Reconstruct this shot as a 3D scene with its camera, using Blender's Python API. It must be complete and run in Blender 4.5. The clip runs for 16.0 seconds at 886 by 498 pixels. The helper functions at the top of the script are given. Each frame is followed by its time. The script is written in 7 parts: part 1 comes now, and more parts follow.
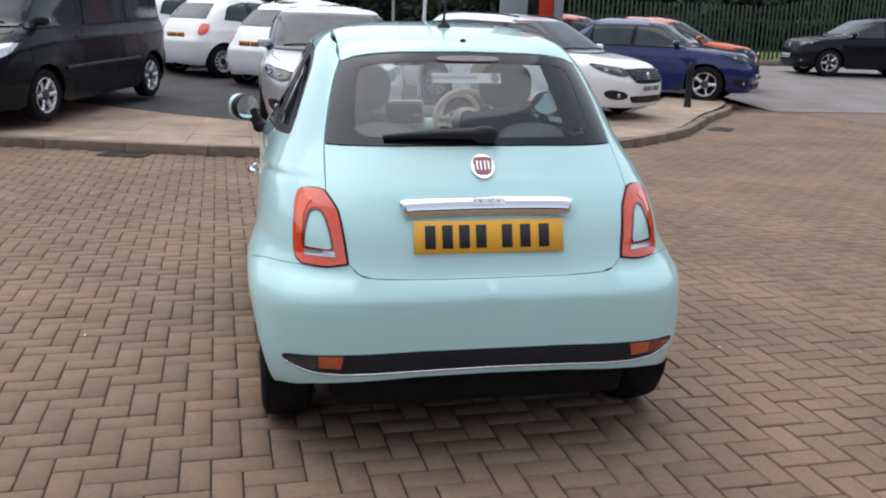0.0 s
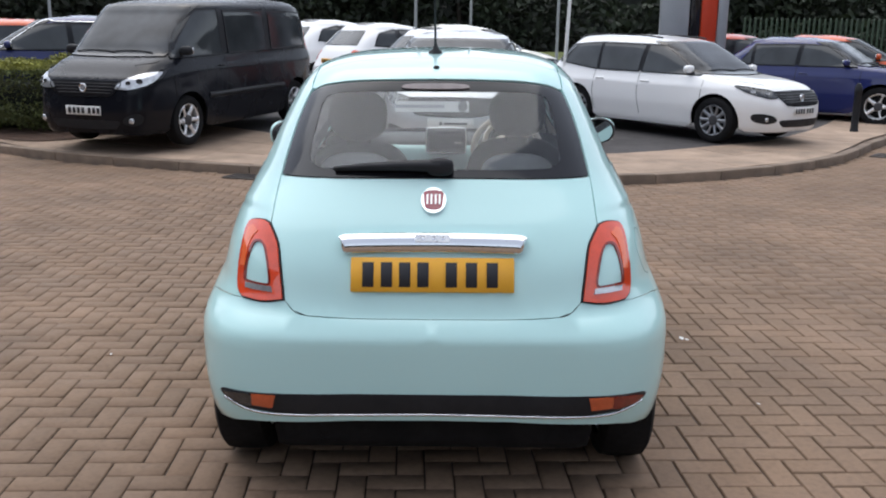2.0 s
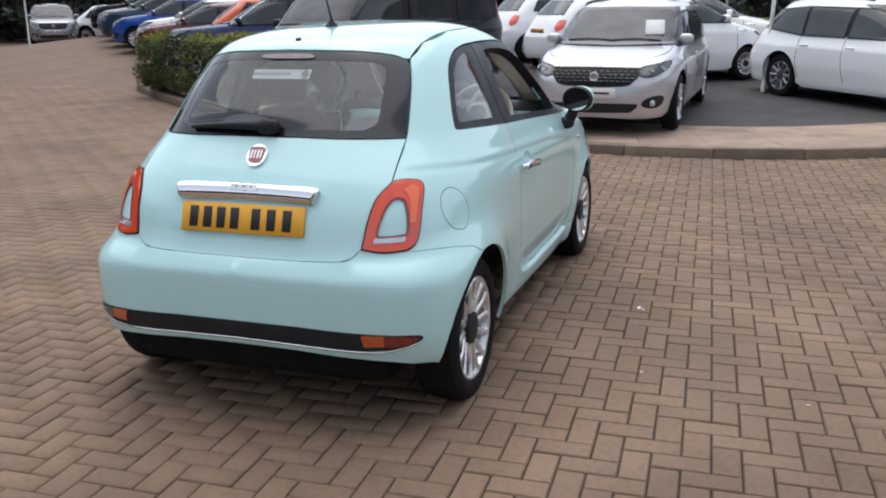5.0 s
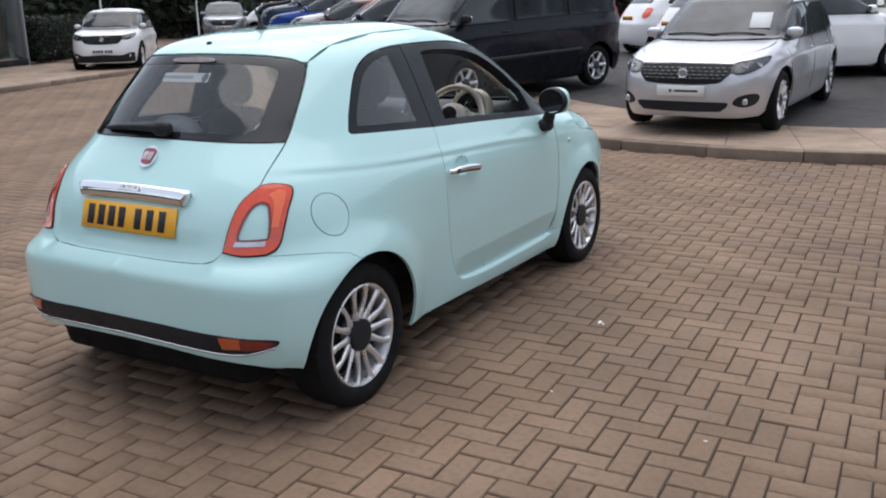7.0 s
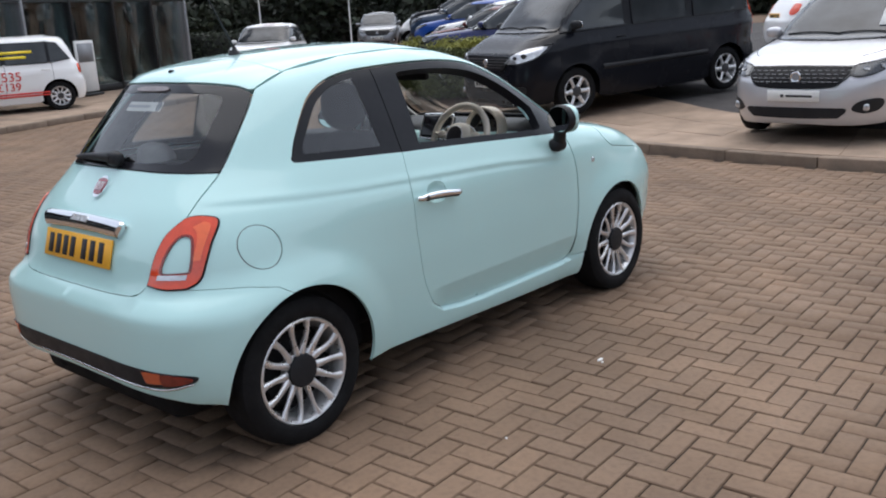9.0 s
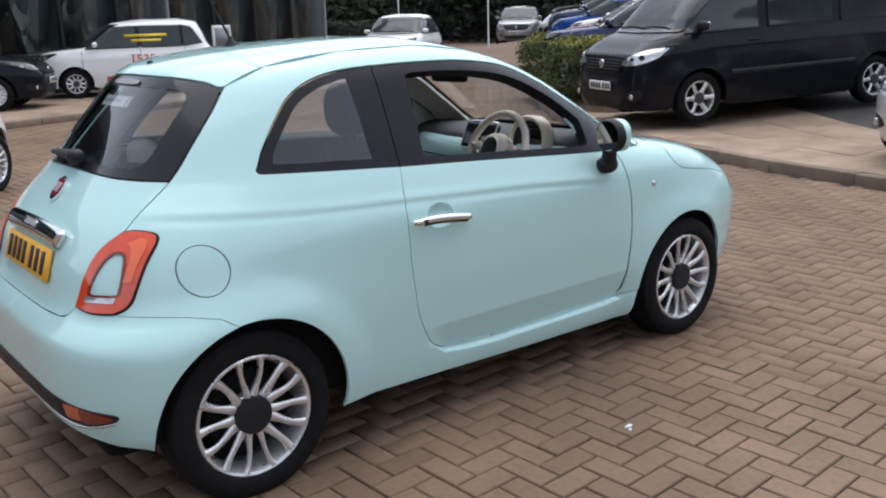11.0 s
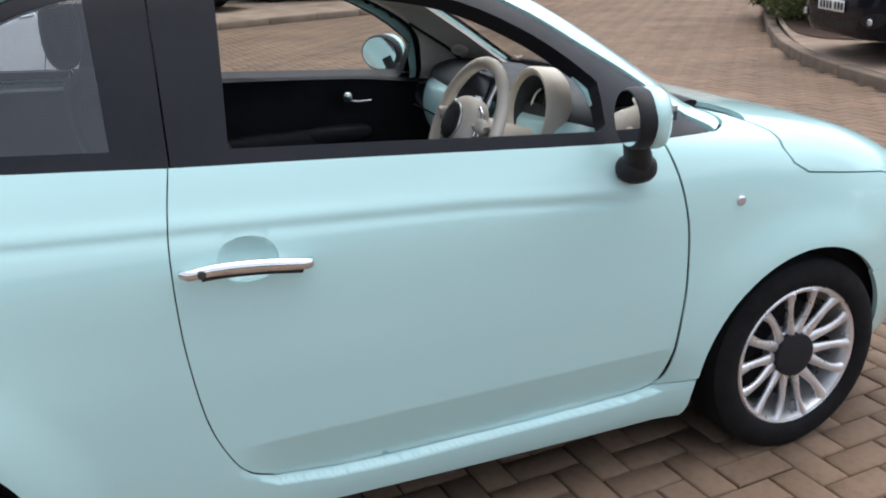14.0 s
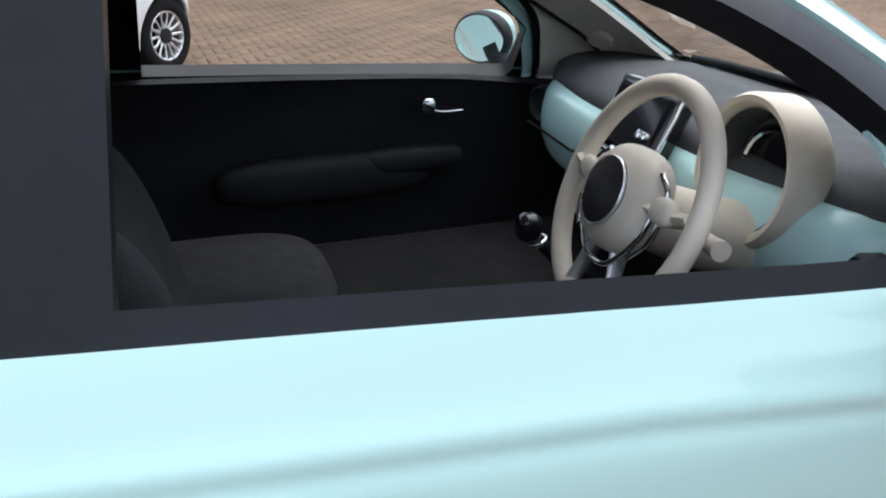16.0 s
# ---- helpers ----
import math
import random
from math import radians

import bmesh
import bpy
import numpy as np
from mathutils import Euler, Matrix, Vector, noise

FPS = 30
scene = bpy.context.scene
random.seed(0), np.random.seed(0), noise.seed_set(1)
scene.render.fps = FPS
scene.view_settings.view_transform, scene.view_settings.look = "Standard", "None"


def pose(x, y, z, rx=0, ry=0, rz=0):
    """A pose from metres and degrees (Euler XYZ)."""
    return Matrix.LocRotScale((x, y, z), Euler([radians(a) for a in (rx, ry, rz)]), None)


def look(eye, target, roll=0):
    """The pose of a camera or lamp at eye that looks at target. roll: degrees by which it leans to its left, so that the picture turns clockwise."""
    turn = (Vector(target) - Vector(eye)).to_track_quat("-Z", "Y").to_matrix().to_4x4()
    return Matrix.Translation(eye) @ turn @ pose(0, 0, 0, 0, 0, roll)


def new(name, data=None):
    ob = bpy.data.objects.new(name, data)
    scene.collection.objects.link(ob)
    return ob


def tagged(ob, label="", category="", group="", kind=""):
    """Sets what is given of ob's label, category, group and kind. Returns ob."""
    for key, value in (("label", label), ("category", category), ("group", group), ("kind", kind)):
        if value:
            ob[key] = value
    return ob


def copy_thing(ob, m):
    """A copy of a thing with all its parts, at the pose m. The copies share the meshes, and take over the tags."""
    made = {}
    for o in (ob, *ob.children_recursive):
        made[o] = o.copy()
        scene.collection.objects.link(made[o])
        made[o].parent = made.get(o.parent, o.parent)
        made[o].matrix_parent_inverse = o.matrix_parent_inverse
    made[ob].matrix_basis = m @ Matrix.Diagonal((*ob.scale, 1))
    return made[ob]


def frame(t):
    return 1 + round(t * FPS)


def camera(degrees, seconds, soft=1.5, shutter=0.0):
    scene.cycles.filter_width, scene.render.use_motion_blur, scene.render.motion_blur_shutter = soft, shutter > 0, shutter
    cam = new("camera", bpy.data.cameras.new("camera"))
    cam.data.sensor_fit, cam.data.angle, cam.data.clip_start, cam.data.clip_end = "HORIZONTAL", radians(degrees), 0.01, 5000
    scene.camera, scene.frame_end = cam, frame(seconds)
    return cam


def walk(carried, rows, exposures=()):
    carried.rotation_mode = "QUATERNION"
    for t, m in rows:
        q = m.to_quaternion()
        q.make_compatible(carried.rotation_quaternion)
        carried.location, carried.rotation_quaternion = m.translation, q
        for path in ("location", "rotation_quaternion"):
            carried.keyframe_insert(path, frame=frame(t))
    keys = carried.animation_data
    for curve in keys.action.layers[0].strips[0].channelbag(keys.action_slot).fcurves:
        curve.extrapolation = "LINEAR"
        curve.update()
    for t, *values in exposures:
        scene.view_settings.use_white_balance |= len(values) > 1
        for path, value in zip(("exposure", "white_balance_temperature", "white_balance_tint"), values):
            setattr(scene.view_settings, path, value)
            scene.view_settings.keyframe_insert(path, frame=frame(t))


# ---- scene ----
cam = camera(52.7, 16.0, 2.0)
PATH = [
    (0, (-0.735, -3.305, 1.481), (-0.358, -1.403, 0.989), 1.9),
    (0.5, (-0.599, -3.273, 1.491), (-0.25, -1.36, 1.023), 0.7),
    (1, (-0.345, -3.281, 1.491), (-0.155, -1.347, 1.019), 1.6),
    (1.5, (-0.145, -3.25, 1.5), (-0.034, -1.315, 1.007), 0.9),
    (2, (0.061, -3.191, 1.508), (0.035, -1.244, 1.055), 0.8),
    (2.5, (0.303, -3.228, 1.528), (0.165, -1.285, 1.074), -1.1),
    (3, (0.583, -3.307, 1.538), (0.347, -1.383, 1.045), -0.3),
    (3.5, (0.808, -3.264, 1.514), (0.478, -1.345, 1.054), -0.8),
    (4, (1.096, -3.24, 1.549), (0.7, -1.346, 1.042), -0.6),
    (4.2, (1.236, -3.268, 1.544), (0.787, -1.386, 1.041), -0.5),
    (6.3, (2.474, -3.007, 1.527), (1.574, -1.311, 0.969), -1.4),
    (6.5, (2.561, -2.921, 1.531), (1.62, -1.245, 0.981), -1.6),
    (7, (2.754, -2.705, 1.553), (1.764, -1.049, 1.024), -1.2),
    (7.5, (3.013, -2.53, 1.564), (1.896, -0.976, 0.983), -0.8),
    (8, (3.177, -2.355, 1.581), (1.977, -0.871, 0.986), -1.7),
    (8.5, (3.25, -2.173, 1.585), (2.002, -0.701, 1.061), -2.0),
    (9, (3.325, -2.008, 1.579), (2.027, -0.573, 1.072), -3.4),
    (9.2, (3.36, -1.941, 1.585), (2.034, -0.528, 1.09), -2.9),
    (11.3, (3.245, -1.029, 1.537), (1.71, 0.134, 0.997), -1.6),
    (11.5, (3.2, -0.893, 1.524), (1.649, 0.233, 0.953), -1.5),
    (12, (3.067, -0.577, 1.509), (1.49, 0.499, 0.915), -0.6),
    (12.5, (2.97, -0.268, 1.493), (1.317, 0.698, 0.915), -2.0),
    (13, (2.856, 0.026, 1.493), (1.144, 0.87, 0.895), -1.4),
    (13.5, (2.671, 0.299, 1.471), (0.971, 1.12, 0.811), -0.6),
    (14, (2.478, 0.514, 1.461), (0.742, 1.238, 0.782), -1.5),
    (14.5, (2.25, 0.672, 1.444), (0.485, 1.321, 0.764), -0.2),
    (15, (1.986, 0.741, 1.434), (0.199, 1.309, 0.737), -0.6),
    (15.5, (1.706, 0.806, 1.406), (-0.062, 1.391, 0.677), -0.7),
    (16, (1.434, 0.878, 1.389), (-0.342, 1.399, 0.631), -0.9),
]
EXPOSURES = [(0, 0.88), (4, 0.88), (9, 0.82), (12.5, 1.06), (14.5, 1.22), (15.5, 1.29), (16, 1.44)]
walk(cam, [(t, look(eye, target, roll)) for t, eye, target, roll in PATH], EXPOSURES)

# ---------- overcast daylight ----------
world = bpy.data.worlds.new("overcast_sky")
scene.world = world
world.use_nodes = True
wn, wl = world.node_tree.nodes, world.node_tree.links
sky = wn.new("ShaderNodeTexSky")
sky.sky_type, sky.sun_disc = "NISHITA", False
sky.sun_elevation, sky.sun_rotation = radians(72), radians(330)
sky.dust_density, sky.ozone_density = 1.5, 1.5
grey = wn.new("ShaderNodeHueSaturation")
grey.inputs["Saturation"].default_value = 0.45
wl.new(sky.outputs[0], grey.inputs["Color"])
wl.new(grey.outputs[0], wn["Background"].inputs["Color"])
wn["Background"].inputs["Strength"].default_value = 0.14
sun = new("sun", bpy.data.lights.new("sun", "SUN"))
sun.data.energy, sun.data.angle, sun.data.color = 1.0, radians(85), (1.0, 0.995, 0.985)
sun.matrix_world = look((-4.3, 7.5, 27.0), (0, 0, 0))


# ---------- materials ----------
def material(name, colour, rough=0.5, metal=0.0, vary=0.12, size=3.0, fine=40.0, bump=0.0, bump_size=200.0, coat=0.0, stain=0.0,
             per_object=0.0, per_island=0.0, emit=0.0, clear=0.0, ior=1.5, rough_vary=0.08, low_colour=None, shine=0.5):
    """A painted, moulded or mineral surface: base colour with broad and fine variation, roughness that wanders, and fine relief."""
    m = bpy.data.materials.new(name)
    m.use_nodes = True
    n, l = m.node_tree.nodes, m.node_tree.links
    b = n["Principled BSDF"]
    b.inputs["Metallic"].default_value, b.inputs["Roughness"].default_value = metal, rough
    b.inputs["IOR"].default_value, b.inputs["Specular IOR Level"].default_value = ior, shine
    if clear:
        b.inputs["Transmission Weight"].default_value = clear
    if coat:
        b.inputs["Coat Weight"].default_value, b.inputs["Coat Roughness"].default_value = coat, 0.03
    if emit:
        b.inputs["Emission Color"].default_value, b.inputs["Emission Strength"].default_value = (*colour, 1), emit
    where = n.new("ShaderNodeTexCoord").outputs["Object"]
    if per_object or per_island:
        where = n.new("ShaderNodeNewGeometry").outputs["Position"]

    def noise_at(scale, detail):
        t = n.new("ShaderNodeTexNoise")
        t.inputs["Scale"].default_value, t.inputs["Detail"].default_value = scale, detail
        l.new(where, t.inputs["Vector"])
        return t.outputs["Fac"]

    def mix(a, c, fac, mode="MIX"):
        x = n.new("ShaderNodeMix")
        x.data_type, x.blend_type = "RGBA", mode
        for socket, value in ((x.inputs["Factor"], fac), (x.inputs["A"], a), (x.inputs["B"], c)):
            if hasattr(value, "is_output"):
                l.new(value, socket)
            else:
                socket.default_value = value
        return x.outputs["Result"]

    def ramp(fac, lo, hi, a=0.0, c=1.0):
        r = n.new("ShaderNodeMapRange")
        l.new(fac, r.inputs["Value"])
        r.inputs["From Min"].default_value, r.inputs["From Max"].default_value = lo, hi
        r.inputs["To Min"].default_value, r.inputs["To Max"].default_value = a, c
        return r.outputs["Result"]

    broad = noise_at(size, 4)
    dark = tuple(c * (1 - vary) for c in (low_colour or colour)) + (1,)
    light = tuple(min(1, c * (1 + vary)) for c in colour) + (1,)
    out = mix(dark, light, ramp(broad, 0.3, 0.7))
    if fine:
        f = noise_at(fine, 3)
        out = mix(out, (1 - vary * 1.2,) * 3 + (1,), ramp(f, 0.45, 0.75, 0, 0.8), "MULTIPLY")
    if per_object or per_island:
        source = n.new("ShaderNodeObjectInfo").outputs["Random"] if per_object else n.new("ShaderNodeNewGeometry").outputs["Random Per Island"]
        k = per_object or per_island
        bright = ramp(source, 0, 1, 1 - k, 1 + k)
        c = n.new("ShaderNodeCombineColor")
        for i in range(3):
            l.new(bright, c.inputs[i])
        out = mix(out, c.outputs[0], 1.0, "MULTIPLY")
    if stain:
        s = noise_at(0.7, 6)
        out = mix(out, (0.45, 0.43, 0.42, 1), ramp(s, 0.5, 0.75, 0, stain), "MULTIPLY")
    l.new(out, b.inputs["Base Color"])
    if rough_vary:
        l.new(ramp(noise_at(size * 2.3, 5), 0.3, 0.7, max(0.0, rough - rough_vary), min(1.0, rough + rough_vary)), b.inputs["Roughness"])
    if bump:
        h = n.new("ShaderNodeBump")
        h.inputs["Strength"].default_value, h.inputs["Distance"].default_value = 0.6, bump
        l.new(noise_at(bump_size, 4), h.inputs["Height"])
        l.new(h.outputs["Normal"], b.inputs["Normal"])
    return m


def glazing(name, tint, rough=0.0, mirror=0.085):
    """Thin window glass: it lets most light through, tinted, and mirrors at a slant."""
    m = bpy.data.materials.new(name)
    m.use_nodes = True
    n, l = m.node_tree.nodes, m.node_tree.links
    n.remove(n["Principled BSDF"])
    through_glass, shine, both, slant, fifth, lift_ = (n.new(k) for k in ("ShaderNodeBsdfTransparent", "ShaderNodeBsdfGlossy", "ShaderNodeMixShader", "ShaderNodeLayerWeight", "ShaderNodeMath", "ShaderNodeMapRange"))
    through_glass.inputs["Color"].default_value = (*tint, 1)
    shine.inputs["Roughness"].default_value = rough
    slant.inputs["Blend"].default_value = 0.5
    fifth.operation = "POWER"
    fifth.inputs[1].default_value = 4.0
    lift_.inputs["To Min"].default_value = mirror
    l.new(slant.outputs["Facing"], fifth.inputs[0])
    l.new(fifth.outputs[0], lift_.inputs["Value"])
    l.new(lift_.outputs["Result"], both.inputs[0])
    l.new(through_glass.outputs[0], both.inputs[1])
    l.new(shine.outputs[0], both.inputs[2])
    l.new(both.outputs[0], n["Material Output"].inputs["Surface"])
    return m


M = {}


def paint(name, colour, vary=0.02):
    M[name] = material(name, colour, rough=0.38, vary=vary, size=1.5, fine=0, coat=1.0, rough_vary=0.04, shine=0.12)
    return M[name]


paint("mint_paint", (0.512, 0.775, 0.765))
paint("white_paint", (0.86, 0.86, 0.86))
paint("cream_paint", (0.80, 0.78, 0.70))
M["black_paint"] = material("black_paint", (0.008, 0.009, 0.013), rough=0.25, vary=0.1, size=1.5, fine=0, coat=0.18, rough_vary=0.06, shine=0.12)
paint("blue_paint", (0.015, 0.022, 0.11))
paint("red_paint", (0.45, 0.045, 0.025))
paint("orange_paint", (0.60, 0.09, 0.02))
paint("maroon_paint", (0.12, 0.02, 0.02))
paint("bright_blue_paint", (0.01, 0.06, 0.30))
paint("dark_blue_paint", (0.02, 0.04, 0.08))
M["silver_paint"] = material("silver_paint", (0.56, 0.56, 0.585), rough=0.34, metal=0.45, vary=0.03, fine=0, coat=1.0, rough_vary=0.04)
M["grey_paint"] = material("grey_paint", (0.25, 0.26, 0.28), rough=0.32, metal=0.5, vary=0.03, fine=0, coat=1.0, rough_vary=0.04)
M["chrome"] = material("chrome", (0.82, 0.83, 0.85), rough=0.07, metal=1.0, vary=0.02, fine=0, rough_vary=0.03)
M["alloy"] = material("alloy", (0.80, 0.80, 0.81), rough=0.32, metal=0.75, vary=0.10, size=12, fine=90)
M["dark_alloy"] = material("dark_alloy", (0.06, 0.06, 0.065), rough=0.5, metal=0.3, vary=0.2, size=12)
M["rubber"] = material("rubber", (0.010, 0.010, 0.011), rough=0.85, vary=0.25, size=9, fine=60, bump=0.002, bump_size=120, shine=0.2)
M["black_plastic"] = material("black_plastic", (0.022, 0.023, 0.026), rough=0.5, vary=0.15, size=6, bump=0.0008, bump_size=500, shine=0.2)
M["gloss_black"] = material("gloss_black", (0.011, 0.011, 0.014), rough=0.14, vary=0.1, coat=0.15, shine=0.4)
M["grille_black"] = material("grille_black", (0.010, 0.010, 0.012), rough=0.5, vary=0.2, size=20, shine=0.15)
M["black_trim"] = material("black_trim", (0.015, 0.016, 0.020), rough=0.38, vary=0.15, size=4, shine=0.2)
M["underbody"] = material("underbody", (0.010, 0.010, 0.011), rough=0.9, vary=0.3, size=5, shine=0.2)
M["lamp_red"] = material("lamp_red", (0.74, 0.075, 0.025), rough=0.12, vary=0.10, size=20, fine=120, coat=1.0)
M["lamp_orange"] = material("lamp_orange", (0.55, 0.10, 0.03), rough=0.15, vary=0.1, size=30, coat=1.0)
M["lamp_amber"] = material("lamp_amber", (0.90, 0.16, 0.05), rough=0.1, vary=0.08, size=40, coat=1.0)
M["lamp_dark_red"] = material("lamp_dark_red", (0.22, 0.02, 0.012), rough=0.15, vary=0.2, size=25, coat=1.0)
M["lamp_clear"] = material("lamp_clear", (0.62, 0.63, 0.65), rough=0.12, metal=0.6, vary=0.25, size=18, fine=60, coat=1.0)
M["lamp_smoke"] = material("lamp_smoke", (0.035, 0.038, 0.044), rough=0.12, metal=0.15, vary=0.5, size=14, coat=1.0)
M["plate_yellow"] = material("plate_yellow", (0.84, 0.42, 0.035), rough=0.4, vary=0.05, size=10)
M["plate_white"] = material("plate_white", (0.78, 0.78, 0.76), rough=0.4, vary=0.05, size=10)
M["sticker_white"] = material("sticker_white", (0.50, 0.51, 0.51), rough=0.5, vary=0.08, size=10)
M["print_black"] = material("print_black", (0.015, 0.015, 0.02), rough=0.5, vary=0.1)
M["print_grey"] = material("print_grey", (0.25, 0.26, 0.28), rough=0.5, vary=0.1)
M["print_red"] = material("print_red", (0.70, 0.05, 0.04), rough=0.5, vary=0.05)
M["print_yellow"] = material("print_yellow", (0.85, 0.65, 0.03), rough=0.5, vary=0.05)
M["emblem_dark"] = material("emblem_dark", (0.035, 0.032, 0.034), rough=0.35, vary=0.3, size=60)
M["emblem_red"] = material("emblem_red", (0.25, 0.01, 0.03), rough=0.2, vary=0.1, coat=1.0)
M["glass"] = glazing("glass", (0.90, 0.93, 0.92))
M["quarter_glass"] = glazing("quarter_glass", (0.68, 0.72, 0.74), mirror=0.11)
M["privacy_glass"] = glazing("privacy_glass", (0.80, 0.83, 0.83), mirror=0.09)
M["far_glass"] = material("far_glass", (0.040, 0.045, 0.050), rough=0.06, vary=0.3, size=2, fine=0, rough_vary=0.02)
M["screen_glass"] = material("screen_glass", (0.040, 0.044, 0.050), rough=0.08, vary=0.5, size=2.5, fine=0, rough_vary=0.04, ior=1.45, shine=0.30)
M["mirror_glass"] = material("mirror_glass", (0.85, 0.87, 0.88), rough=0.01, metal=1.0, vary=0.0, fine=0, rough_vary=0)
M["dash_black"] = material("dash_black", (0.05, 0.052, 0.056), rough=0.65, vary=0.12, size=5, bump=0.001, bump_size=350, shine=0.4)
M["door_card"] = material("door_card", (0.024, 0.025, 0.029), rough=0.7, vary=0.12, size=5, bump=0.001, bump_size=350, shine=0.2)
M["ivory"] = material("ivory", (0.70, 0.63, 0.53), rough=0.5, vary=0.06, size=8, bump=0.0006, bump_size=600)
M["pillar_ivory"] = material("pillar_ivory", (0.86, 0.82, 0.74), rough=0.55, vary=0.06, size=8, bump=0.0006, bump_size=600)
M["headlining"] = material("headlining", (0.50, 0.45, 0.38), rough=0.9, vary=0.08, size=8, bump=0.001, bump_size=500)
M["seat_cloth"] = material("seat_cloth", (0.018, 0.018, 0.021), rough=0.9, vary=0.15, size=9, bump=0.002, bump_size=500)
M["seat_light"] = material("seat_light", (0.42, 0.41, 0.40), rough=0.9, vary=0.1, size=9, bump=0.002, bump_size=500)
M["trim_grey"] = material("trim_grey", (0.20, 0.20, 0.205), rough=0.75, vary=0.1, size=6, bump=0.001, bump_size=400, shine=0.3)
M["lamp_dusk"] = material("lamp_dusk", (0.20, 0.165, 0.165), rough=0.2, vary=0.15, size=25, coat=0.5)
M["carpet"] = material("carpet", (0.016, 0.017, 0.019), rough=1.0, vary=0.3, size=15, shine=0.2)
M["paver"] = material("paver", (0.196, 0.127, 0.082), rough=0.85, vary=0.20, size=1.1, fine=38, bump=0.004, bump_size=160, per_island=0.09, stain=0.35)
M["paver_single"] = material("paver_single", (0.196, 0.127, 0.082), rough=0.85, vary=0.20, size=1.1, fine=38, bump=0.004, bump_size=160, per_object=0.09, stain=0.35)
M["joint_sand"] = material("joint_sand", (0.045, 0.032, 0.023), rough=0.95, vary=0.25, size=4, fine=90, bump=0.004, bump_size=120)
M["far_paving"] = material("far_paving", (0.17, 0.112, 0.077), rough=0.9, vary=0.12, size=1.2, fine=12, bump=0.004, bump_size=60, stain=0.3)
M["kerb_stone"] = material("kerb_stone", (0.21, 0.155, 0.115), rough=0.85, vary=0.2, size=5, fine=90, bump=0.004, bump_size=120, per_object=0.14, stain=0.3)
M["flagstone"] = material("flagstone", (0.33, 0.24, 0.175), rough=0.85, vary=0.24, size=2.5, fine=80, bump=0.003, bump_size=120, per_object=0.10, stain=0.6)
M["asphalt"] = material("asphalt", (0.050, 0.045, 0.045), rough=0.9, vary=0.2, size=2.0, fine=120, bump=0.006, bump_size=160, stain=0.3)
M["road_asphalt"] = material("road_asphalt", (0.20, 0.18, 0.17), rough=0.9, vary=0.15, size=1.0, fine=60, bump=0.005, bump_size=120, stain=0.3)
M["cast_iron"] = material("cast_iron", (0.05, 0.042, 0.038), rough=0.7, metal=0.4, vary=0.3, size=12)
M["soil"] = material("soil", (0.075, 0.042, 0.028), rough=1.0, vary=0.35, size=9, fine=60, bump=0.02, bump_size=60)
# ---------- smooth closed hulls: every car body is cut from one ----------
def curve(*knots):
    """A smooth curve through (position, value) knots that never overshoots."""
    xs, ys = np.array(knots, float).T
    h, d = np.diff(xs), np.diff(ys) / np.diff(xs)
    m = np.zeros(len(xs))
    for i in range(1, len(xs) - 1):
        if d[i - 1] * d[i] > 0:
            a, b = 2 * h[i] + h[i - 1], h[i] + 2 * h[i - 1]
            m[i] = (a + b) / (a / d[i - 1] + b / d[i])
    m[0], m[-1] = d[0], d[-1]

    def value(x):
        x = np.clip(np.asarray(x, float), xs[0], xs[-1])
        i = np.clip(np.searchsorted(xs, x) - 1, 0, len(h) - 1)
        u = (x - xs[i]) / h[i]
        return ((1 + 2 * u) * (1 - u) ** 2 * ys[i] + u * (1 - u) ** 2 * h[i] * m[i]
                + u * u * (3 - 2 * u) * ys[i + 1] + u * u * (u - 1) * h[i] * m[i + 1])
    return value


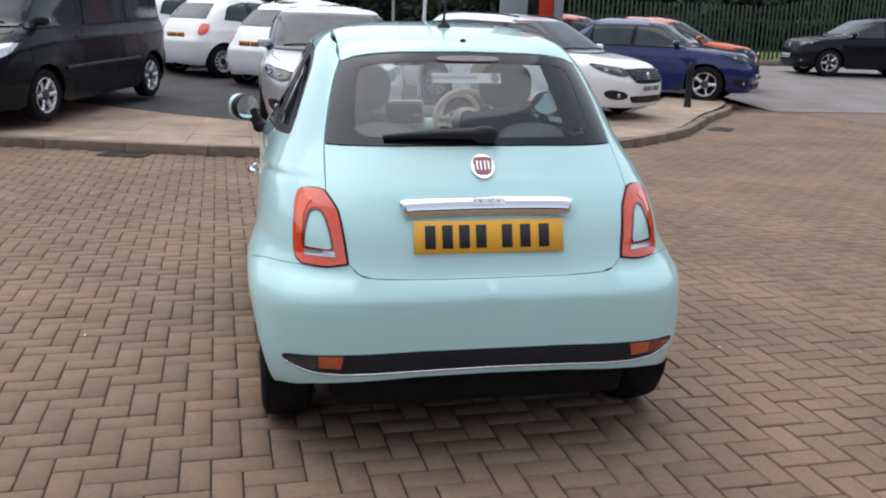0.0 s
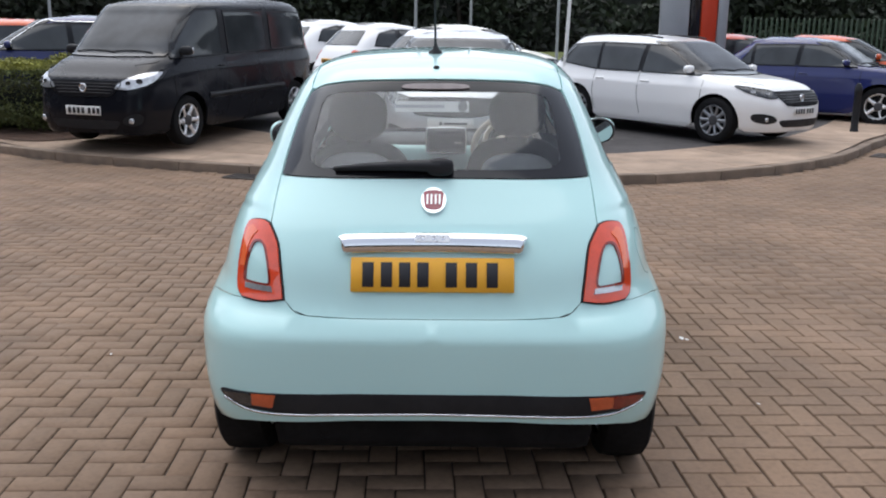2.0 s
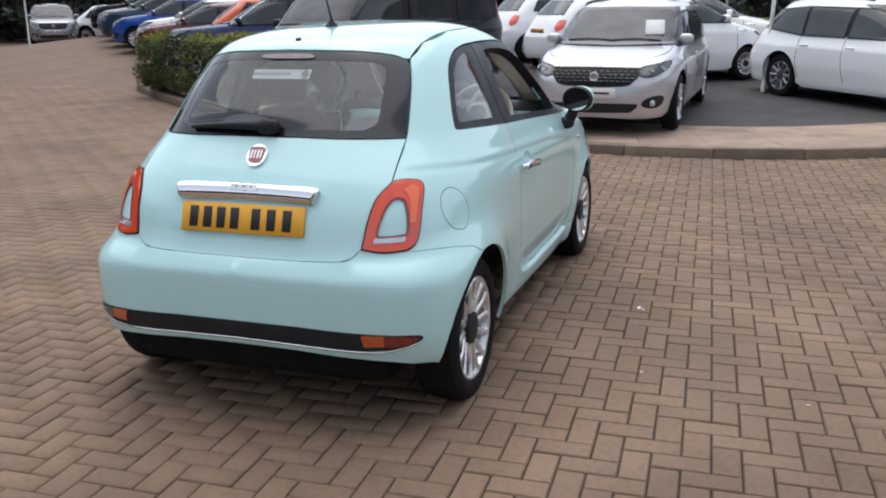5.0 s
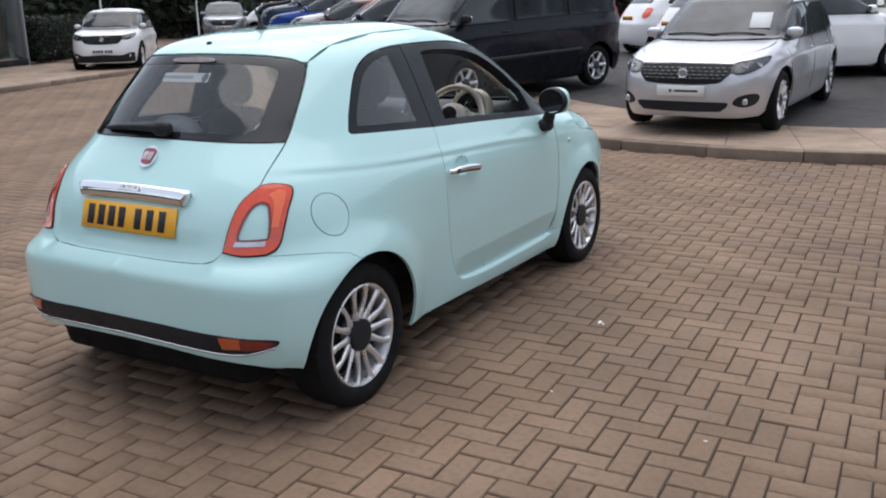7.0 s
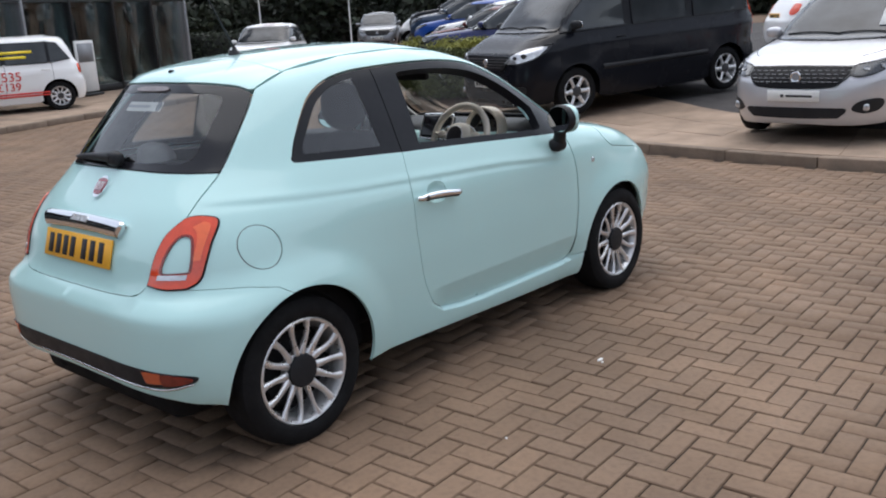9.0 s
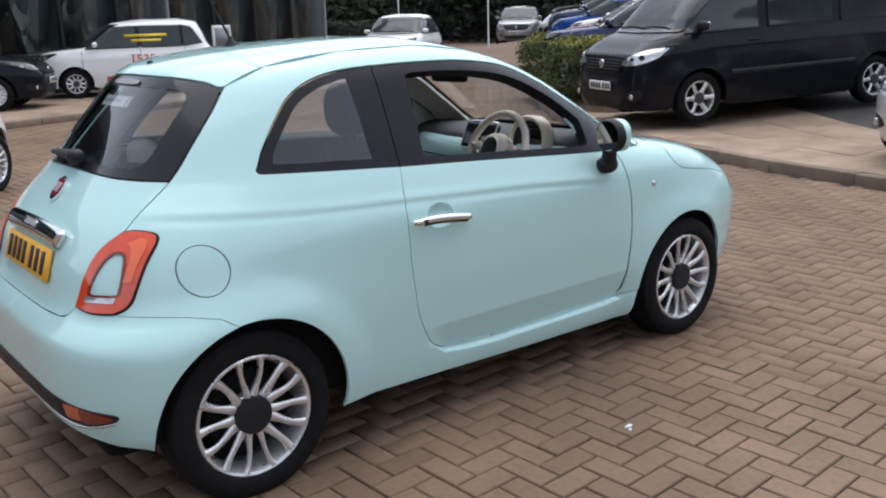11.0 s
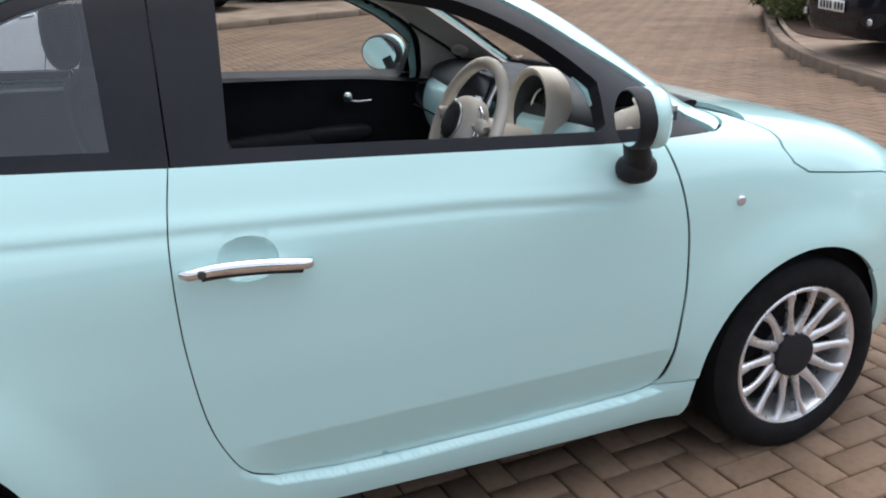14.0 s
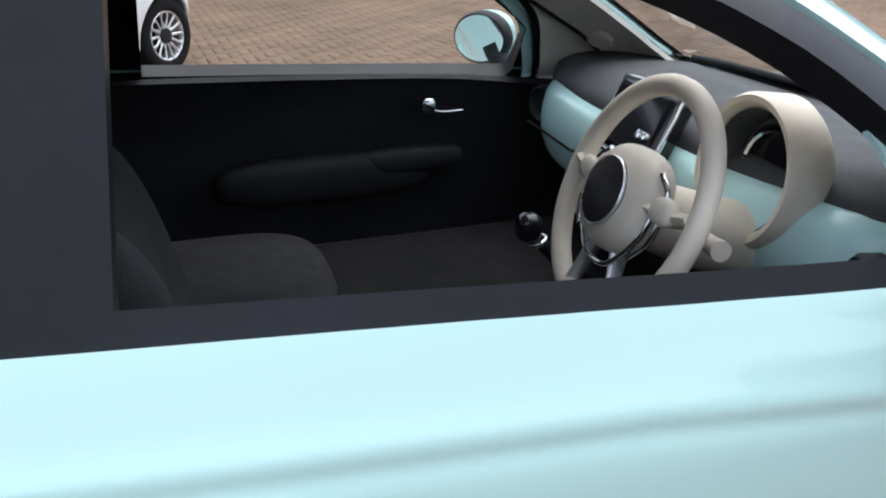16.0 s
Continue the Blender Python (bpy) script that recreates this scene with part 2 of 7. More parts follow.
class Hull:
    """A body by its plan at every height: half width, rear and front end, and how square the corners are."""

    def __init__(self, width, rear, front, middle, square_rear, square_front, top, flares=(), extra=None, long_rear=((0.0, 1.0), (2.0, 1.0))):
        self.width, self.rear, self.front, self.middle = curve(*width), curve(*rear), curve(*front), middle
        self.square_rear, self.square_front = curve(*square_rear), curve(*square_front)
        self.top, self.flares, self.extra, self.long_rear = top, flares, extra, curve(*long_rear)

    def side(self, y, z):
        w = self.width(z)
        for yc, zc, ry, rz, out in self.flares:
            w = w + out * np.exp(-(((y - yc) / ry) ** 2 + ((z - zc) / rz) ** 2) ** 2)
        return w + self.extra(y, z) if self.extra else w

    def __call__(self, x, y, z):
        back = y < self.middle
        reach = np.where(back, self.middle - self.rear(z), self.front(z) - self.middle)
        p = np.where(back, self.square_rear(z), self.square_front(z))
        t = np.abs(y - self.middle) / np.maximum(reach, 1e-3)
        return (np.abs(x) / np.maximum(self.side(y, z), 1e-3)) ** p + t ** np.where(back, p * self.long_rear(z), p) - 1

    def normal(self, P, e=0.004):
        x, y, z = np.asarray(P, float).T
        n = np.stack([self(x + e, y, z) - self(x - e, y, z), self(x, y + e, z) - self(x, y - e, z),
                      self(x, y, z + e) - self(x, y, z - e)], -1)
        return n / np.maximum(np.linalg.norm(n, axis=1, keepdims=True), 1e-9)

    def along(self, origins, ways, far):
        """The last place along each ray that still lies inside."""
        lo, hi = np.zeros(len(origins)), np.full(len(origins), float(far))
        for _ in range(34):
            mid = (lo + hi) / 2
            inside = self(*(origins + mid[:, None] * ways).T) < 0
            lo, hi = np.where(inside, mid, lo), np.where(inside, hi, mid)
        return origins + lo[:, None] * ways

    # charts: flat coordinates to places on the body
    def from_side(self, q):            # (y, z) seen from the side, x > 0
        q = np.asarray(q, float)
        return self.along(np.c_[np.zeros(len(q)), q], np.tile((1.0, 0, 0), (len(q), 1)), 1.6)

    def from_end(self, q, sign):       # (x, z) seen from the rear (-1) or the front (1)
        q = np.asarray(q, float)
        return self.along(np.c_[q[:, 0], np.full(len(q), self.middle), q[:, 1]],
                          np.tile((0.0, sign, 0), (len(q), 1)), 4.0)

    def from_top(self, q, low):        # (x, y) seen from above
        q = np.asarray(q, float)
        return self.along(np.c_[q, np.full(len(q), low)], np.tile((0.0, 0, 1.0), (len(q), 1)), self.top - low)

    def from_round(self, q):           # (angle about the middle axis, z); 0 faces +x, -pi/2 the rear
        q = np.asarray(q, float)
        return self.along(np.c_[np.zeros(len(q)), np.full(len(q), self.middle), q[:, 1]],
                          np.c_[np.cos(q[:, 0]), np.sin(q[:, 0]), np.zeros(len(q))], 4.0)

    def to_round(self, P):
        P = np.asarray(P, float)
        return np.c_[np.arctan2(P[:, 1] - self.middle, P[:, 0]), P[:, 2]]


def smooth_step(v):
    v = np.clip(v, 0.0, 1.0)
    return v * v * (3 - 2 * v)


def city_car_relief(y, z):
    """Arch lips that swell round the wheels, and the door's tucked lower edge over a narrow sill."""
    out = 0.0
    for yc, zc, r, wide, k in ((0.008, 0.285, 0.345, 0.15, 0.020), (2.30, 0.283, 0.338, 0.13, 0.015)):
        out = out + k * smooth_step(1 - (np.hypot(y - yc, z - zc) - r) / wide)
    along = smooth_step((y - 0.70) / 0.14) * smooth_step((1.95 - y) / 0.12)
    edge = np.interp(y, (0.70, 0.757, 0.82, 0.95, 1.10, 1.76, 1.90), (0.375, 0.345, 0.308, 0.291, 0.284, 0.284, 0.297))
    tuck = 0.026 * np.clip((0.412 - z) / 0.120, 0, 1) * (1 - 0.95 * smooth_step((edge - 0.001 - z) / 0.015))
    crest = np.interp(y, (-0.16, 0.10, 0.375, 0.69, 1.05, 1.30, 1.57, 1.90), (0.958, 0.938, 0.921, 0.907, 0.888, 0.876, 0.852, 0.82))
    fade = smooth_step((y + 0.32) / 0.15) * smooth_step((1.90 - y) / 0.35)
    shoulder = 0.0026 * np.exp(-((z - crest - 0.016) / 0.017) ** 2) - 0.0026 * np.exp(-((z - crest + 0.005) / 0.012) ** 2)
    return out - along * tuck + fade * shoulder


def city_car_hull():
    return Hull(
        width=[(0.14, 0.70), (0.19, 0.734), (0.24, 0.749), (0.30, 0.7575), (0.40, 0.7675), (0.48, 0.7735), (0.62, 0.782), (0.75, 0.783),
               (0.82, 0.7795), (0.86, 0.7735), (0.90, 0.7625), (0.95, 0.7425), (1.0, 0.722), (1.06, 0.694), (1.16, 0.650), (1.28, 0.594),
               (1.37, 0.545), (1.42, 0.500), (1.452, 0.435), (1.475, 0.33), (1.486, 0.20), (1.49, 0.02)],
        rear=[(0.14, -0.40), (0.24, -0.47), (0.30, -0.515), (0.42, -0.538), (0.56, -0.540), (0.60, -0.538), (0.625, -0.527), (0.64, -0.505), (0.655, -0.482), (0.69, -0.465),
              (0.80, -0.435), (0.92, -0.37), (1.0, -0.305), (1.06, -0.255), (1.18, -0.165), (1.30, -0.065), (1.38, 0.0), (1.405, 0.03),
              (1.43, 0.11), (1.455, 0.27), (1.475, 0.5), (1.486, 0.7), (1.49, 0.87)],
        front=[(0.14, 2.85), (0.25, 2.99), (0.40, 3.05), (0.58, 3.055), (0.70, 2.985), (0.78, 2.878), (0.86, 2.71), (0.92, 2.50),
               (0.965, 2.25), (0.99, 2.11), (1.06, 2.02), (1.18, 1.85), (1.30, 1.65), (1.38, 1.47), (1.43, 1.29), (1.46, 1.15), (1.48, 1.03), (1.49, 0.89)],
        middle=0.88,
        square_rear=[(0.14, 4.6), (0.3, 4.8), (0.5, 4.8), (0.62, 4.75), (0.70, 4.7), (0.8, 4.5), (0.95, 4.1), (1.06, 3.7), (1.3, 3.5), (1.45, 2.6), (1.49, 2.2)],
        square_front=[(0.14, 5.4), (0.6, 5.5), (0.8, 5.3), (0.95, 5.6), (1.06, 5.0), (1.3, 4.4), (1.45, 2.8), (1.49, 2.2)],
        top=1.49,
        flares=[(-0.12, 0.46, 0.58, 0.30, 0.026), (2.32, 0.47, 0.46, 0.24, 0.016)], extra=city_car_relief, long_rear=((0.14, 1.9), (0.40, 1.9), (0.56, 1.85), (0.66, 1.25), (0.74, 1.0), (1.5, 1.0)))


# ---------- building blocks ----------
def part(name, me, mat, parent=None, label="", shadow=True):
    """Links a mesh (or bmesh) as one object, under a thing or a part."""
    if isinstance(me, bmesh.types.BMesh):
        bm, me = me, bpy.data.meshes.new(name)
        bm.to_mesh(me)
        bm.free()
    ob = new(name, me)
    if mat is not None and not me.materials:
        me.materials.append(M[mat] if isinstance(mat, str) else mat)
    ob.parent = parent
    if label:
        ob["label"] = label
    ob.visible_shadow = shadow
    return ob


def thing(name, m, label, category, group="", kind=""):
    ob = new(name)
    ob.empty_display_size = 0.2
    ob.matrix_world = m
    return tagged(ob, label, category, group, kind)


def raw_mesh(name, verts, faces, normals=None, smooth=True):
    me = bpy.data.meshes.new(name)
    me.from_pydata([tuple(v) for v in verts], [], [tuple(f) for f in faces])
    if smooth:
        me.polygons.foreach_set("use_smooth", [True] * len(me.polygons))
    if normals is not None:
        me.normals_split_custom_set_from_vertices([tuple(n) for n in normals])
    return me


def inside(poly, q):
    """Which points q lie in a closed polygon."""
    x, y = q[:, 0], q[:, 1]
    hit = np.zeros(len(q), bool)
    for (x0, y0), (x1, y1) in zip(poly, np.roll(poly, -1, 0)):
        if y0 != y1:
            hit ^= ((y0 > y) != (y1 > y)) & (x < x0 + (y - y0) * (x1 - x0) / (y1 - y0))
    return hit


def spline(points, n=8, closed=False):
    """A smooth line through points."""
    p = [np.array(a, float) for a in points]
    out, k = [], len(p)
    for i in range(k if closed else k - 1):
        if closed:
            a, b, c, d = p[i - 1], p[i], p[(i + 1) % k], p[(i + 2) % k]
        else:
            b, c = p[i], p[i + 1]
            a = p[i - 1] if i else 2 * b - c
            d = p[i + 2] if i + 2 < k else 2 * c - b
        for u in np.arange(n) / n:
            out.append(0.5 * (2 * b + (c - a) * u + (2 * a - 5 * b + 4 * c - d) * u * u + (3 * b - a - 3 * c + d) * u ** 3))
    if not closed:
        out.append(p[-1])
    return np.array(out)


def join_lines(*lines):
    out = np.concatenate([np.asarray(a, float) for a in lines])
    keep = np.linalg.norm(out - np.roll(out, 1, 0), axis=1) > 1e-4
    return out[keep]


def shrink(poly, d):
    """A closed polygon moved inwards by d."""
    p = np.asarray(poly, float)
    area = np.sum(p[:, 0] * np.roll(p[:, 1], -1) - np.roll(p[:, 0], -1) * p[:, 1])
    e = np.roll(p, -1, 0) - p
    n = np.c_[-e[:, 1], e[:, 0]] / np.maximum(np.linalg.norm(e, axis=1, keepdims=True), 1e-9) * np.sign(area)
    m = n + np.roll(n, 1, 0)
    m /= np.maximum((m ** 2).sum(1, keepdims=True) / 2, 0.5)
    return p + m * d


def dense(poly, step):
    out = []
    for a, b in zip(poly, np.roll(poly, -1, 0)):
        k = max(1, int(np.ceil(np.linalg.norm(b - a) / step)))
        out += [a + (b - a) * i / k for i in range(k)]
    return np.array(out)


def circle(cx, cy, r, n=40, ry=None):
    a = np.arange(n) * 2 * np.pi / n
    return np.c_[cx + r * np.cos(a), cy + (ry or r) * np.sin(a)]


from mathutils.geometry import delaunay_2d_cdt


def sheet(outline, holes, step, levels=None):
    """Triangles that fill a flat outline with holes. Returns points, triangles, and the rings of border points."""
    rings = [dense(np.asarray(r, float), step * 0.8) for r in (outline, *holes)]
    pts, edges, base = [], [], 0
    for r in rings:
        pts.append(r)
        edges += [(base + i, base + (i + 1) % len(r)) for i in range(len(r))]
        base += len(r)
    border = np.concatenate(rings)
    lo, hi = border.min(0), border.max(0)
    us = np.arange(lo[0] + step * 0.5, hi[0], step)
    vs = np.arange(lo[1] + step * 0.5, hi[1], step) if levels is None else np.array([v for v in levels if lo[1] < v < hi[1]])
    gx, gy = np.meshgrid(us, vs)
    gx = gx + (np.arange(len(vs)) % 2 * step * 0.5)[:, None]
    g = np.c_[gx.ravel(), gy.ravel()]

    def filled(q):
        ok = inside(rings[0], q)
        for r in rings[1:]:
            ok &= ~inside(r, q)
        return ok

    g = g[filled(g)]
    if len(g):
        near = np.min(((g[:, None] - border[None]) ** 2).sum(-1), 1) if len(g) * len(border) < 4e6 else np.concatenate(
            [np.min(((c[:, None] - border[None]) ** 2).sum(-1), 1) for c in np.array_split(g, 20)])
        g = g[near > (0.4 * step) ** 2]
    pts = np.concatenate([*pts, g]) if len(g) else np.concatenate(pts)
    v, _, f, *_ = delaunay_2d_cdt([Vector(p) for p in pts], edges, [], 0, 1e-7)
    v, f = np.array([tuple(p) for p in v]), np.array([tuple(t) for t in f])
    f = f[filled(v[f].mean(1))]
    return v, f, rings


def panel(hull, chart, outline, holes=(), step=0.035, gap=0.0, lift=0.0, thick=0.014, mirror="", levels=None, name="panel", own_normals=False):
    """A piece of a hull's skin with turned-in edges. chart turns flat points into places. mirror: 'join' adds the other half, 'only' gives it alone."""
    outline = np.asarray(outline, float)
    if gap:
        outline = shrink(outline, gap)
        holes = [shrink(h, -gap) for h in holes]
    v, f, rings = sheet(outline, holes, step, levels)
    P = chart(v)
    N = hull.normal(P)
    P = P + N * lift
    tri = P[f]
    turn = (np.cross(tri[:, 1] - tri[:, 0], tri[:, 2] - tri[:, 0]) * N[f[:, 0]]).sum(1) < 0
    f = np.where(turn[:, None], f[:, ::-1], f)
    V, F, NN = [P], [tuple(t) for t in f], [N]
    base = len(P)
    if thick:
        for r in rings:
            R = chart(r)
            n = hull.normal(R)
            R = R + n * lift
            k = len(r)
            V += [R, R - n * thick]
            NN += [np.zeros((k, 3)), np.zeros((k, 3))]
            F += [(base + i, base + (i + 1) % k, base + k + (i + 1) % k, base + k + i) for i in range(k)]
            base += 2 * k
    V, NN = np.concatenate(V), np.concatenate(NN)
    flip = np.array((-1.0, 1, 1))
    if mirror == "only":
        V, NN, F = V * flip, NN * flip, [t[::-1] for t in F]
    elif mirror == "join":
        F = F + [tuple(i + len(V) for i in t[::-1]) for t in F]
        V, NN = np.concatenate([V, V * flip]), np.concatenate([NN, NN * flip])
    return raw_mesh(name, V, F, None if own_normals else NN)


def lathe(profile, n=48, axis="x", closed=True):
    """A turned shape: profile of (along the axis, radius)."""
    a = np.arange(n) * 2 * np.pi / n
    V, F, k = [], [], len(profile)
    for t in a:
        for h, r in profile:
            V.append({"x": (h, r * np.cos(t), r * np.sin(t)), "y": (r * np.cos(t), h, r * np.sin(t)), "z": (r * np.cos(t), r * np.sin(t), h)}[axis])
    for i in range(n):
        for j in range(k if closed else k - 1):
            F.append((i * k + j, i * k + (j + 1) % k, ((i + 1) % n) * k + (j + 1) % k, ((i + 1) % n) * k + j))
    bm = bmesh.new()
    bm.from_mesh(raw_mesh("turned", V, F))
    bmesh.ops.remove_doubles(bm, verts=bm.verts, dist=1e-5)
    bmesh.ops.recalc_face_normals(bm, faces=bm.faces)
    return crease(bm)


def crease(bm, angle=0.66):
    """Keeps strong edges sharp in the shading."""
    for e in bm.edges:
        if e.is_manifold and e.calc_face_angle(0) > angle:
            e.smooth = False
    return bm


def soft_box(size, bevel=0.01, segments=2, at=(0, 0, 0)):
    """A box with rounded edges."""
    bm = bmesh.new()
    bmesh.ops.create_cube(bm, size=1.0, matrix=Matrix.Translation(at) @ Matrix.Diagonal((*size, 1)))
    if bevel:
        bmesh.ops.bevel(bm, geom=bm.edges[:], offset=bevel, segments=segments, affect="EDGES", profile=0.6)
    for f in bm.faces:
        f.smooth = True
    return bm


def prism(outline, depth, bevel=0.0, axis="x"):
    """A flat outline given depth, centred on its plane."""
    bm = bmesh.new()
    place = {"x": lambda u, v, d: (d, u, v), "y": lambda u, v, d: (u, d, v), "z": lambda u, v, d: (u, v, d)}[axis]
    face = bm.faces.new([bm.verts.new(place(u, v, -depth / 2)) for u, v in outline])
    got = bmesh.ops.extrude_face_region(bm, geom=[face])
    bmesh.ops.translate(bm, verts=[e for e in got["geom"] if isinstance(e, bmesh.types.BMVert)], vec=place(0, 0, depth))
    bmesh.ops.recalc_face_normals(bm, faces=bm.faces)
    if bevel:
        rim = [e for e in bm.edges if e.is_manifold and e.calc_face_angle(0) > 0.9]
        bmesh.ops.bevel(bm, geom=rim, offset=bevel, segments=2, affect="EDGES", profile=0.6)
    for f in bm.faces:
        f.smooth = True
    return crease(bm, 0.9)


def tube(points, radius, n=10, closed=False, flat=1.0):
    """A round bar along points; radius may be one value or one for each point."""
    P = np.asarray(points, float)
    k = len(P)
    rad = np.broadcast_to(np.asarray(radius, float), (k,))
    T = np.roll(P, -1, 0) - np.roll(P, 1, 0)
    if not closed:
        T[0], T[-1] = P[1] - P[0], P[-1] - P[-2]
    T /= np.linalg.norm(T, axis=1, keepdims=True)
    up = np.array((0.0, 0, 1)) if abs(T[0][2]) < 0.9 else np.array((1.0, 0, 0))
    V = []
    for p, t, r in zip(P, T, rad):
        side = np.cross(t, up)
        side /= np.linalg.norm(side)
        top = np.cross(side, t)
        up = top
        V += [p + r * (math.cos(a) * side + flat * math.sin(a) * top) for a in np.arange(n) * 2 * np.pi / n]
    F = [(i * n + j, i * n + (j + 1) % n, ((i + 1) % k) * n + (j + 1) % n, ((i + 1) % k) * n + j) for i in range(k if closed else k - 1) for j in range(n)]
    if not closed:
        F += [tuple(range(n))[::-1], tuple(range((k - 1) * n, k * n))]
    bm = bmesh.new()
    bm.from_mesh(raw_mesh("tube", V, F))
    bmesh.ops.recalc_face_normals(bm, faces=bm.faces)
    return crease(bm, 1.2)


def merge(*bms):
    """Several bmeshes as one."""
    out = bmesh.new()
    for b in bms:
        me = bpy.data.meshes.new("piece")
        b.to_mesh(me)
        b.free()
        out.from_mesh(me)
        bpy.data.meshes.remove(me)
    return out


def moved(bm, m):
    bm.transform(m)
    return bm


def blob(size, at=(0, 0, 0), p=2.6, n=20, squash=None):
    """A rounded, cushion-like body: superellipsoid of half sizes."""
    V, F = [], []
    for i in range(n + 1):
        v = -np.pi / 2 + np.pi * i / n
        for j in range(2 * n):
            u = np.pi * j / n
            c = lambda a: math.copysign(abs(math.cos(a)) ** (2 / p), math.cos(a))
            s = lambda a: math.copysign(abs(math.sin(a)) ** (2 / p), math.sin(a))
            V.append((at[0] + size[0] * c(v) * c(u), at[1] + size[1] * c(v) * s(u), at[2] + size[2] * s(v)))
    k = 2 * n
    F = [(i * k + j, i * k + (j + 1) % k, (i + 1) * k + (j + 1) % k, (i + 1) * k + j) for i in range(n) for j in range(k)]
    bm = bmesh.new()
    bm.from_mesh(raw_mesh("blob", V, F))
    bmesh.ops.remove_doubles(bm, verts=bm.verts, dist=1e-5)
    bmesh.ops.recalc_face_normals(bm, faces=bm.faces)
    return bm


# ---------- ground, kerbed island, paving ----------
def grid_sheet(name, x0, x1, y0, y1, z, mat, nx=2, ny=2):
    xs, ys = np.linspace(x0, x1, nx), np.linspace(y0, y1, ny)
    V = [(x, y, z) for y in ys for x in xs]
    F = [(j * nx + i, j * nx + i + 1, (j + 1) * nx + i + 1, (j + 1) * nx + i) for j in range(ny - 1) for i in range(nx - 1)]
    return part(name, raw_mesh(name, V, F, smooth=False), mat)


def yard_z(x, y):
    """The yard is level near the car and climbs gently past its far left end."""
    return 0.06 * min(12.0, max(0.0, y - 12.5)) * min(1.0, max(0.0, (-11.0 - x) / 1.5)) * min(1.0, max(0.0, (x + 27) / 6))


def build_ground():
    xs = np.r_[-400, -120, -60, -40, np.arange(-30, -10, 0.75), 0, 10, 60, 400]
    ys = np.r_[-400, -60, 0, 8, np.arange(12.5, 25.5, 1.0), 40, 80, 400]
    V = [(x, y, yard_z(x, y) - 0.014) for y in ys for x in xs]
    n = len(xs)
    F = [(j * n + i, j * n + i + 1, (j + 1) * n + i + 1, (j + 1) * n + i) for j in range(len(ys) - 1) for i in range(n - 1)]
    return tagged(part("ground", raw_mesh("ground", V, F), "far_paving"), "brown block-paved yard reaching to the trees", "ground", kind="structure")


build_ground()

KERB = spline([(-10.6, 30), (-11.0, 19), (-11.2, 15.2), (-10.5, 12.5), (-7.75, 9.85), (-5.9, 8.4), (-4.75, 7.7), (-3.4, 7.2), (-1.8, 6.72), (-0.8, 6.5), (0.75, 6.4),
               (1.7, 6.5), (2.4, 6.7), (3.7, 7.4), (4.9, 8.4), (5.5, 9.15), (6.55, 10.7), (7.3, 11.6), (8.1, 12.9), (8.7, 15), (9.0, 19), (9.0, 30)], 12)
KERB_TOP = 0.105


def island_z(x, y):
    """The island's surface: level along the kerb, then rising gently away from the yard."""
    return KERB_TOP + max(0.0, y - 8.4) * min(0.055, max(0.012, 0.035 - 0.005 * x)) * (1 if y < 14 else 14.0 / (14 + (y - 14)))


def line_lengths(line):
    d = np.r_[0, np.cumsum(np.linalg.norm(np.diff(line, axis=0), axis=1))]
    return d, lambda s: np.c_[np.interp(s, d, line[:, 0]), np.interp(s, d, line[:, 1])]


def inward(line, off):
    t = np.gradient(line, axis=0)
    n = np.c_[-t[:, 1], t[:, 0]] / np.linalg.norm(t, axis=1, keepdims=True)
    return line + n * off


def build_island():
    inner = inward(KERB, 0.13)
    v, f, _ = sheet(inner, [], 0.9)
    V = [(x, y, island_z(x, y) - 0.012) for x, y in v]
    F = [tuple(t) for t in f]
    return tagged(part("island_ground", raw_mesh("island_ground", V, F), "asphalt"), "dark worn asphalt parking island behind the kerb", "asphalt", kind="structure")


ISLAND = build_island()


def build_kerbs():
    root = tagged(new("kerb"), "low brown concrete kerb stones round the island", "kerb", kind="structure")
    d, at = line_lengths(KERB)
    n = int(d[-1] / 0.92)
    for i in range(n):
        a, b = at(np.array([i, i + 1]) * d[-1] / n + np.array([0.004, -0.004]))
        t = (b - a) / np.linalg.norm(b - a)
        nrm = np.array((-t[1], t[0]))
        L = np.linalg.norm(b - a)
        bm = soft_box((L, 0.13, 0.22), 0.014, 2)
        ob = part("kerb_stone", bm, "kerb_stone", root)
        c = (a + b) / 2 + nrm * 0.065
        ob.matrix_world = Matrix.Translation((c[0], c[1], KERB_TOP - 0.11 + 0.004 * math.sin(i * 1.7))) @ Matrix.Rotation(math.atan2(t[1], t[0]), 4, "Z")
    return root


build_kerbs()

# brown concrete slabs between the kerb and the asphalt
SLAB_END = spline([(-10.2, 13.4), (-8.3, 11.6), (-6.4, 11.0), (-5, 11.0), (-3.4, 10.3), (-2.0, 9.4), (-0.5, 8.65), (0.77, 8.3), (2.2, 8.55), (3.6, 9.4), (4.9, 10.5), (6.3, 12.4), (7.4, 14.3)], 10)


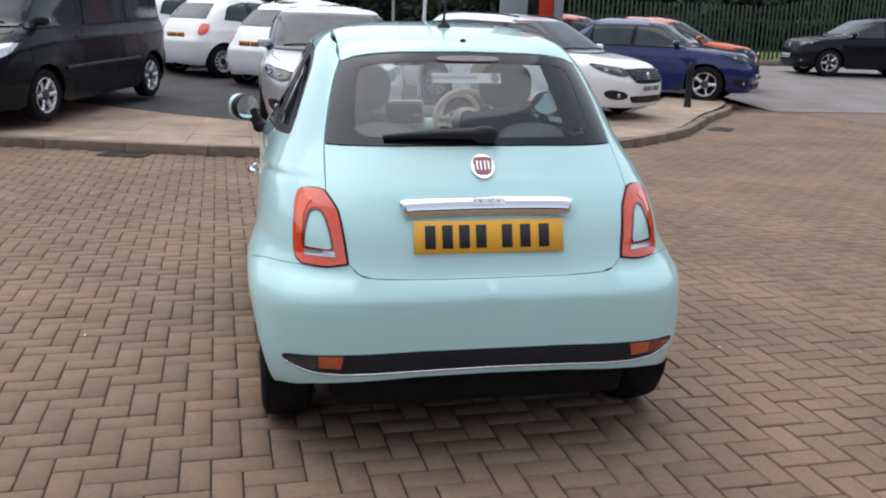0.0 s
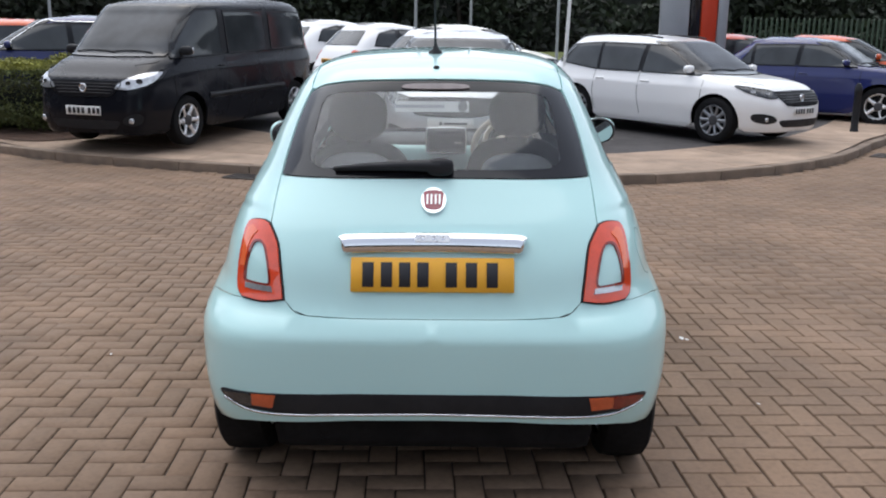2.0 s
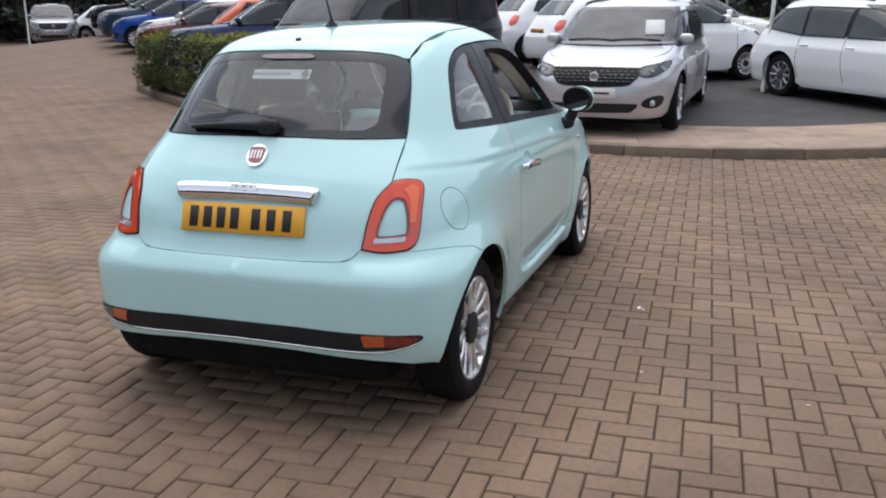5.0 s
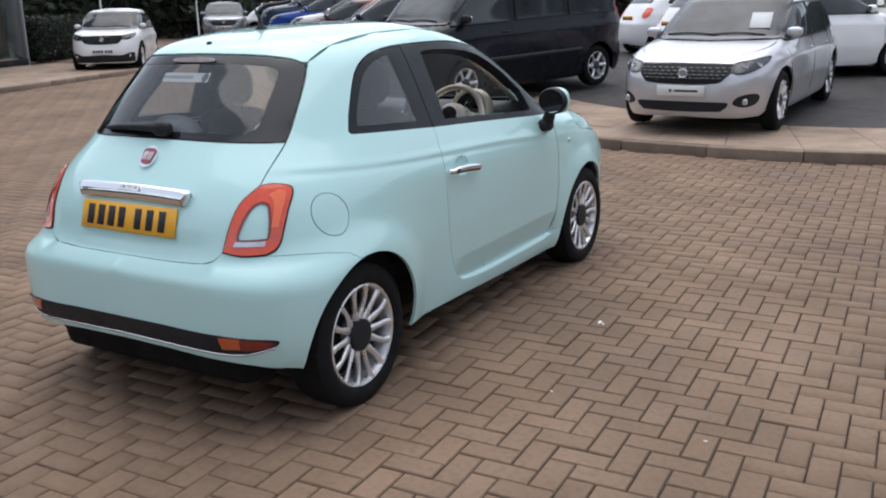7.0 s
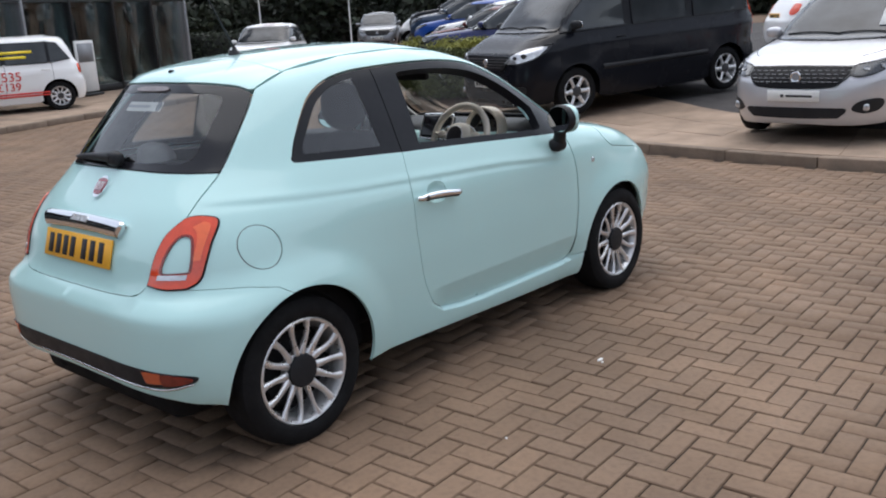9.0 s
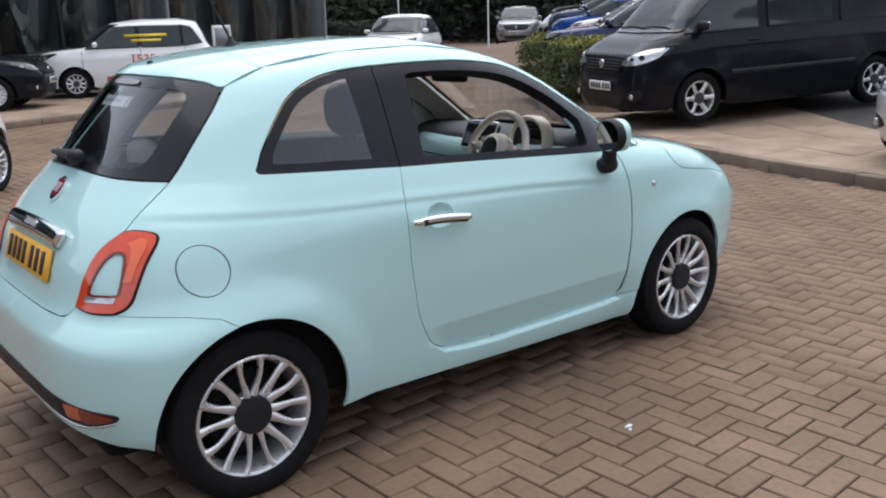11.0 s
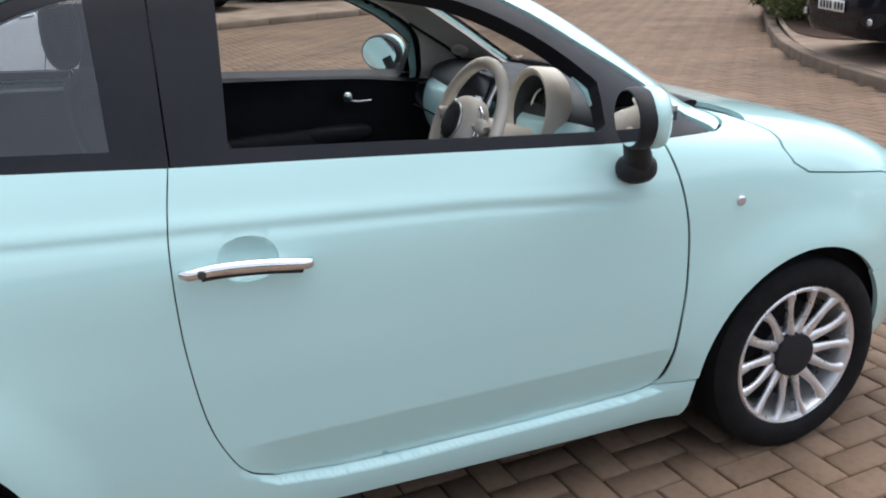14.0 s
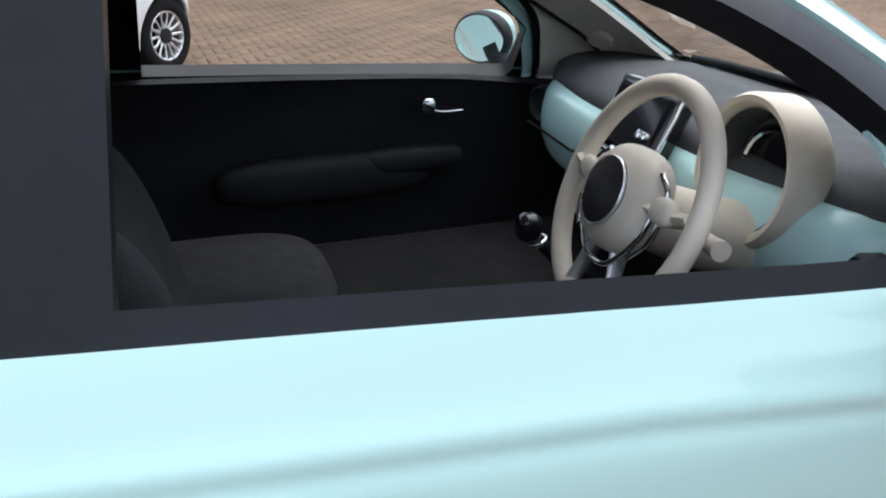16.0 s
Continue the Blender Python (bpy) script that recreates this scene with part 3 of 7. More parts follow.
def build_slabs():
    root = tagged(new("pavement"), "weathered brown concrete slabs along the kerb", "pavement", kind="structure")
    inner = inward(KERB, 0.134)
    start = np.argmin(np.linalg.norm(inner - SLAB_END[0], axis=1))
    stop = np.argmin(np.linalg.norm(inner - SLAB_END[-1], axis=1))
    near = inner[start:stop + 1]
    da, at_a = line_lengths(near)
    db, at_b = line_lengths(SLAB_END)
    n = int(da[-1] / 0.75)
    rng = random.Random(4)
    for i in range(n):
        fa = np.array([i / n, (i + 1) / n])
        A, B = at_a(fa * da[-1]), at_b(fa * db[-1])
        rows = max(1, round(np.linalg.norm(A.mean(0) - B.mean(0)) / 0.9))
        for r in range(rows):
            g = 0.004
            u0, u1 = r / rows + g / 2, (r + 1) / rows - g / 2
            q = [A[0] + (B[0] - A[0]) * u0, A[1] + (B[1] - A[1]) * u0, A[1] + (B[1] - A[1]) * u1, A[0] + (B[0] - A[0]) * u1]
            mid = sum(q) / 4
            q = [mid + (p - mid) * 0.993 for p in q]
            dz = rng.uniform(-0.002, 0.002)
            V = [(*p, island_z(*p) + dz - 0.003) for p in q] + [(*(mid + (p - mid) * 0.985), island_z(*p) + dz) for p in q] + [(*p, island_z(*p) - 0.03) for p in q]
            F = [(4, 5, 6, 7)] + [(k, (k + 1) % 4, 4 + (k + 1) % 4, 4 + k) for k in range(4)] + [(8 + k, 8 + (k + 1) % 4, (k + 1) % 4, k) for k in range(4)]
            part("slab", raw_mesh("slab", V, F, smooth=False), "flagstone", root)


build_slabs()


def build_pavers():
    """Block paving in right-angled herringbone, 200 x 100 mm blocks with sand joints."""
    root = tagged(grid_sheet("paving", -16, 9.5, -7.5, 12.5, -0.009, "joint_sand"), "brown concrete block paving laid in herringbone", "paving", kind="structure")
    unit, gap, ox, oy = 0.1025, 0.0033, 1.55, 0.45
    turn = np.array(((math.cos(radians(3)), math.sin(radians(3))), (-math.sin(radians(3)), math.cos(radians(3)))))
    rng = np.random.default_rng(3)
    cs, rs = np.meshgrid(np.arange(-165, 100), np.arange(-80, 130))
    cs, rs = cs.ravel(), rs.ravel()
    lie, stand = (cs + rs) % 4 == 0, (cs + rs) % 4 == 2
    boxes = np.concatenate([np.c_[cs[lie], rs[lie], cs[lie] + 2, rs[lie] + 1], np.c_[cs[stand], rs[stand], cs[stand] + 1, rs[stand] + 2]]).astype(float) * unit
    boxes += np.array((ox, oy, ox, oy)) * unit
    mid = (boxes[:, :2] + boxes[:, 2:]) / 2 @ turn
    yk = np.where(mid[:, 0] < -10.5, 12.45, np.interp(mid[:, 0], KERB[:, 0][36:-40], KERB[:, 1][36:-40]))
    keep = (mid[:, 1] < np.minimum(yk - 0.02, 12.45)) & (np.abs(mid[:, 0] + 3.25) < 12.65) & (mid[:, 1] > -7.4)
    boxes, mid = boxes[keep], mid[keep]
    n = len(boxes)
    z = rng.normal(0, 0.0012, n)
    tilt = rng.normal(0, 0.004, (n, 2))
    near = (np.abs(mid[:, 0] - 1.55) < 0.75) & (mid[:, 1] > -1.3) & (mid[:, 1] < 2.2)
    lo, hi = boxes[:, :2] + gap, boxes[:, 2:] - gap
    b = 0.0040
    corners = lambda d: np.stack([np.c_[lo[:, 0] + d, lo[:, 1] + d], np.c_[hi[:, 0] - d, lo[:, 1] + d], np.c_[hi[:, 0] - d, hi[:, 1] - d], np.c_[lo[:, 0] + d, hi[:, 1] - d]], 1)
    out, top = corners(0) @ turn, corners(b) @ turn
    zt = lambda q: z[:, None] + ((q - mid[:, None]) * tilt[:, None]).sum(-1)
    V = np.concatenate([np.dstack([out, np.full((n, 4), -0.03)]), np.dstack([out, zt(out) - 0.005]), np.dstack([top, zt(top)])], 1)
    quad = [(8, 9, 10, 11)] + [(4 + k, 4 + (k + 1) % 4, 8 + (k + 1) % 4, 8 + k) for k in range(4)] + [(k, (k + 1) % 4, 4 + (k + 1) % 4, 4 + k) for k in range(4)]
    far = np.flatnonzero(~near)
    VV = V[far].reshape(-1, 3)
    FF = (np.array(quad)[None] + (np.arange(len(far)) * 12)[:, None, None]).reshape(-1, 4)
    me = bpy.data.meshes.new("paver_field")
    me.vertices.add(len(VV))
    me.vertices.foreach_set("co", VV.ravel())
    me.loops.add(FF.size)
    me.loops.foreach_set("vertex_index", FF.ravel())
    me.polygons.add(len(FF))
    me.polygons.foreach_set("loop_start", np.arange(0, FF.size, 4))
    me.update()
    me.validate()
    tagged(part("paver_field", me, "paver", root), kind="stuff")
    singles = np.flatnonzero(near)
    shared = {}
    for i in singles[:300]:
        w, h = hi[i] - lo[i]
        key = (round(w, 3), round(h, 3))
        if key not in shared:
            q = V[i].copy()
            q[:, :2] = (q[:, :2] - mid[i]) @ turn.T
            q[4:8, 2], q[8:, 2] = -0.005, 0
            me = raw_mesh("paver", q, quad, smooth=False)
            me.materials.append(M["paver_single"])
            shared[key] = me
        ob = new("paver", shared[key])
        ob.parent = root
        ob.matrix_world = Matrix.Translation((*mid[i], z[i])) @ Euler((tilt[i, 1], -tilt[i, 0], radians(3))).to_matrix().to_4x4()
    rest = singles[300:]
    if len(rest):
        VV = V[rest].reshape(-1, 3)
        FF = (np.array(quad)[None] + (np.arange(len(rest)) * 12)[:, None, None]).reshape(-1, 4)
        tagged(part("paver_field", raw_mesh("paver_field", VV, FF, smooth=False), "paver", root), kind="stuff")


# ---------- wheels ----------
WHEELS = {}


def kept(name, bm):
    me = bpy.data.meshes.new(name)
    bm.to_mesh(me)
    bm.free()
    return me


def make_wheel(parent, x, y, z, radius, width, rim, spokes, style, out, mats=("rubber", "alloy", "dark_alloy")):
    """A wheel on a short axle along x; out: 1 or -1, the side that shows."""
    w = new("wheel")
    w.parent, w.matrix_basis = parent, Matrix.Translation((x, y, z)) @ Matrix.Diagonal((out, 1, 1, 1))
    key = (radius, width, rim, spokes, style, mats)
    if key not in WHEELS:
        made = WHEELS[key] = {}
        h, s = width / 2, radius - rim
        tyre = [(-h * 0.75, rim - 0.004), (-h * 0.95, rim + 0.1 * s), (-h, rim + 0.45 * s), (-h * 0.93, radius - 0.022), (-h * 0.8, radius - 0.006), (-h * 0.45, radius),
                (h * 0.45, radius), (h * 0.8, radius - 0.006), (h * 0.93, radius - 0.022), (h, rim + 0.45 * s), (h * 0.97, rim + 0.22 * s), (h * 0.9, rim + 0.05 * s), (h * 0.75, rim - 0.004)]
        made["tyre"] = kept("tyre", lathe(tyre, 56))
        f = h * 0.78
        ring = [(-f, rim - 0.004), (-f, rim - 0.018), (f * 0.3, rim - 0.03), (f * 0.85, rim - 0.02), (f + 0.006, rim - 0.013), (f + 0.010, rim - 0.004), (f + 0.004, rim + 0.003), (f - 0.01, rim + 0.001)]
        bits = [lathe(ring, 56)]
        hub = rim * (0.34 if style == "pairs" else 0.36)
        bits.append(lathe([(f * 0.1, 0.001), (f * 0.1, hub), (f - 0.028, hub), (f - 0.018, hub - 0.008), (f - 0.016, 0.001)], 28))
        for i in range(spokes):
            a = 2 * np.pi * i / spokes
            rr = np.linspace(hub * 0.97, rim - 0.010, 9)
            u = (rr - rr[0]) / (rr[-1] - rr[0])
            ang = a + 0 * u
            if style == "pairs":
                bow = 1 if i % 2 else -1
                ang = a + bow * (0.055 * (1 - u) ** 1.5 - 0.045 * np.sin(u * np.pi) + 0.03 * u)
            xs = f - 0.024 + 0.016 * np.sin(u * np.pi * 0.6) + 0.004 * u
            pts = np.c_[xs, rr * np.cos(ang), rr * np.sin(ang)]
            wide = (rim * 0.036 * (1 + 0.75 * u ** 5 + 0.8 * (1 - u) ** 3) if style == "pairs" else rim * 0.085 * (1 + 0.35 * np.abs(2 * u - 1) ** 2))
            bits.append(tube(pts, wide, 8, flat=1.5))
        made["rim"] = kept("rim", merge(*bits))
        # Brake drum, widened and near-black to stand in for shade behind the spokes.
        made["brake_drum"] = kept("brake_drum", lathe([(-f, 0.001), (-f, rim * 0.9), (-f * 0.55, rim * 0.88), (-f * 0.5, rim * 0.72), (f * 0.2, rim * 0.70), (f * 0.25, rim * 0.5), (f * 0.25, 0.001)], 28))
        made["centre_cap"] = kept("centre_cap", lathe([(f - 0.022, 0.001), (f - 0.022, hub * 0.93), (f + 0.000, hub * 0.90), (f + 0.003, hub * 0.78), (f + 0.001, 0.001)], 28))
    for name, mat in (("tyre", mats[0]), ("rim", mats[1]), ("brake_drum", "underbody"), ("centre_cap", "black_plastic" if style == "pairs" else mats[2])):
        part(name, WHEELS[key][name], mat, w)
    return w


def number_plate(parent, m, w, h, mat, bars, name="number_plate"):
    """A plate whose characters are plain bars."""
    p = part(name, soft_box((w, 0.008, h), 0.003, 1), mat, parent)
    p.matrix_basis = m
    for u, bw, bh in bars:
        b = part("plate_bar", soft_box((bw, 0.003, bh), 0.0008, 1), "print_black", p)
        b.matrix_basis = Matrix.Translation((u, -0.0052, 0))
    return p


# ---------- the mint city car ----------
H = city_car_hull()
CAR = thing("hatchback_car", Matrix.Identity(4), "mint green three-door city car with its driver window down", "car")


def S(q):
    return H.to_round(H.from_side(q))


def R(q):
    return H.to_round(H.from_end(q, -1))


def T(q):
    return H.to_round(H.from_top(q, 0.6))


G = 0.0018                       # half of a shut line
SEAM = [(0.458, 0.14), (0.457, 0.30), (0.452, 0.60), (0.447, 0.95), (0.438, 1.22), (0.415, 1.395)]
PILLAR = [(1.47, 1.352), (1.63, 1.285), (1.775, 1.195), (1.90, 1.112), (2.07, 0.992)]
FRAME_TOP = [(2.02, 0.957), (1.844, 1.092), (1.703, 1.179), (1.558, 1.268), (1.374, 1.347), (1.149, 1.381), (0.945, 1.388), (0.726, 1.386), (0.552, 1.377),
             (0.424, 1.351), (0.323, 1.30), (0.245, 1.222), (0.174, 1.133)]
BELT = [(0.677, 1.030), (1.113, 1.005), (1.697, 0.967), (1.836, 0.961)]
SHUT_REAR = [(0.677, 1.030), (0.660, 0.94), (0.652, 0.86), (0.653, 0.74), (0.662, 0.63), (0.683, 0.50), (0.715, 0.41), (0.757, 0.345), (0.82, 0.308)]
SHUT_LOW = [(0.82, 0.308), (0.95, 0.291), (1.10, 0.284), (1.473, 0.281), (1.76, 0.284), (1.83, 0.292)]
SHUT_FRONT = [(1.83, 0.292), (1.862, 0.33), (1.884, 0.48), (1.893, 0.62), (1.890, 0.74), (1.868, 0.85), (1.836, 0.961)]
HATCH = [(0.462, 1.338), (0.488, 1.272), (0.513, 1.18), (0.535, 1.062), (0.541, 0.925)]
LAMP_IN = [(0.541, 0.925), (0.516, 0.892), (0.500, 0.86), (0.486, 0.78), (0.476, 0.702)]
LAMP_LOW = [(0.476, 0.702), (0.55, 0.690), (0.625, 0.692)]
LAMP_OUT = [(0.625, 0.692), (0.648, 0.715), (0.651, 0.78), (0.645, 0.85), (0.638, 0.893), (0.624, 0.917), (0.598, 0.927), (0.565, 0.930), (0.541, 0.925)]


CUP = spline([(0.742, 0.842), (0.758, 0.874), (0.80, 0.884), (0.845, 0.873), (0.862, 0.840), (0.845, 0.806), (0.80, 0.796), (0.758, 0.808)], 5, closed=True)


def handle_dish(q):
    """The finger recess behind the door handle."""
    q = np.asarray(q, float)
    r = np.clip(((q[:, 0] - 0.802) / 0.062) ** 2 + ((q[:, 1] - 0.840) / 0.045) ** 2, 0, 1)
    return H.from_side(q) - np.c_[0.026 * (1 - r) ** 0.8, 0 * r, 0 * r]


def arc(cy, cz, r, a0, a1, n=26):
    a = np.radians(np.linspace(a0, a1, n))
    return np.c_[cy + r * np.cos(a), cz + r * np.sin(a)]


ROWS = np.r_[np.arange(0.16, 0.25, 0.03), np.arange(0.256, 0.32, 0.004), np.arange(0.322, 0.40, 0.008), (0.403, 0.408, 0.412, 0.416, 0.421), np.arange(0.44, 0.80, 0.034), np.arange(0.81, 0.985, 0.005), np.arange(1.0, 1.5, 0.034)]
REAR_ARCH, FRONT_ARCH = (0.008, 0.285, 0.343), (2.30, 0.283, 0.338)


def city_car_body():
    paint_name = "mint_paint"
    arch = arc(*REAR_ARCH, -12, 100)
    frame_line = join_lines(
        T(SEAM), S(spline(PILLAR, 5)), S(spline(FRAME_TOP, 5)), S([(0.150, 1.093), (0.139, 1.078), (0.146, 1.066), (0.165, 1.064), (0.40, 1.049)]),
        S(spline(SHUT_REAR, 5)), S(spline(SHUT_LOW, 3)), S([(1.90, 0.297), (1.956, 0.302), (1.950, 0.25), (1.935, 0.178), (1.5, 0.187), (0.74, 0.212), (0.345, 0.222)]),
        S(arch), S([(-0.10, 0.655), (-0.20, 0.675), (-0.30, 0.685)]), R([(0.640, 0.689)]), R(spline(LAMP_OUT, 5)), R(spline(HATCH[::-1], 5)))
    cap = S(circle(-0.113, 0.801, 0.078, 48))
    for mirror in ("", "only"):
        part("side_frame", panel(H, H.from_round, frame_line, [cap] if not mirror else [], 0.034 if mirror else 0.018, G, mirror=mirror, levels=ROWS), paint_name, CAR)
        door_line = join_lines(S(spline(BELT, 4)), S(spline(SHUT_FRONT[::-1], 5)), S(spline(SHUT_LOW[::-1], 3)), S(spline(SHUT_REAR[::-1], 5)))
        door = part("door", panel(H, H.from_round, door_line, [S(CUP)], 0.034, G, mirror=mirror, levels=ROWS), paint_name, CAR)
        wing_line = join_lines(S(spline(SHUT_FRONT, 5)), S([(2.02, 0.957), (2.08, 0.985)]), T([(0.634, 2.16)]), S([(2.183, 0.949), (2.22, 0.895), (2.247, 0.854), (2.298, 0.824), (2.45, 0.80), (2.617, 0.774), (2.80, 0.72)]),
                               S([(2.78, 0.62), (2.60, 0.50)]), S(arc(*FRONT_ARCH, 40, 176)), S([(1.960, 0.302), (1.90, 0.297)]))
        part("front_wing", panel(H, H.from_round, wing_line, [], 0.036, G, mirror=mirror, levels=ROWS), paint_name, CAR)
        low = spline(SHUT_LOW, 3)
        backing = join_lines(S(low + (0, 0.016)), S([(1.95, 0.316), (1.95, 0.302)]), S(low[::-1] - (0, 0.003)))
        # Near-black strips just behind the door's front and rear shut lines.
        for seam in (SHUT_REAR, SHUT_FRONT):
            q = spline(seam, 5)
            part("shut_seal", panel(H, H.from_round, join_lines(S(q + (0.008, 0)), S(q[::-1] - (0.008, 0))), [], 0.02, lift=-0.0045, thick=0.0, mirror=mirror, levels=ROWS), "underbody", CAR)
        part("sill_lap", panel(H, H.from_round, backing, [], 0.02, lift=-0.012, thick=0.0, mirror=mirror, levels=ROWS), paint_name, CAR)
    flap = part("fuel_flap", panel(H, H.from_round, cap, [], 0.03, G * 0.6), paint_name, CAR)
    # Grey backing ring sets the tone of the shaded gap round the flap.
    part("flap_rim", panel(H, H.from_round, S(circle(-0.113, 0.801, 0.086, 48)), [S(circle(-0.113, 0.801, 0.070, 48))], 0.02, lift=-0.006, thick=0.0), "trim_grey", flap)
    back = -np.pi / 2
    bumper_line = join_lines([(back, 0.330)], [(back, 0.654)], R(spline([(0.0, 0.654), (0.25, 0.655), (0.40, 0.660), (0.445, 0.672), (0.476, 0.702)], 5)), R(spline(LAMP_LOW, 3)), R([(0.640, 0.689)]), S([(-0.30, 0.685), (-0.20, 0.675), (-0.10, 0.655)]),
                             S(arc(*REAR_ARCH, 100, 184)), S([(-0.345, 0.268), (-0.38, 0.278), (-0.42, 0.284)]), R([(0.60, 0.300), (0.5, 0.311), (0.25, 0.327)]))
    part("rear_bumper", panel(H, H.from_round, bumper_line, [], 0.034, 0.0, mirror="join"), paint_name, CAR)
    front = np.pi / 2
    nose = join_lines([(front, 0.20)], S([(2.70, 0.19), (2.63, 0.22)]), S(arc(*FRONT_ARCH, -8, 40)), S([(2.60, 0.50), (2.78, 0.62), (2.80, 0.72)]), [(1.25, 0.74), (front, 0.74)])
    part("front_bumper", panel(H, H.from_round, nose, [], 0.05, 0.0, mirror="join"), paint_name, CAR)
    hatch_line = join_lines([(0, 0.654), (0.25, 0.655), (0.40, 0.660), (0.445, 0.672)], spline(LAMP_IN[::-1], 5), [(0.541, 0.925), (0.535, 1.062), (0.4, 1.066), (0.2, 1.07), (0, 1.071)])
    rear = lambda q: H.from_end(q, -1)
    part("tailgate", panel(H, rear, shrink_half(hatch_line), [], 0.03, 0.0, mirror="join"), paint_name, CAR)
    top = lambda q: H.from_top(q, 0.6)
    lip_z = curve((0, 1.385), (0.25, 1.380), (0.40, 1.362), (0.458, 1.338))
    rear_edge = [(q[0], q[1]) for q in H.from_end([(x, float(lip_z(x))) for x in np.linspace(0, 0.445, 14)], -1)]
    joint = [(0, 0.262), (0.25, 0.262), (0.40, 0.258), (0.457, 0.285)]
    roof_line = join_lines(joint, SEAM[1:], [(0.36, 1.437), (0.2, 1.462), (0, 1.47)])
    part("roof", panel(H, top, shrink_half(roof_line), [], 0.035, 0.0, mirror="join", thick=0.03), paint_name, CAR)
    part("spoiler", panel(H, top, shrink_half(join_lines(rear_edge, [SEAM[0]], joint[::-1])), [], 0.03, 0.0, mirror="join", thick=0.03), paint_name, CAR)
    edge = S([(2.183, 0.949), (2.22, 0.895), (2.247, 0.854), (2.298, 0.824), (2.45, 0.80), (2.617, 0.774), (2.80, 0.72)])
    lip = np.c_[np.linspace(edge[-1, 0], front, 12), np.linspace(0.72, 0.742, 12)]
    hood = join_lines(T([(0, 2.15), (0.35, 2.14), (0.634, 2.16)]), edge, lip[1:])
    line = shrink(hood, G)
    line[hood[:, 0] > front - 1e-6, 0] = front
    part("bonnet", panel(H, H.from_round, line, [], 0.03, 0.0, mirror="join", levels=np.arange(0.70, 1.0, 0.012)), paint_name, CAR)


def shrink_half(poly):
    """Moves an outline in by half a shut line, but not at the car's middle."""
    p = shrink(poly, G)
    p[np.asarray(poly)[:, 0] < 1e-6, 0] = 0.0
    return p


city_car_body()


def city_car_glazing():
    rear = lambda q: H.from_end(q, -1)
    # tailgate window: black border and clear middle
    outer = join_lines([(0, 1.075), (0.2, 1.074), (0.4, 1.070), (0.531, 1.066)], spline([(0.531, 1.066), (0.509, 1.18), (0.484, 1.272), (0.458, 1.334)], 4), spline([(0.458, 1.334), (0.40, 1.358), (0.25, 1.376), (0, 1.381)], 4))
    both = join_lines(outer, (outer * (-1, 1))[::-1])
    hole = join_lines([(0, 1.098), (0.39, 1.098)], spline([(0.422, 1.112), (0.430, 1.14), (0.415, 1.25), (0.400, 1.31), (0.36, 1.335), (0.25, 1.345), (0, 1.348)], 3),
                      spline([(-0.25, 1.345), (-0.36, 1.335), (-0.400, 1.31), (-0.415, 1.25), (-0.430, 1.14), (-0.422, 1.112)], 3), [(-0.39, 1.098)])
    win = part("rear_window", panel(H, rear, both, [hole], 0.03, lift=-0.002, thick=0.006), "gloss_black", CAR, "black-bordered tailgate window")
    part("pane", panel(H, rear, hole, [], 0.04, lift=-0.003, thick=0.0), "privacy_glass", win, shadow=False)
    # windscreen
    edge = H.from_side(spline(PILLAR, 4))
    half = join_lines([(0, 1.405), (0.2, 1.400), (0.36, 1.385)], [(e[0], e[2]) for e in edge], [(0.45, 0.990), (0, 0.995)])
    screen = join_lines(half, (half * (-1, 1))[::-1])
    part("windscreen", panel(H, lambda q: H.from_end(q, 1), screen, [], 0.05, lift=-0.004, thick=0.0), "glass", CAR, shadow=False)
    inner = join_lines([(0, 1.372), (0.2, 1.368), (0.335, 1.352)], [(e[0] - 0.030, e[2]) for e in H.from_side(spline([(1.50, 1.338)] + PILLAR[1:-1] + [(2.03, 1.022)], 4))], [(0.43, 1.012), (0, 1.016)])
    border = join_lines(inner, (inner * (-1, 1))[::-1])
    part("screen_border", panel(H, lambda q: H.from_end(q, 1), shrink(screen, 0.002), [border], 0.04, lift=-0.007, thick=0.0), "gloss_black", CAR, "black band round the windscreen")
    # side windows
    quarter = join_lines(spline([(0.679, 1.022), (0.40, 1.041), (0.165, 1.056)], 3), [(0.134, 1.064), (0.134, 1.081)], spline([(0.154, 1.093), (0.178, 1.131), (0.249, 1.219), (0.327, 1.296), (0.427, 1.347), (0.552, 1.373), (0.690, 1.381)], 4))
    pane = join_lines(spline([(0.575, 1.070), (0.40, 1.080), (0.205, 1.091)], 3), spline([(0.200, 1.098), (0.222, 1.135), (0.285, 1.210), (0.35, 1.275), (0.44, 1.322), (0.53, 1.345), (0.572, 1.350)], 4))
    door_frame = join_lines(spline([(0.683, 1.020), (1.113, 0.995), (1.697, 0.957), (2.012, 0.952)], 4), spline([(1.838, 1.090), (1.699, 1.175), (1.555, 1.263), (1.372, 1.342), (1.149, 1.377), (0.945, 1.384), (0.694, 1.381)], 4))
    near_opening = join_lines(spline([(0.800, 1.052), (1.10, 1.034), (1.40, 1.014), (1.672, 0.996)], 4), spline([(1.690, 1.010), (1.702, 1.085), (1.690, 1.115), (1.563, 1.212), (1.384, 1.299), (1.204, 1.337), (1.0, 1.352), (0.85, 1.352)], 4), [(0.826, 1.345)])
    far_opening = join_lines(spline([(0.800, 1.033), (1.10, 1.014), (1.40, 0.994), (1.672, 0.976)], 4), spline([(1.690, 0.992), (1.702, 1.085), (1.690, 1.115), (1.563, 1.212), (1.384, 1.299), (1.204, 1.337), (1.0, 1.352), (0.85, 1.352)], 4), [(0.826, 1.345)])
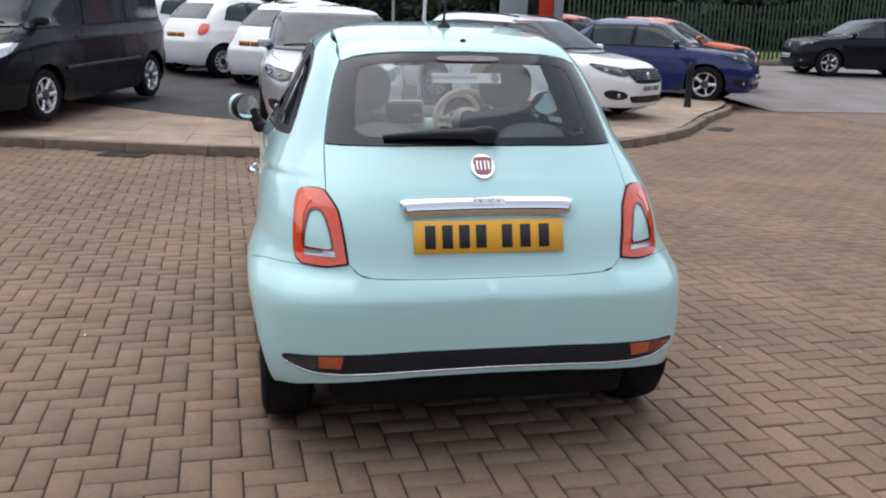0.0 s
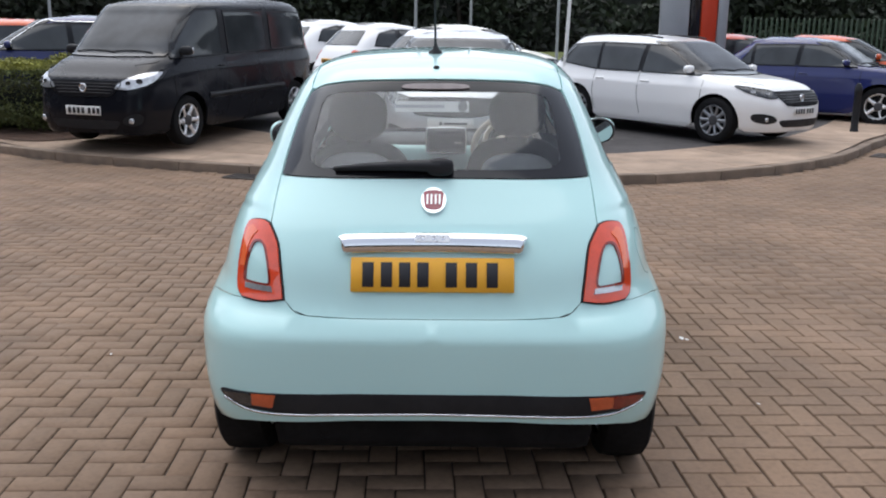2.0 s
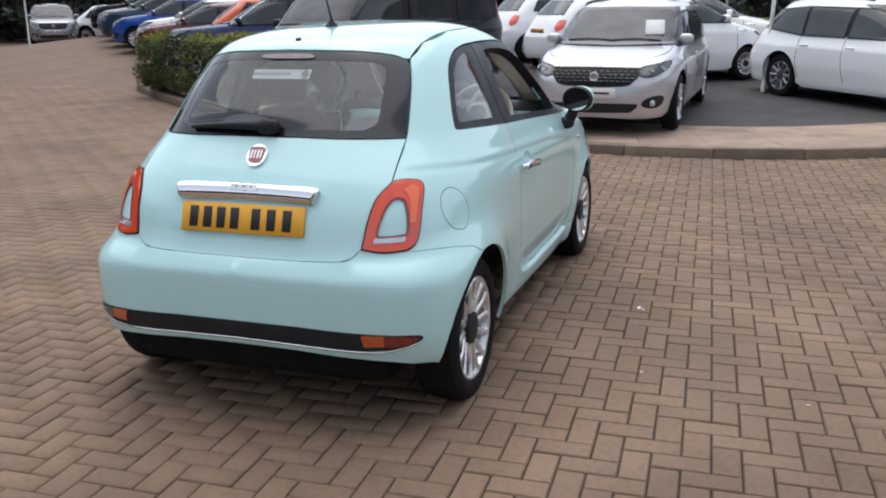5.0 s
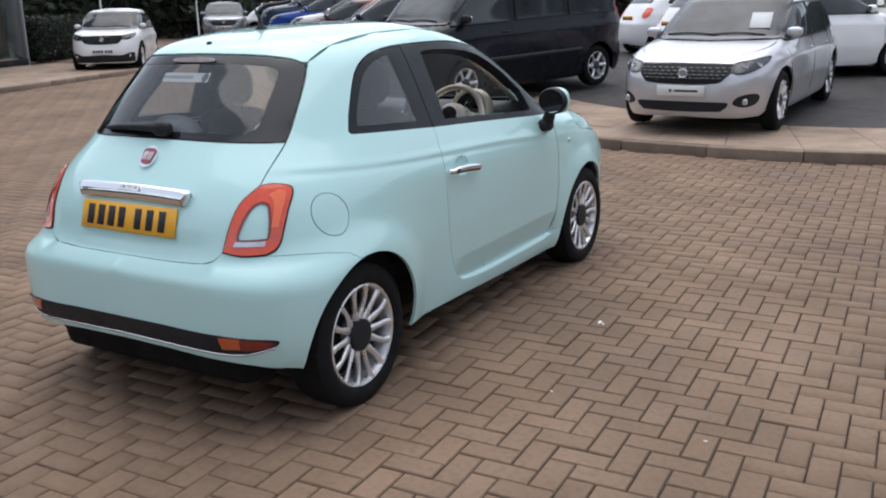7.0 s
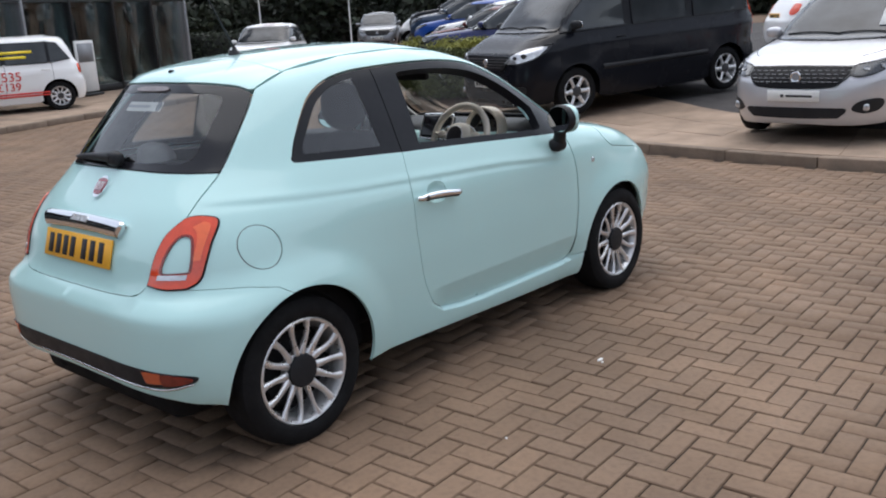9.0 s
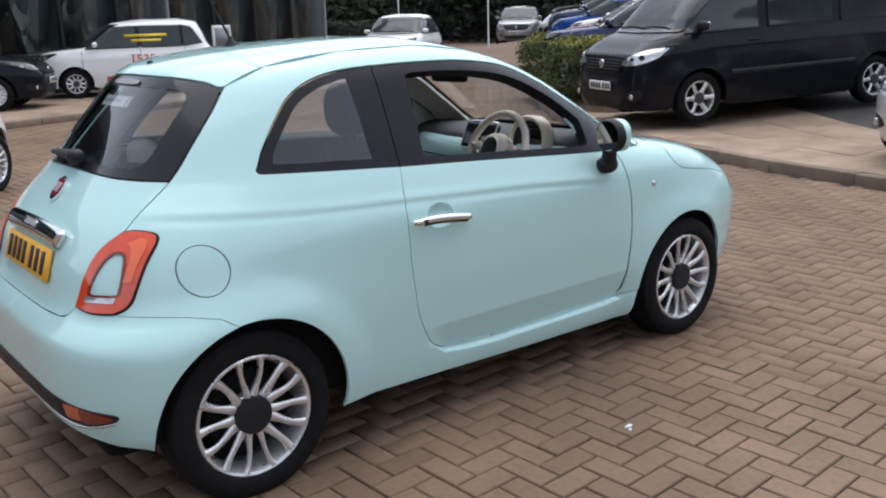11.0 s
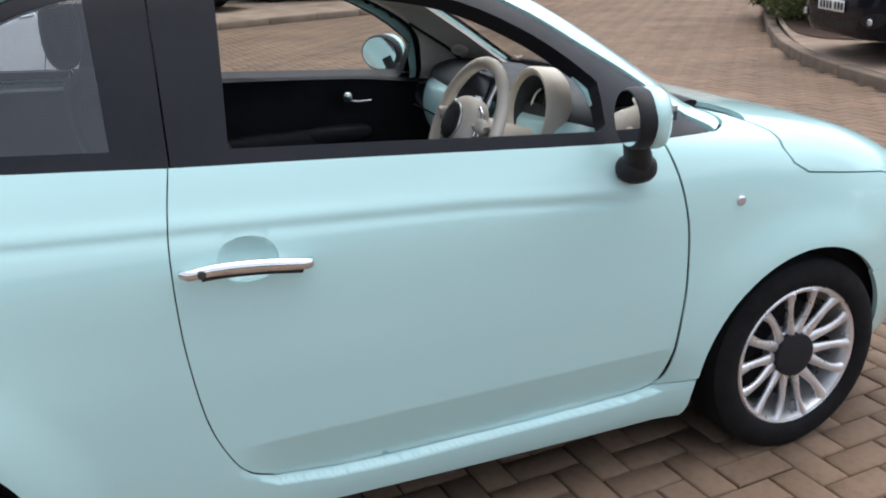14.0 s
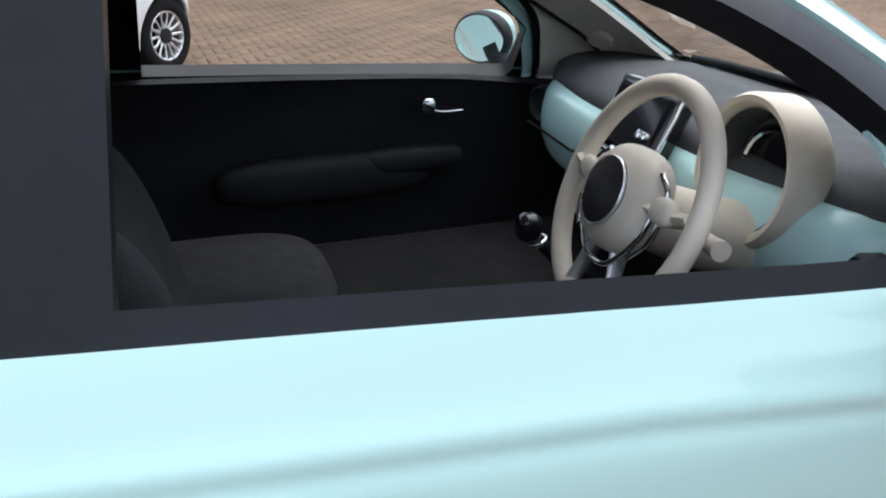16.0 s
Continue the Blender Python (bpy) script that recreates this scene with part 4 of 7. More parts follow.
    for mirror, opening in (("", near_opening), ("only", far_opening)):
        q = part("quarter_window", panel(H, H.from_side, quarter, [pane], 0.03, lift=-0.005, thick=0.012, mirror=mirror), "black_trim", CAR, "fixed side window in black surround")
        part("pane", panel(H, H.from_side, pane, [], 0.04, lift=-0.006, thick=0.0, mirror=mirror), "quarter_glass", q, shadow=False)
        d = part("door_frame", panel(H, H.from_side, door_frame, [opening], 0.03, lift=-0.004, thick=0.045, mirror=mirror), "black_trim", CAR, "black door window frame" + ("" if mirror else " with the glass wound down"))
        if mirror:
            part("pane", panel(H, H.from_side, opening, [], 0.05, lift=-0.012, thick=0.0, mirror=mirror), "glass", d, shadow=False)


city_car_glazing()


def city_car_fittings():
    rear = lambda q: H.from_end(q, -1)
    lamp = join_lines(spline(LAMP_IN, 4), spline(LAMP_LOW, 3), spline(LAMP_OUT, 5))
    insert = spline([(0.528, 0.752), (0.532, 0.79), (0.546, 0.842), (0.562, 0.863), (0.582, 0.863), (0.596, 0.847), (0.610, 0.80), (0.614, 0.755), (0.604, 0.748), (0.545, 0.746)], 4, closed=True)
    bar = join_lines([(0.515, 0.722), (0.612, 0.722), (0.612, 0.740), (0.518, 0.740)])
    for mirror in ("", "only"):
        t = part("tail_lamp", panel(H, H.from_round, R(lamp), [R(insert)], 0.02, 0.0035, lift=0.009, thick=0.03, mirror=mirror), "lamp_red", CAR, "red ring-shaped tail lamp")
        part("insert", panel(H, H.from_round, R(insert), [], 0.02, 0.001, lift=0.005, thick=0.012, mirror=mirror), "mint_paint", t, "mint-painted centre")
        part("reversing_lens", panel(H, H.from_round, R(bar), [], 0.02, lift=0.0115, thick=0.006, mirror=mirror), "lamp_clear", t, "clear lens strip")
        side_lens = join_lines(spline([(0.618, 0.785), (0.613, 0.835), (0.600, 0.872), (0.580, 0.893)], 4), spline([(0.600, 0.908), (0.619, 0.898), (0.629, 0.865), (0.636, 0.785)], 4))
        part("indicator_lens", panel(H, H.from_round, R(side_lens), [], 0.02, lift=0.0115, thick=0.004, mirror=mirror), "lamp_amber", t, "brighter orange lens")
        part("insert_rim", panel(H, H.from_round, R(shrink(insert, -0.006)), [R(shrink(insert, 0.001))], 0.02, lift=0.0105, thick=0.006, mirror=mirror), "lamp_dark_red", t)
        rim = panel(H, H.from_round, R(shrink(lamp, -0.001)), [R(shrink(lamp, 0.005))], 0.02, lift=0.004, thick=0.01, mirror=mirror)
        part("gasket", rim, "black_plastic", t)
    # dark strip low in the bumper, with its lamps
    strip = join_lines([(0, 0.424), (0.25, 0.424), (0.50, 0.416), (0.60, 0.410)], spline([(0.60, 0.410), (0.68, 0.402), (0.70, 0.391), (0.68, 0.373), (0.60, 0.352)], 5), [(0.5, 0.347), (0.25, 0.355), (0, 0.359)])
    part("bumper_strip", panel(H, H.from_round, np.clip(R(strip), (-np.pi / 2, -9), (9, 9)), [], 0.025, lift=0.003, thick=0.004, mirror="join"), "black_plastic", CAR, "black plastic strip in the bumper")
    lip = H.from_end(spline([(0.0, 0.354), (0.25, 0.350), (0.5, 0.342), (0.60, 0.347), (0.685, 0.371)], 8), -1)
    lip = lip + H.normal(lip) * 0.002
    part("bumper_moulding", tube(np.concatenate([lip[:0:-1] * (-1, 1, 1), lip]), 0.0042, 8), "chrome", CAR, "thin bright moulding under the strip")
    for mirror in ("", "only"):
        part("fog_lamp", panel(H, H.from_round, R(join_lines([(0.50, 0.410), (0.58, 0.408), (0.58, 0.369), (0.51, 0.367)])), [], 0.02, lift=0.008, thick=0.006, mirror=mirror), "lamp_orange", CAR, "orange lens")
        part("fog_lamp", panel(H, H.from_round, R(spline([(0.583, 0.405), (0.64, 0.402), (0.685, 0.391), (0.67, 0.377), (0.62, 0.366), (0.583, 0.367)], 4, closed=True)), [], 0.02, lift=0.008, thick=0.006, mirror=mirror), "lamp_dark_red" if not mirror else "lamp_smoke", CAR, "dark lens")
    # chrome grip, plate and badge on the tailgate
    way = H.from_end(spline([(-0.292, 0.876), (-0.25, 0.883), (0, 0.887), (0.25, 0.883), (0.292, 0.876)], 8), -1) + np.array((0, -0.012, 0))
    thin = np.clip(np.sin(np.linspace(0.12, np.pi - 0.12, len(way))) * 3.2, 0, 1) ** 0.5
    grip = tube(way, 0.022 * thin, 18, flat=1.45)
    for v in grip.verts:
        v.co.y += 0.30 * (v.co.z - 0.884)
    g = part("tailgate_grip", grip, "chrome", CAR, "chrome tailgate grip")
    part("emblem", panel(H, rear, join_lines([(-0.055, 0.878), (0.055, 0.878), (0.055, 0.898), (-0.055, 0.898)]), [circle(-0.030, 0.888, 0.007, 12, 0.006), circle(0.003, 0.888, 0.007, 12, 0.006), circle(0.033, 0.888, 0.007, 12, 0.006)], 0.02, lift=0.0345, thick=0.004), "alloy", g)
    bars = [(u, 0.036, 0.079) for u in (-0.205, -0.146, -0.088, -0.030, 0.060, 0.124, 0.190)]
    number_plate(CAR, Matrix.Translation((0, -0.443, 0.791)) @ Matrix.Rotation(radians(-17.5), 4, "X"), 0.52, 0.111, "plate_yellow", bars)
    b = part("badge", panel(H, rear, circle(0, 1.003, 0.041, 32, 0.037), [], 0.02, lift=0.010, thick=0.012), "chrome", CAR, "round chrome badge")
    part("badge_field", panel(H, rear, spline([(-0.028, 1.028), (0.028, 1.028), (0.031, 1.004), (0.022, 0.979), (-0.022, 0.979), (-0.031, 1.004)], 3, closed=True), [], 0.02, lift=0.0125, thick=0.003), "emblem_red", b, "dark red shield with plain bars")
    for u in (-0.020, -0.007, 0.007, 0.020):
        part("badge_bar", panel(H, rear, join_lines([(u - 0.0028, 0.990), (u + 0.0028, 0.990), (u + 0.0030, 1.018), (u - 0.0030, 1.018)]), [], 0.02, lift=0.0145, thick=0.002), "alloy", b)
    # wiper
    way = H.from_end(spline([(0.02, 1.100), (-0.1, 1.101), (-0.23, 1.098), (-0.335, 1.092)], 6), -1)
    way = way + H.normal(way) * np.linspace(0.022, 0.011, len(way))[:, None]
    arm = tube(way, np.linspace(0.030, 0.010, len(way)), 10, flat=0.75)
    root = way[0]
    w = part("rear_wiper", merge(arm, moved(blob((0.045, 0.026, 0.030), p=2.8), Matrix.Translation(root + np.array((0.0, 0.0, -0.004))))), "black_plastic", CAR)
    part("wiper_blade", tube(way - H.normal(way) * 0.014, 0.006, 6), "rubber", w)
    # aerial, washer jet, brake lamp
    ap = H.from_top([(-0.012, 0.41)], 1.2)[0]
    a = part("aerial", lathe([(-0.004, 0.001), (-0.004, 0.030), (0.006, 0.026), (0.020, 0.012), (0.034, 0.006), (0.036, 0.001)], 20, "z"), "black_plastic", CAR)
    a.location = ap
    part("mast", tube([(0, 0.0, 0.028), (0, -0.06, 0.15), (0, -0.13, 0.29)], (0.005, 0.004, 0.003), 8), "black_plastic", a)
    jp = H.from_top([(0, 0.075)], 1.2)[0]
    j = part("washer_jet", blob((0.011, 0.012, 0.009)), "black_plastic", CAR)
    j.location = jp
    part("brake_lamp", panel(H, rear, spline([(-0.11, 1.353), (-0.10, 1.366), (0, 1.369), (0.10, 1.366), (0.11, 1.353), (0, 1.350)], 4, closed=True), [], 0.03, lift=0.004, thick=0.004), "lamp_dusk", CAR)
    # door pulls, indicator repeaters, door mirrors
    for mirror, k in (("", 1), ("only", -1)):
        part("handle_cup", panel(H, handle_dish, shrink(CUP, -0.006), [], 0.012, lift=-0.0012, thick=0.0, mirror=mirror, own_normals=True), "mint_paint", CAR)
        line = H.from_side(spline([(0.668, 0.834), (0.73, 0.838), (0.82, 0.833), (0.895, 0.824), (0.925, 0.821)], 5)) + np.array((0.030, 0, 0))
        line[0, 0] -= 0.016
        line[-1, 0] -= 0.018
        rad = 0.0115 * np.sin(np.linspace(0.55, 2.6, len(line))) ** 0.5
        hb = tube(line * (k, 1, 1), rad, 12, flat=1.25)
        h = part("door_handle", hb, "chrome", CAR, "chrome door handle")
        # Black bar painted in for the dark reflection along the handle's lower half.
        part("grip_underside", tube((line[3:-4] + np.array((0.000, 0, -0.0108))) * (k, 1, 1), 0.0078, 8), "black_plastic", h)
        lock = part("lock", lathe([(-0.004, 0.001), (-0.004, 0.0085), (0.004, 0.0085), (0.005, 0.001)], 18), "dark_alloy", h)
        lock.location = (k * (line[3, 0] + 0.010), line[3, 1], line[3, 2])
        rp = H.from_side([(2.053, 0.786)])[0]
        r = part("side_repeater", blob((0.008, 0.013, 0.013)), "lamp_clear", CAR)
        r.location = rp * (k, 1, 1)
        stalk = tube(spline([(0.778, 1.728, 0.915), (0.792, 1.720, 0.94), (0.810, 1.702, 0.97), (0.822, 1.686, 1.01)], 5) * (k, 1, 1), (np.linspace(0.036, 0.028, 16)), 14, flat=0.95)
        stalk = merge(stalk, blob((0.040, 0.050, 0.036), (k * 0.775, 1.728, 0.912), p=2.4, n=14))
        mr = part("door_mirror", stalk, "black_plastic", CAR, "rounded door mirror on a black foot")
        turn_ = -12 if k > 0 else 40
        spot = Matrix.Translation((0.838, 1.668, 1.047)) if k > 0 else Matrix.Translation((-0.845, 1.665, 1.022))
        shell = blob((0.084, 0.036, 0.068), p=2.4)
        for v in shell.verts:
            v.co.y += 0.02 * (1 - (v.co.x / 0.1) ** 2)
        sh = part("mirror_shell", shell, "mint_paint", mr, "mint-painted shell")
        sh.matrix_basis = spot @ Matrix.Rotation(radians(turn_), 4, "Z") @ Matrix.Translation((0, 0.026, 0))
        rim_ = part("mirror_rim", lathe([(-0.010, 0.001), (-0.010, 0.064), (-0.012, 0.069), (-0.004, 0.074), (0.020, 0.0755), (0.030, 0.070), (0.030, 0.001)], 36, "y"), "black_plastic", mr)
        rim_.matrix_basis = spot @ Matrix.Rotation(radians(turn_), 4, "Z") @ Matrix.Diagonal((1.14, 1, 0.925, 1))
        gl = part("mirror_glass", lathe([(-0.002, 0.001), (-0.002, 0.0655), (0.002, 0.0655), (0.002, 0.001)], 36, "y"), "mirror_glass", mr)
        gl.matrix_basis = spot @ Matrix.Rotation(radians(turn_), 4, "Z") @ Matrix.Translation((0, -0.0115, 0)) @ Matrix.Diagonal((1.14, 1, 0.925, 1))
    # tail pipe, underside, roof rail gap
    part("underbody", soft_box((1.08, 3.2, 0.46), 0.06, 2, (0, 1.18, 0.40)), "underbody", CAR)
    part("silencer", blob((0.20, 0.10, 0.07), (-0.26, -0.28, 0.26), p=3.5), "underbody", CAR)
    part("tail_pipe", moved(lathe([(0, 0.020), (0.14, 0.020), (0.14, 0.025), (0, 0.025)], 20, "y"), Matrix.Translation((-0.36, -0.42, 0.235))), "underbody", CAR)
    part("axle_beam", tube([(-0.6, 0.02, 0.28), (0.6, 0.02, 0.28)], 0.04, 10), "underbody", CAR)
    for x, k in ((0.685, 1), (-0.685, -1)):
        for y in (0.0, 2.312):
            make_wheel(CAR, x, y, 0.287 if k > 0 else 0.302, 0.293, 0.185, 0.210, 14, "pairs", k, ("rubber", "alloy", "dark_alloy"))
            well = lathe([(-0.02, 0.36), (0.0, 0.365), (0.20, 0.365), (0.21, 0.30), (-0.02, 0.001)], 36)
            for v in well.verts:
                v.co.z = max(v.co.z, -0.02)
            part("wheel_housing", moved(well, Matrix.Translation((k * 0.50 if k > 0 else -0.70, y, 0.30))), "underbody", CAR)


city_car_fittings()


# ---------- cabin of the mint car ----------
def extrude_profile(profile, x0, x1, n=18, taper=None, closed=True):
    """A (y, z) profile carried across the cabin; taper(u) shifts y towards the ends."""
    V, F, k = [], [], len(profile)
    for u in np.linspace(-1, 1, n):
        x = (x0 + x1) / 2 + u * (x1 - x0) / 2
        dy = taper(u) if taper else 0.0
        V += [(x, y + dy, z) for y, z in profile]
    F = [(i * k + j, i * k + (j + 1) % k, (i + 1) * k + (j + 1) % k, (i + 1) * k + j) for i in range(n - 1) for j in range(k if closed else k - 1)]
    F += [tuple(range(k)), tuple(range((n - 1) * k, n * k))[::-1]]
    bm = bmesh.new()
    bm.from_mesh(raw_mesh("profile", V, F))
    bmesh.ops.recalc_face_normals(bm, faces=bm.faces)
    return bm


def cabin():
    # linings
    top = lambda q: H.from_top(q, 0.6)
    lining = join_lines([(0, 0.10), (0.25, 0.11), (0.40, 0.15)], [(x - 0.03, y) for x, y in SEAM[1:]], [(0.34, 1.41), (0, 1.44)])
    part("headlining", panel(H, top, lining, [], 0.06, lift=-0.035, thick=0.0, mirror="join"), "headlining", CAR, "beige cloth headlining")
    card = join_lines(S(spline([(0.70, 1.036), (1.113, 1.016), (1.697, 0.980), (1.80, 0.974)], 4)), S([(1.86, 0.75), (1.85, 0.36), (0.85, 0.36), (0.70, 0.5), (0.68, 0.8)]))
    rear_card = join_lines(S([(0.665, 1.04), (0.40, 1.058), (0.12, 1.072), (0.02, 0.9), (0.0, 0.66), (0.30, 0.62), (0.66, 0.5)]))
    rail = join_lines(T([(0.47, 0.32), (0.46, 0.60), (0.455, 0.95), (0.445, 1.22), (0.43, 1.35)]), S(spline([(1.40, 1.365), (1.149, 1.395), (0.945, 1.40), (0.726, 1.398), (0.552, 1.392), (0.42, 1.365), (0.31, 1.31), (0.235, 1.232), (0.16, 1.14), (0.12, 1.075)], 4)),
                      S([(0.05, 1.06)]), R([(0.52, 1.10), (0.49, 1.22), (0.45, 1.33)]))
    for mirror, k in (("", 1), ("only", -1)):
        d = part("door_card", panel(H, H.from_round, card, [], 0.05, lift=-0.056, thick=0.02, mirror=mirror), "door_card", CAR, "black moulded door lining")
        arm = blob((0.045, 0.27, 0.055), p=3.0, n=12)
        a = part("armrest", arm, "door_card", d)
        a.location = (k * 0.672, 1.20, 0.735)
        pocket = part("grip", blob((0.035, 0.13, 0.03), p=3.2, n=10), "door_card", d)
        pocket.location = (k * 0.658, 1.42, 0.765)
        ball = part("release_lever", merge(blob((0.016, 0.020, 0.020), (0, 0, 0.006), n=10), tube([(0, 0.005, -0.008), (-0.012 * k, 0.04, -0.012), (-0.012 * k, 0.085, -0.010)], (0.006, 0.0045, 0.003), 8)), "chrome", d, "chrome release lever")
        ball.location = (k * 0.654, 1.462, 0.890)
        part("rear_side_trim", panel(H, H.from_round, rear_card, [], 0.05, lift=-0.07, thick=0.02, mirror=mirror), "dash_black", CAR)
        part("pillar_trim", panel(H, H.from_round, rail, [], 0.05, lift=-0.03, thick=0.0, mirror=mirror), "seat_light", CAR, "pale pillar lining")
        post = np.array([(1.36, 1.318), (1.54, 1.232), (1.665, 1.140), (1.712, 1.02), (1.722, 0.965)])
        part("inner_frame", panel(H, H.from_round, join_lines(S(spline(post, 5)), S(spline(post[::-1] + (0.026, 0.010), 5))), [], 0.02, lift=-0.040, thick=0.008, mirror=mirror), "mint_paint", CAR, "mint-painted metal beside the window")
        part("door_seal", panel(H, H.from_round, join_lines(S(spline(post + (0.026, 0.010), 5)), S(spline(post[::-1] + (0.042, 0.016), 5))), [], 0.02, lift=-0.036, thick=0.012, mirror=mirror), "black_trim", CAR)
        strip = join_lines(S(spline([(1.39, 1.340), (1.585, 1.250), (1.712, 1.156), (1.757, 1.03), (1.765, 0.955)], 5)), H.to_round(H.from_end([(e[0] - 0.045, e[2] + 0.004) for e in H.from_side(spline([(2.07, 0.992), (1.90, 1.112), (1.775, 1.195), (1.63, 1.285), (1.47, 1.352)], 5))], 1)))
        ap = part("windscreen_pillar_trim", panel(H, H.from_round, strip, [], 0.03, lift=-0.035, thick=0.012, mirror=mirror), "pillar_ivory", CAR, "ivory windscreen pillar lining")
        seal = join_lines(S(spline(FRAME_TOP[:6], 4)) + np.array((0, 0.004)), S(spline([(1.36, 1.372), (1.47, 1.350), (1.63, 1.283), (1.775, 1.193), (1.90, 1.110), (2.06, 0.992)], 4)))
        part("pillar_seal", panel(H, H.from_round, seal, [], 0.03, lift=-0.018, thick=0.0, mirror=mirror), "black_trim", CAR)
        skin = H.from_side([(1.885, 1.078)])
        way = H.normal(skin)[0]
        spot = skin[0] - way * 0.036
        sp = part("tweeter", lathe([(0, 0.001), (0, 0.030), (0.010, 0.032), (0.014, 0.026), (0.010, 0.020), (0.013, 0.012), (0.010, 0.001)], 24, "y"), "pillar_ivory", ap)
        sp.matrix_basis = Matrix.Translation(spot * (k, 1, 1)) @ Vector((-k * way[0], -way[1], -way[2])).to_track_quat("Y", "Z").to_matrix().to_4x4()
    part("cabin_floor", soft_box((1.24, 2.5, 0.10), 0.03, 1, (0, 1.0, 0.36)), "carpet", CAR)
    part("boot_floor", soft_box((1.0, 0.55, 0.08), 0.02, 1, (0, -0.05, 0.60)), "carpet", CAR)
    part("tailgate_trim", panel(H, lambda q: H.from_end(q, -1), join_lines([(-0.44, 0.72), (0.44, 0.72), (0.47, 1.05), (-0.47, 1.05)]), [], 0.06, lift=-0.04, thick=0.0), "trim_grey", CAR)
    part("bulkhead", soft_box((1.2, 0.06, 0.5), 0.02, 1, (0, 2.10, 0.68)), "carpet", CAR)
    # seats
    for x, slid in ((0.335, 0.0), (-0.335, 0.17)):
        s = part("front_seat", blob((0.245, 0.27, 0.085), (x, 1.05 - slid, 0.59), p=3.6), "seat_cloth", CAR, "dark cloth front seat")
        back = blob((0.225, 0.075, 0.265), (0, 0, 0.25), p=3.2)
        b = part("backrest", back, "seat_cloth", s)
        b.matrix_basis = Matrix.Translation((x, 0.845 - slid, 0.60)) @ Matrix.Rotation(radians(13), 4, "X")
        hr = part("headrest", blob((0.122, 0.055, 0.105), (x, 0.70 - slid, 1.215), p=2.5), "seat_cloth", s, "round headrest")
        for u in (-0.045, 0.045):
            part("headrest_post", tube([(x + u, 0.715 - slid, 1.05), (x + u, 0.705 - slid, 1.17)], 0.006, 8), "chrome", s)
        side = part("seat_side", blob((0.03, 0.085, 0.22), (0, 0, 0.25), p=3), "seat_cloth", s)
        side.matrix_basis = Matrix.Translation((x + (0.205 if x > 0 else -0.205), 0.845 - slid, 0.62)) @ Matrix.Rotation(radians(13), 4, "X")
    r = part("rear_seat", blob((0.56, 0.26, 0.09), (0, 0.38, 0.58), p=4), "seat_cloth", CAR, "dark cloth rear bench")
    rb = part("rear_backrest", blob((0.54, 0.07, 0.23), (0, 0, 0.20), p=4), "seat_cloth", r)
    rb.matrix_basis = Matrix.Translation((0, 0.21, 0.62)) @ Matrix.Rotation(radians(15), 4, "X")
    for x in (0.30, -0.30):
        part("rear_headrest", blob((0.135, 0.05, 0.075), (x, 0.125, 1.035), p=2.5), "seat_light", r, "low grey headrest")
        for u in (-0.055, 0.055):
            part("headrest_post", tube([(x + u, 0.13, 0.93), (x + u, 0.125, 1.0)], 0.006, 8), "chrome", r)
    # dashboard
    prof = spline([(2.10, 0.992), (1.97, 1.006), (1.86, 1.012), (1.77, 1.006), (1.715, 0.985), (1.70, 0.955)], 4)
    prof = np.concatenate([prof, [(1.73, 0.74), (1.80, 0.62), (2.07, 0.60)]])
    body = extrude_profile(prof, -0.66, 0.66, 22, lambda u: 0.10 * abs(u) ** 4)
    for v in body.verts:
        v.co.y = min(v.co.y, 2.075 - 0.15 * (abs(v.co.x) / 0.66) ** 4)
    dash = part("dashboard", body, "dash_black", CAR, "black dashboard with mint fascia")
    fp = spline([(1.712, 0.968), (1.684, 0.945), (1.668, 0.90), (1.668, 0.85), (1.685, 0.80), (1.72, 0.775)], 4)
    fp = np.concatenate([fp, [(1.76, 0.80), (1.76, 0.94)]])
    part("fascia", extrude_profile(fp, -0.585, 0.60, 24, lambda u: 0.075 * abs(u) ** 6), "mint_paint", dash, "mint-painted fascia")
    part("glovebox_line", tube([(-0.50, 1.664, 0.875), (-0.25, 1.660, 0.868), (-0.12, 1.662, 0.878)], 0.003, 6), "underbody", dash)
    for x in (0.585, -0.575):
        v = part("side_vent", lathe([(0.0, 0.028), (-0.012, 0.040), (-0.004, 0.046), (0.02, 0.046), (0.03, 0.001), (0.0, 0.001)], 24, "y"), "black_plastic", dash)
        v.matrix_basis = Matrix.Translation((x, 1.700 if x > 0 else 1.735, 0.895)) @ Matrix.Rotation(radians(-18 if x > 0 else 25), 4, "Z")
    sc = part("centre_screen", soft_box((0.205, 0.05, 0.135), 0.018, 3), "gloss_black", dash, "glossy centre screen")
    sc.matrix_basis = Matrix.Translation((0.015, 1.680, 0.985)) @ Matrix.Rotation(radians(-27), 4, "X")
    band = part("screen_band", tube(spline([(-0.104, -0.012, -0.05), (-0.104, -0.012, 0.05), (-0.085, -0.012, 0.069), (0.085, -0.012, 0.069), (0.104, -0.012, 0.05), (0.104, -0.012, -0.05), (0.085, -0.012, -0.069), (-0.085, -0.012, -0.069)], 4, closed=True), 0.006, 8, closed=True), "chrome", sc)
    for u in (0.055, 0.075):
        kb = part("screen_knob", lathe([(0, 0.001), (0, 0.009), (-0.008, 0.008), (-0.009, 0.001)], 14, "y"), "chrome", sc)
        kb.location = (u, -0.026, -0.02)
    # instrument hood
    hood = part("instrument_hood", lathe([(0.0, 0.098), (-0.008, 0.104), (-0.010, 0.113), (0.0, 0.119), (0.055, 0.121), (0.068, 0.112), (0.068, 0.001), (0.064, 0.001), (0.060, 0.088), (0.0, 0.098)], 48, "y", closed=False), "ivory", dash, "ivory round instrument hood")
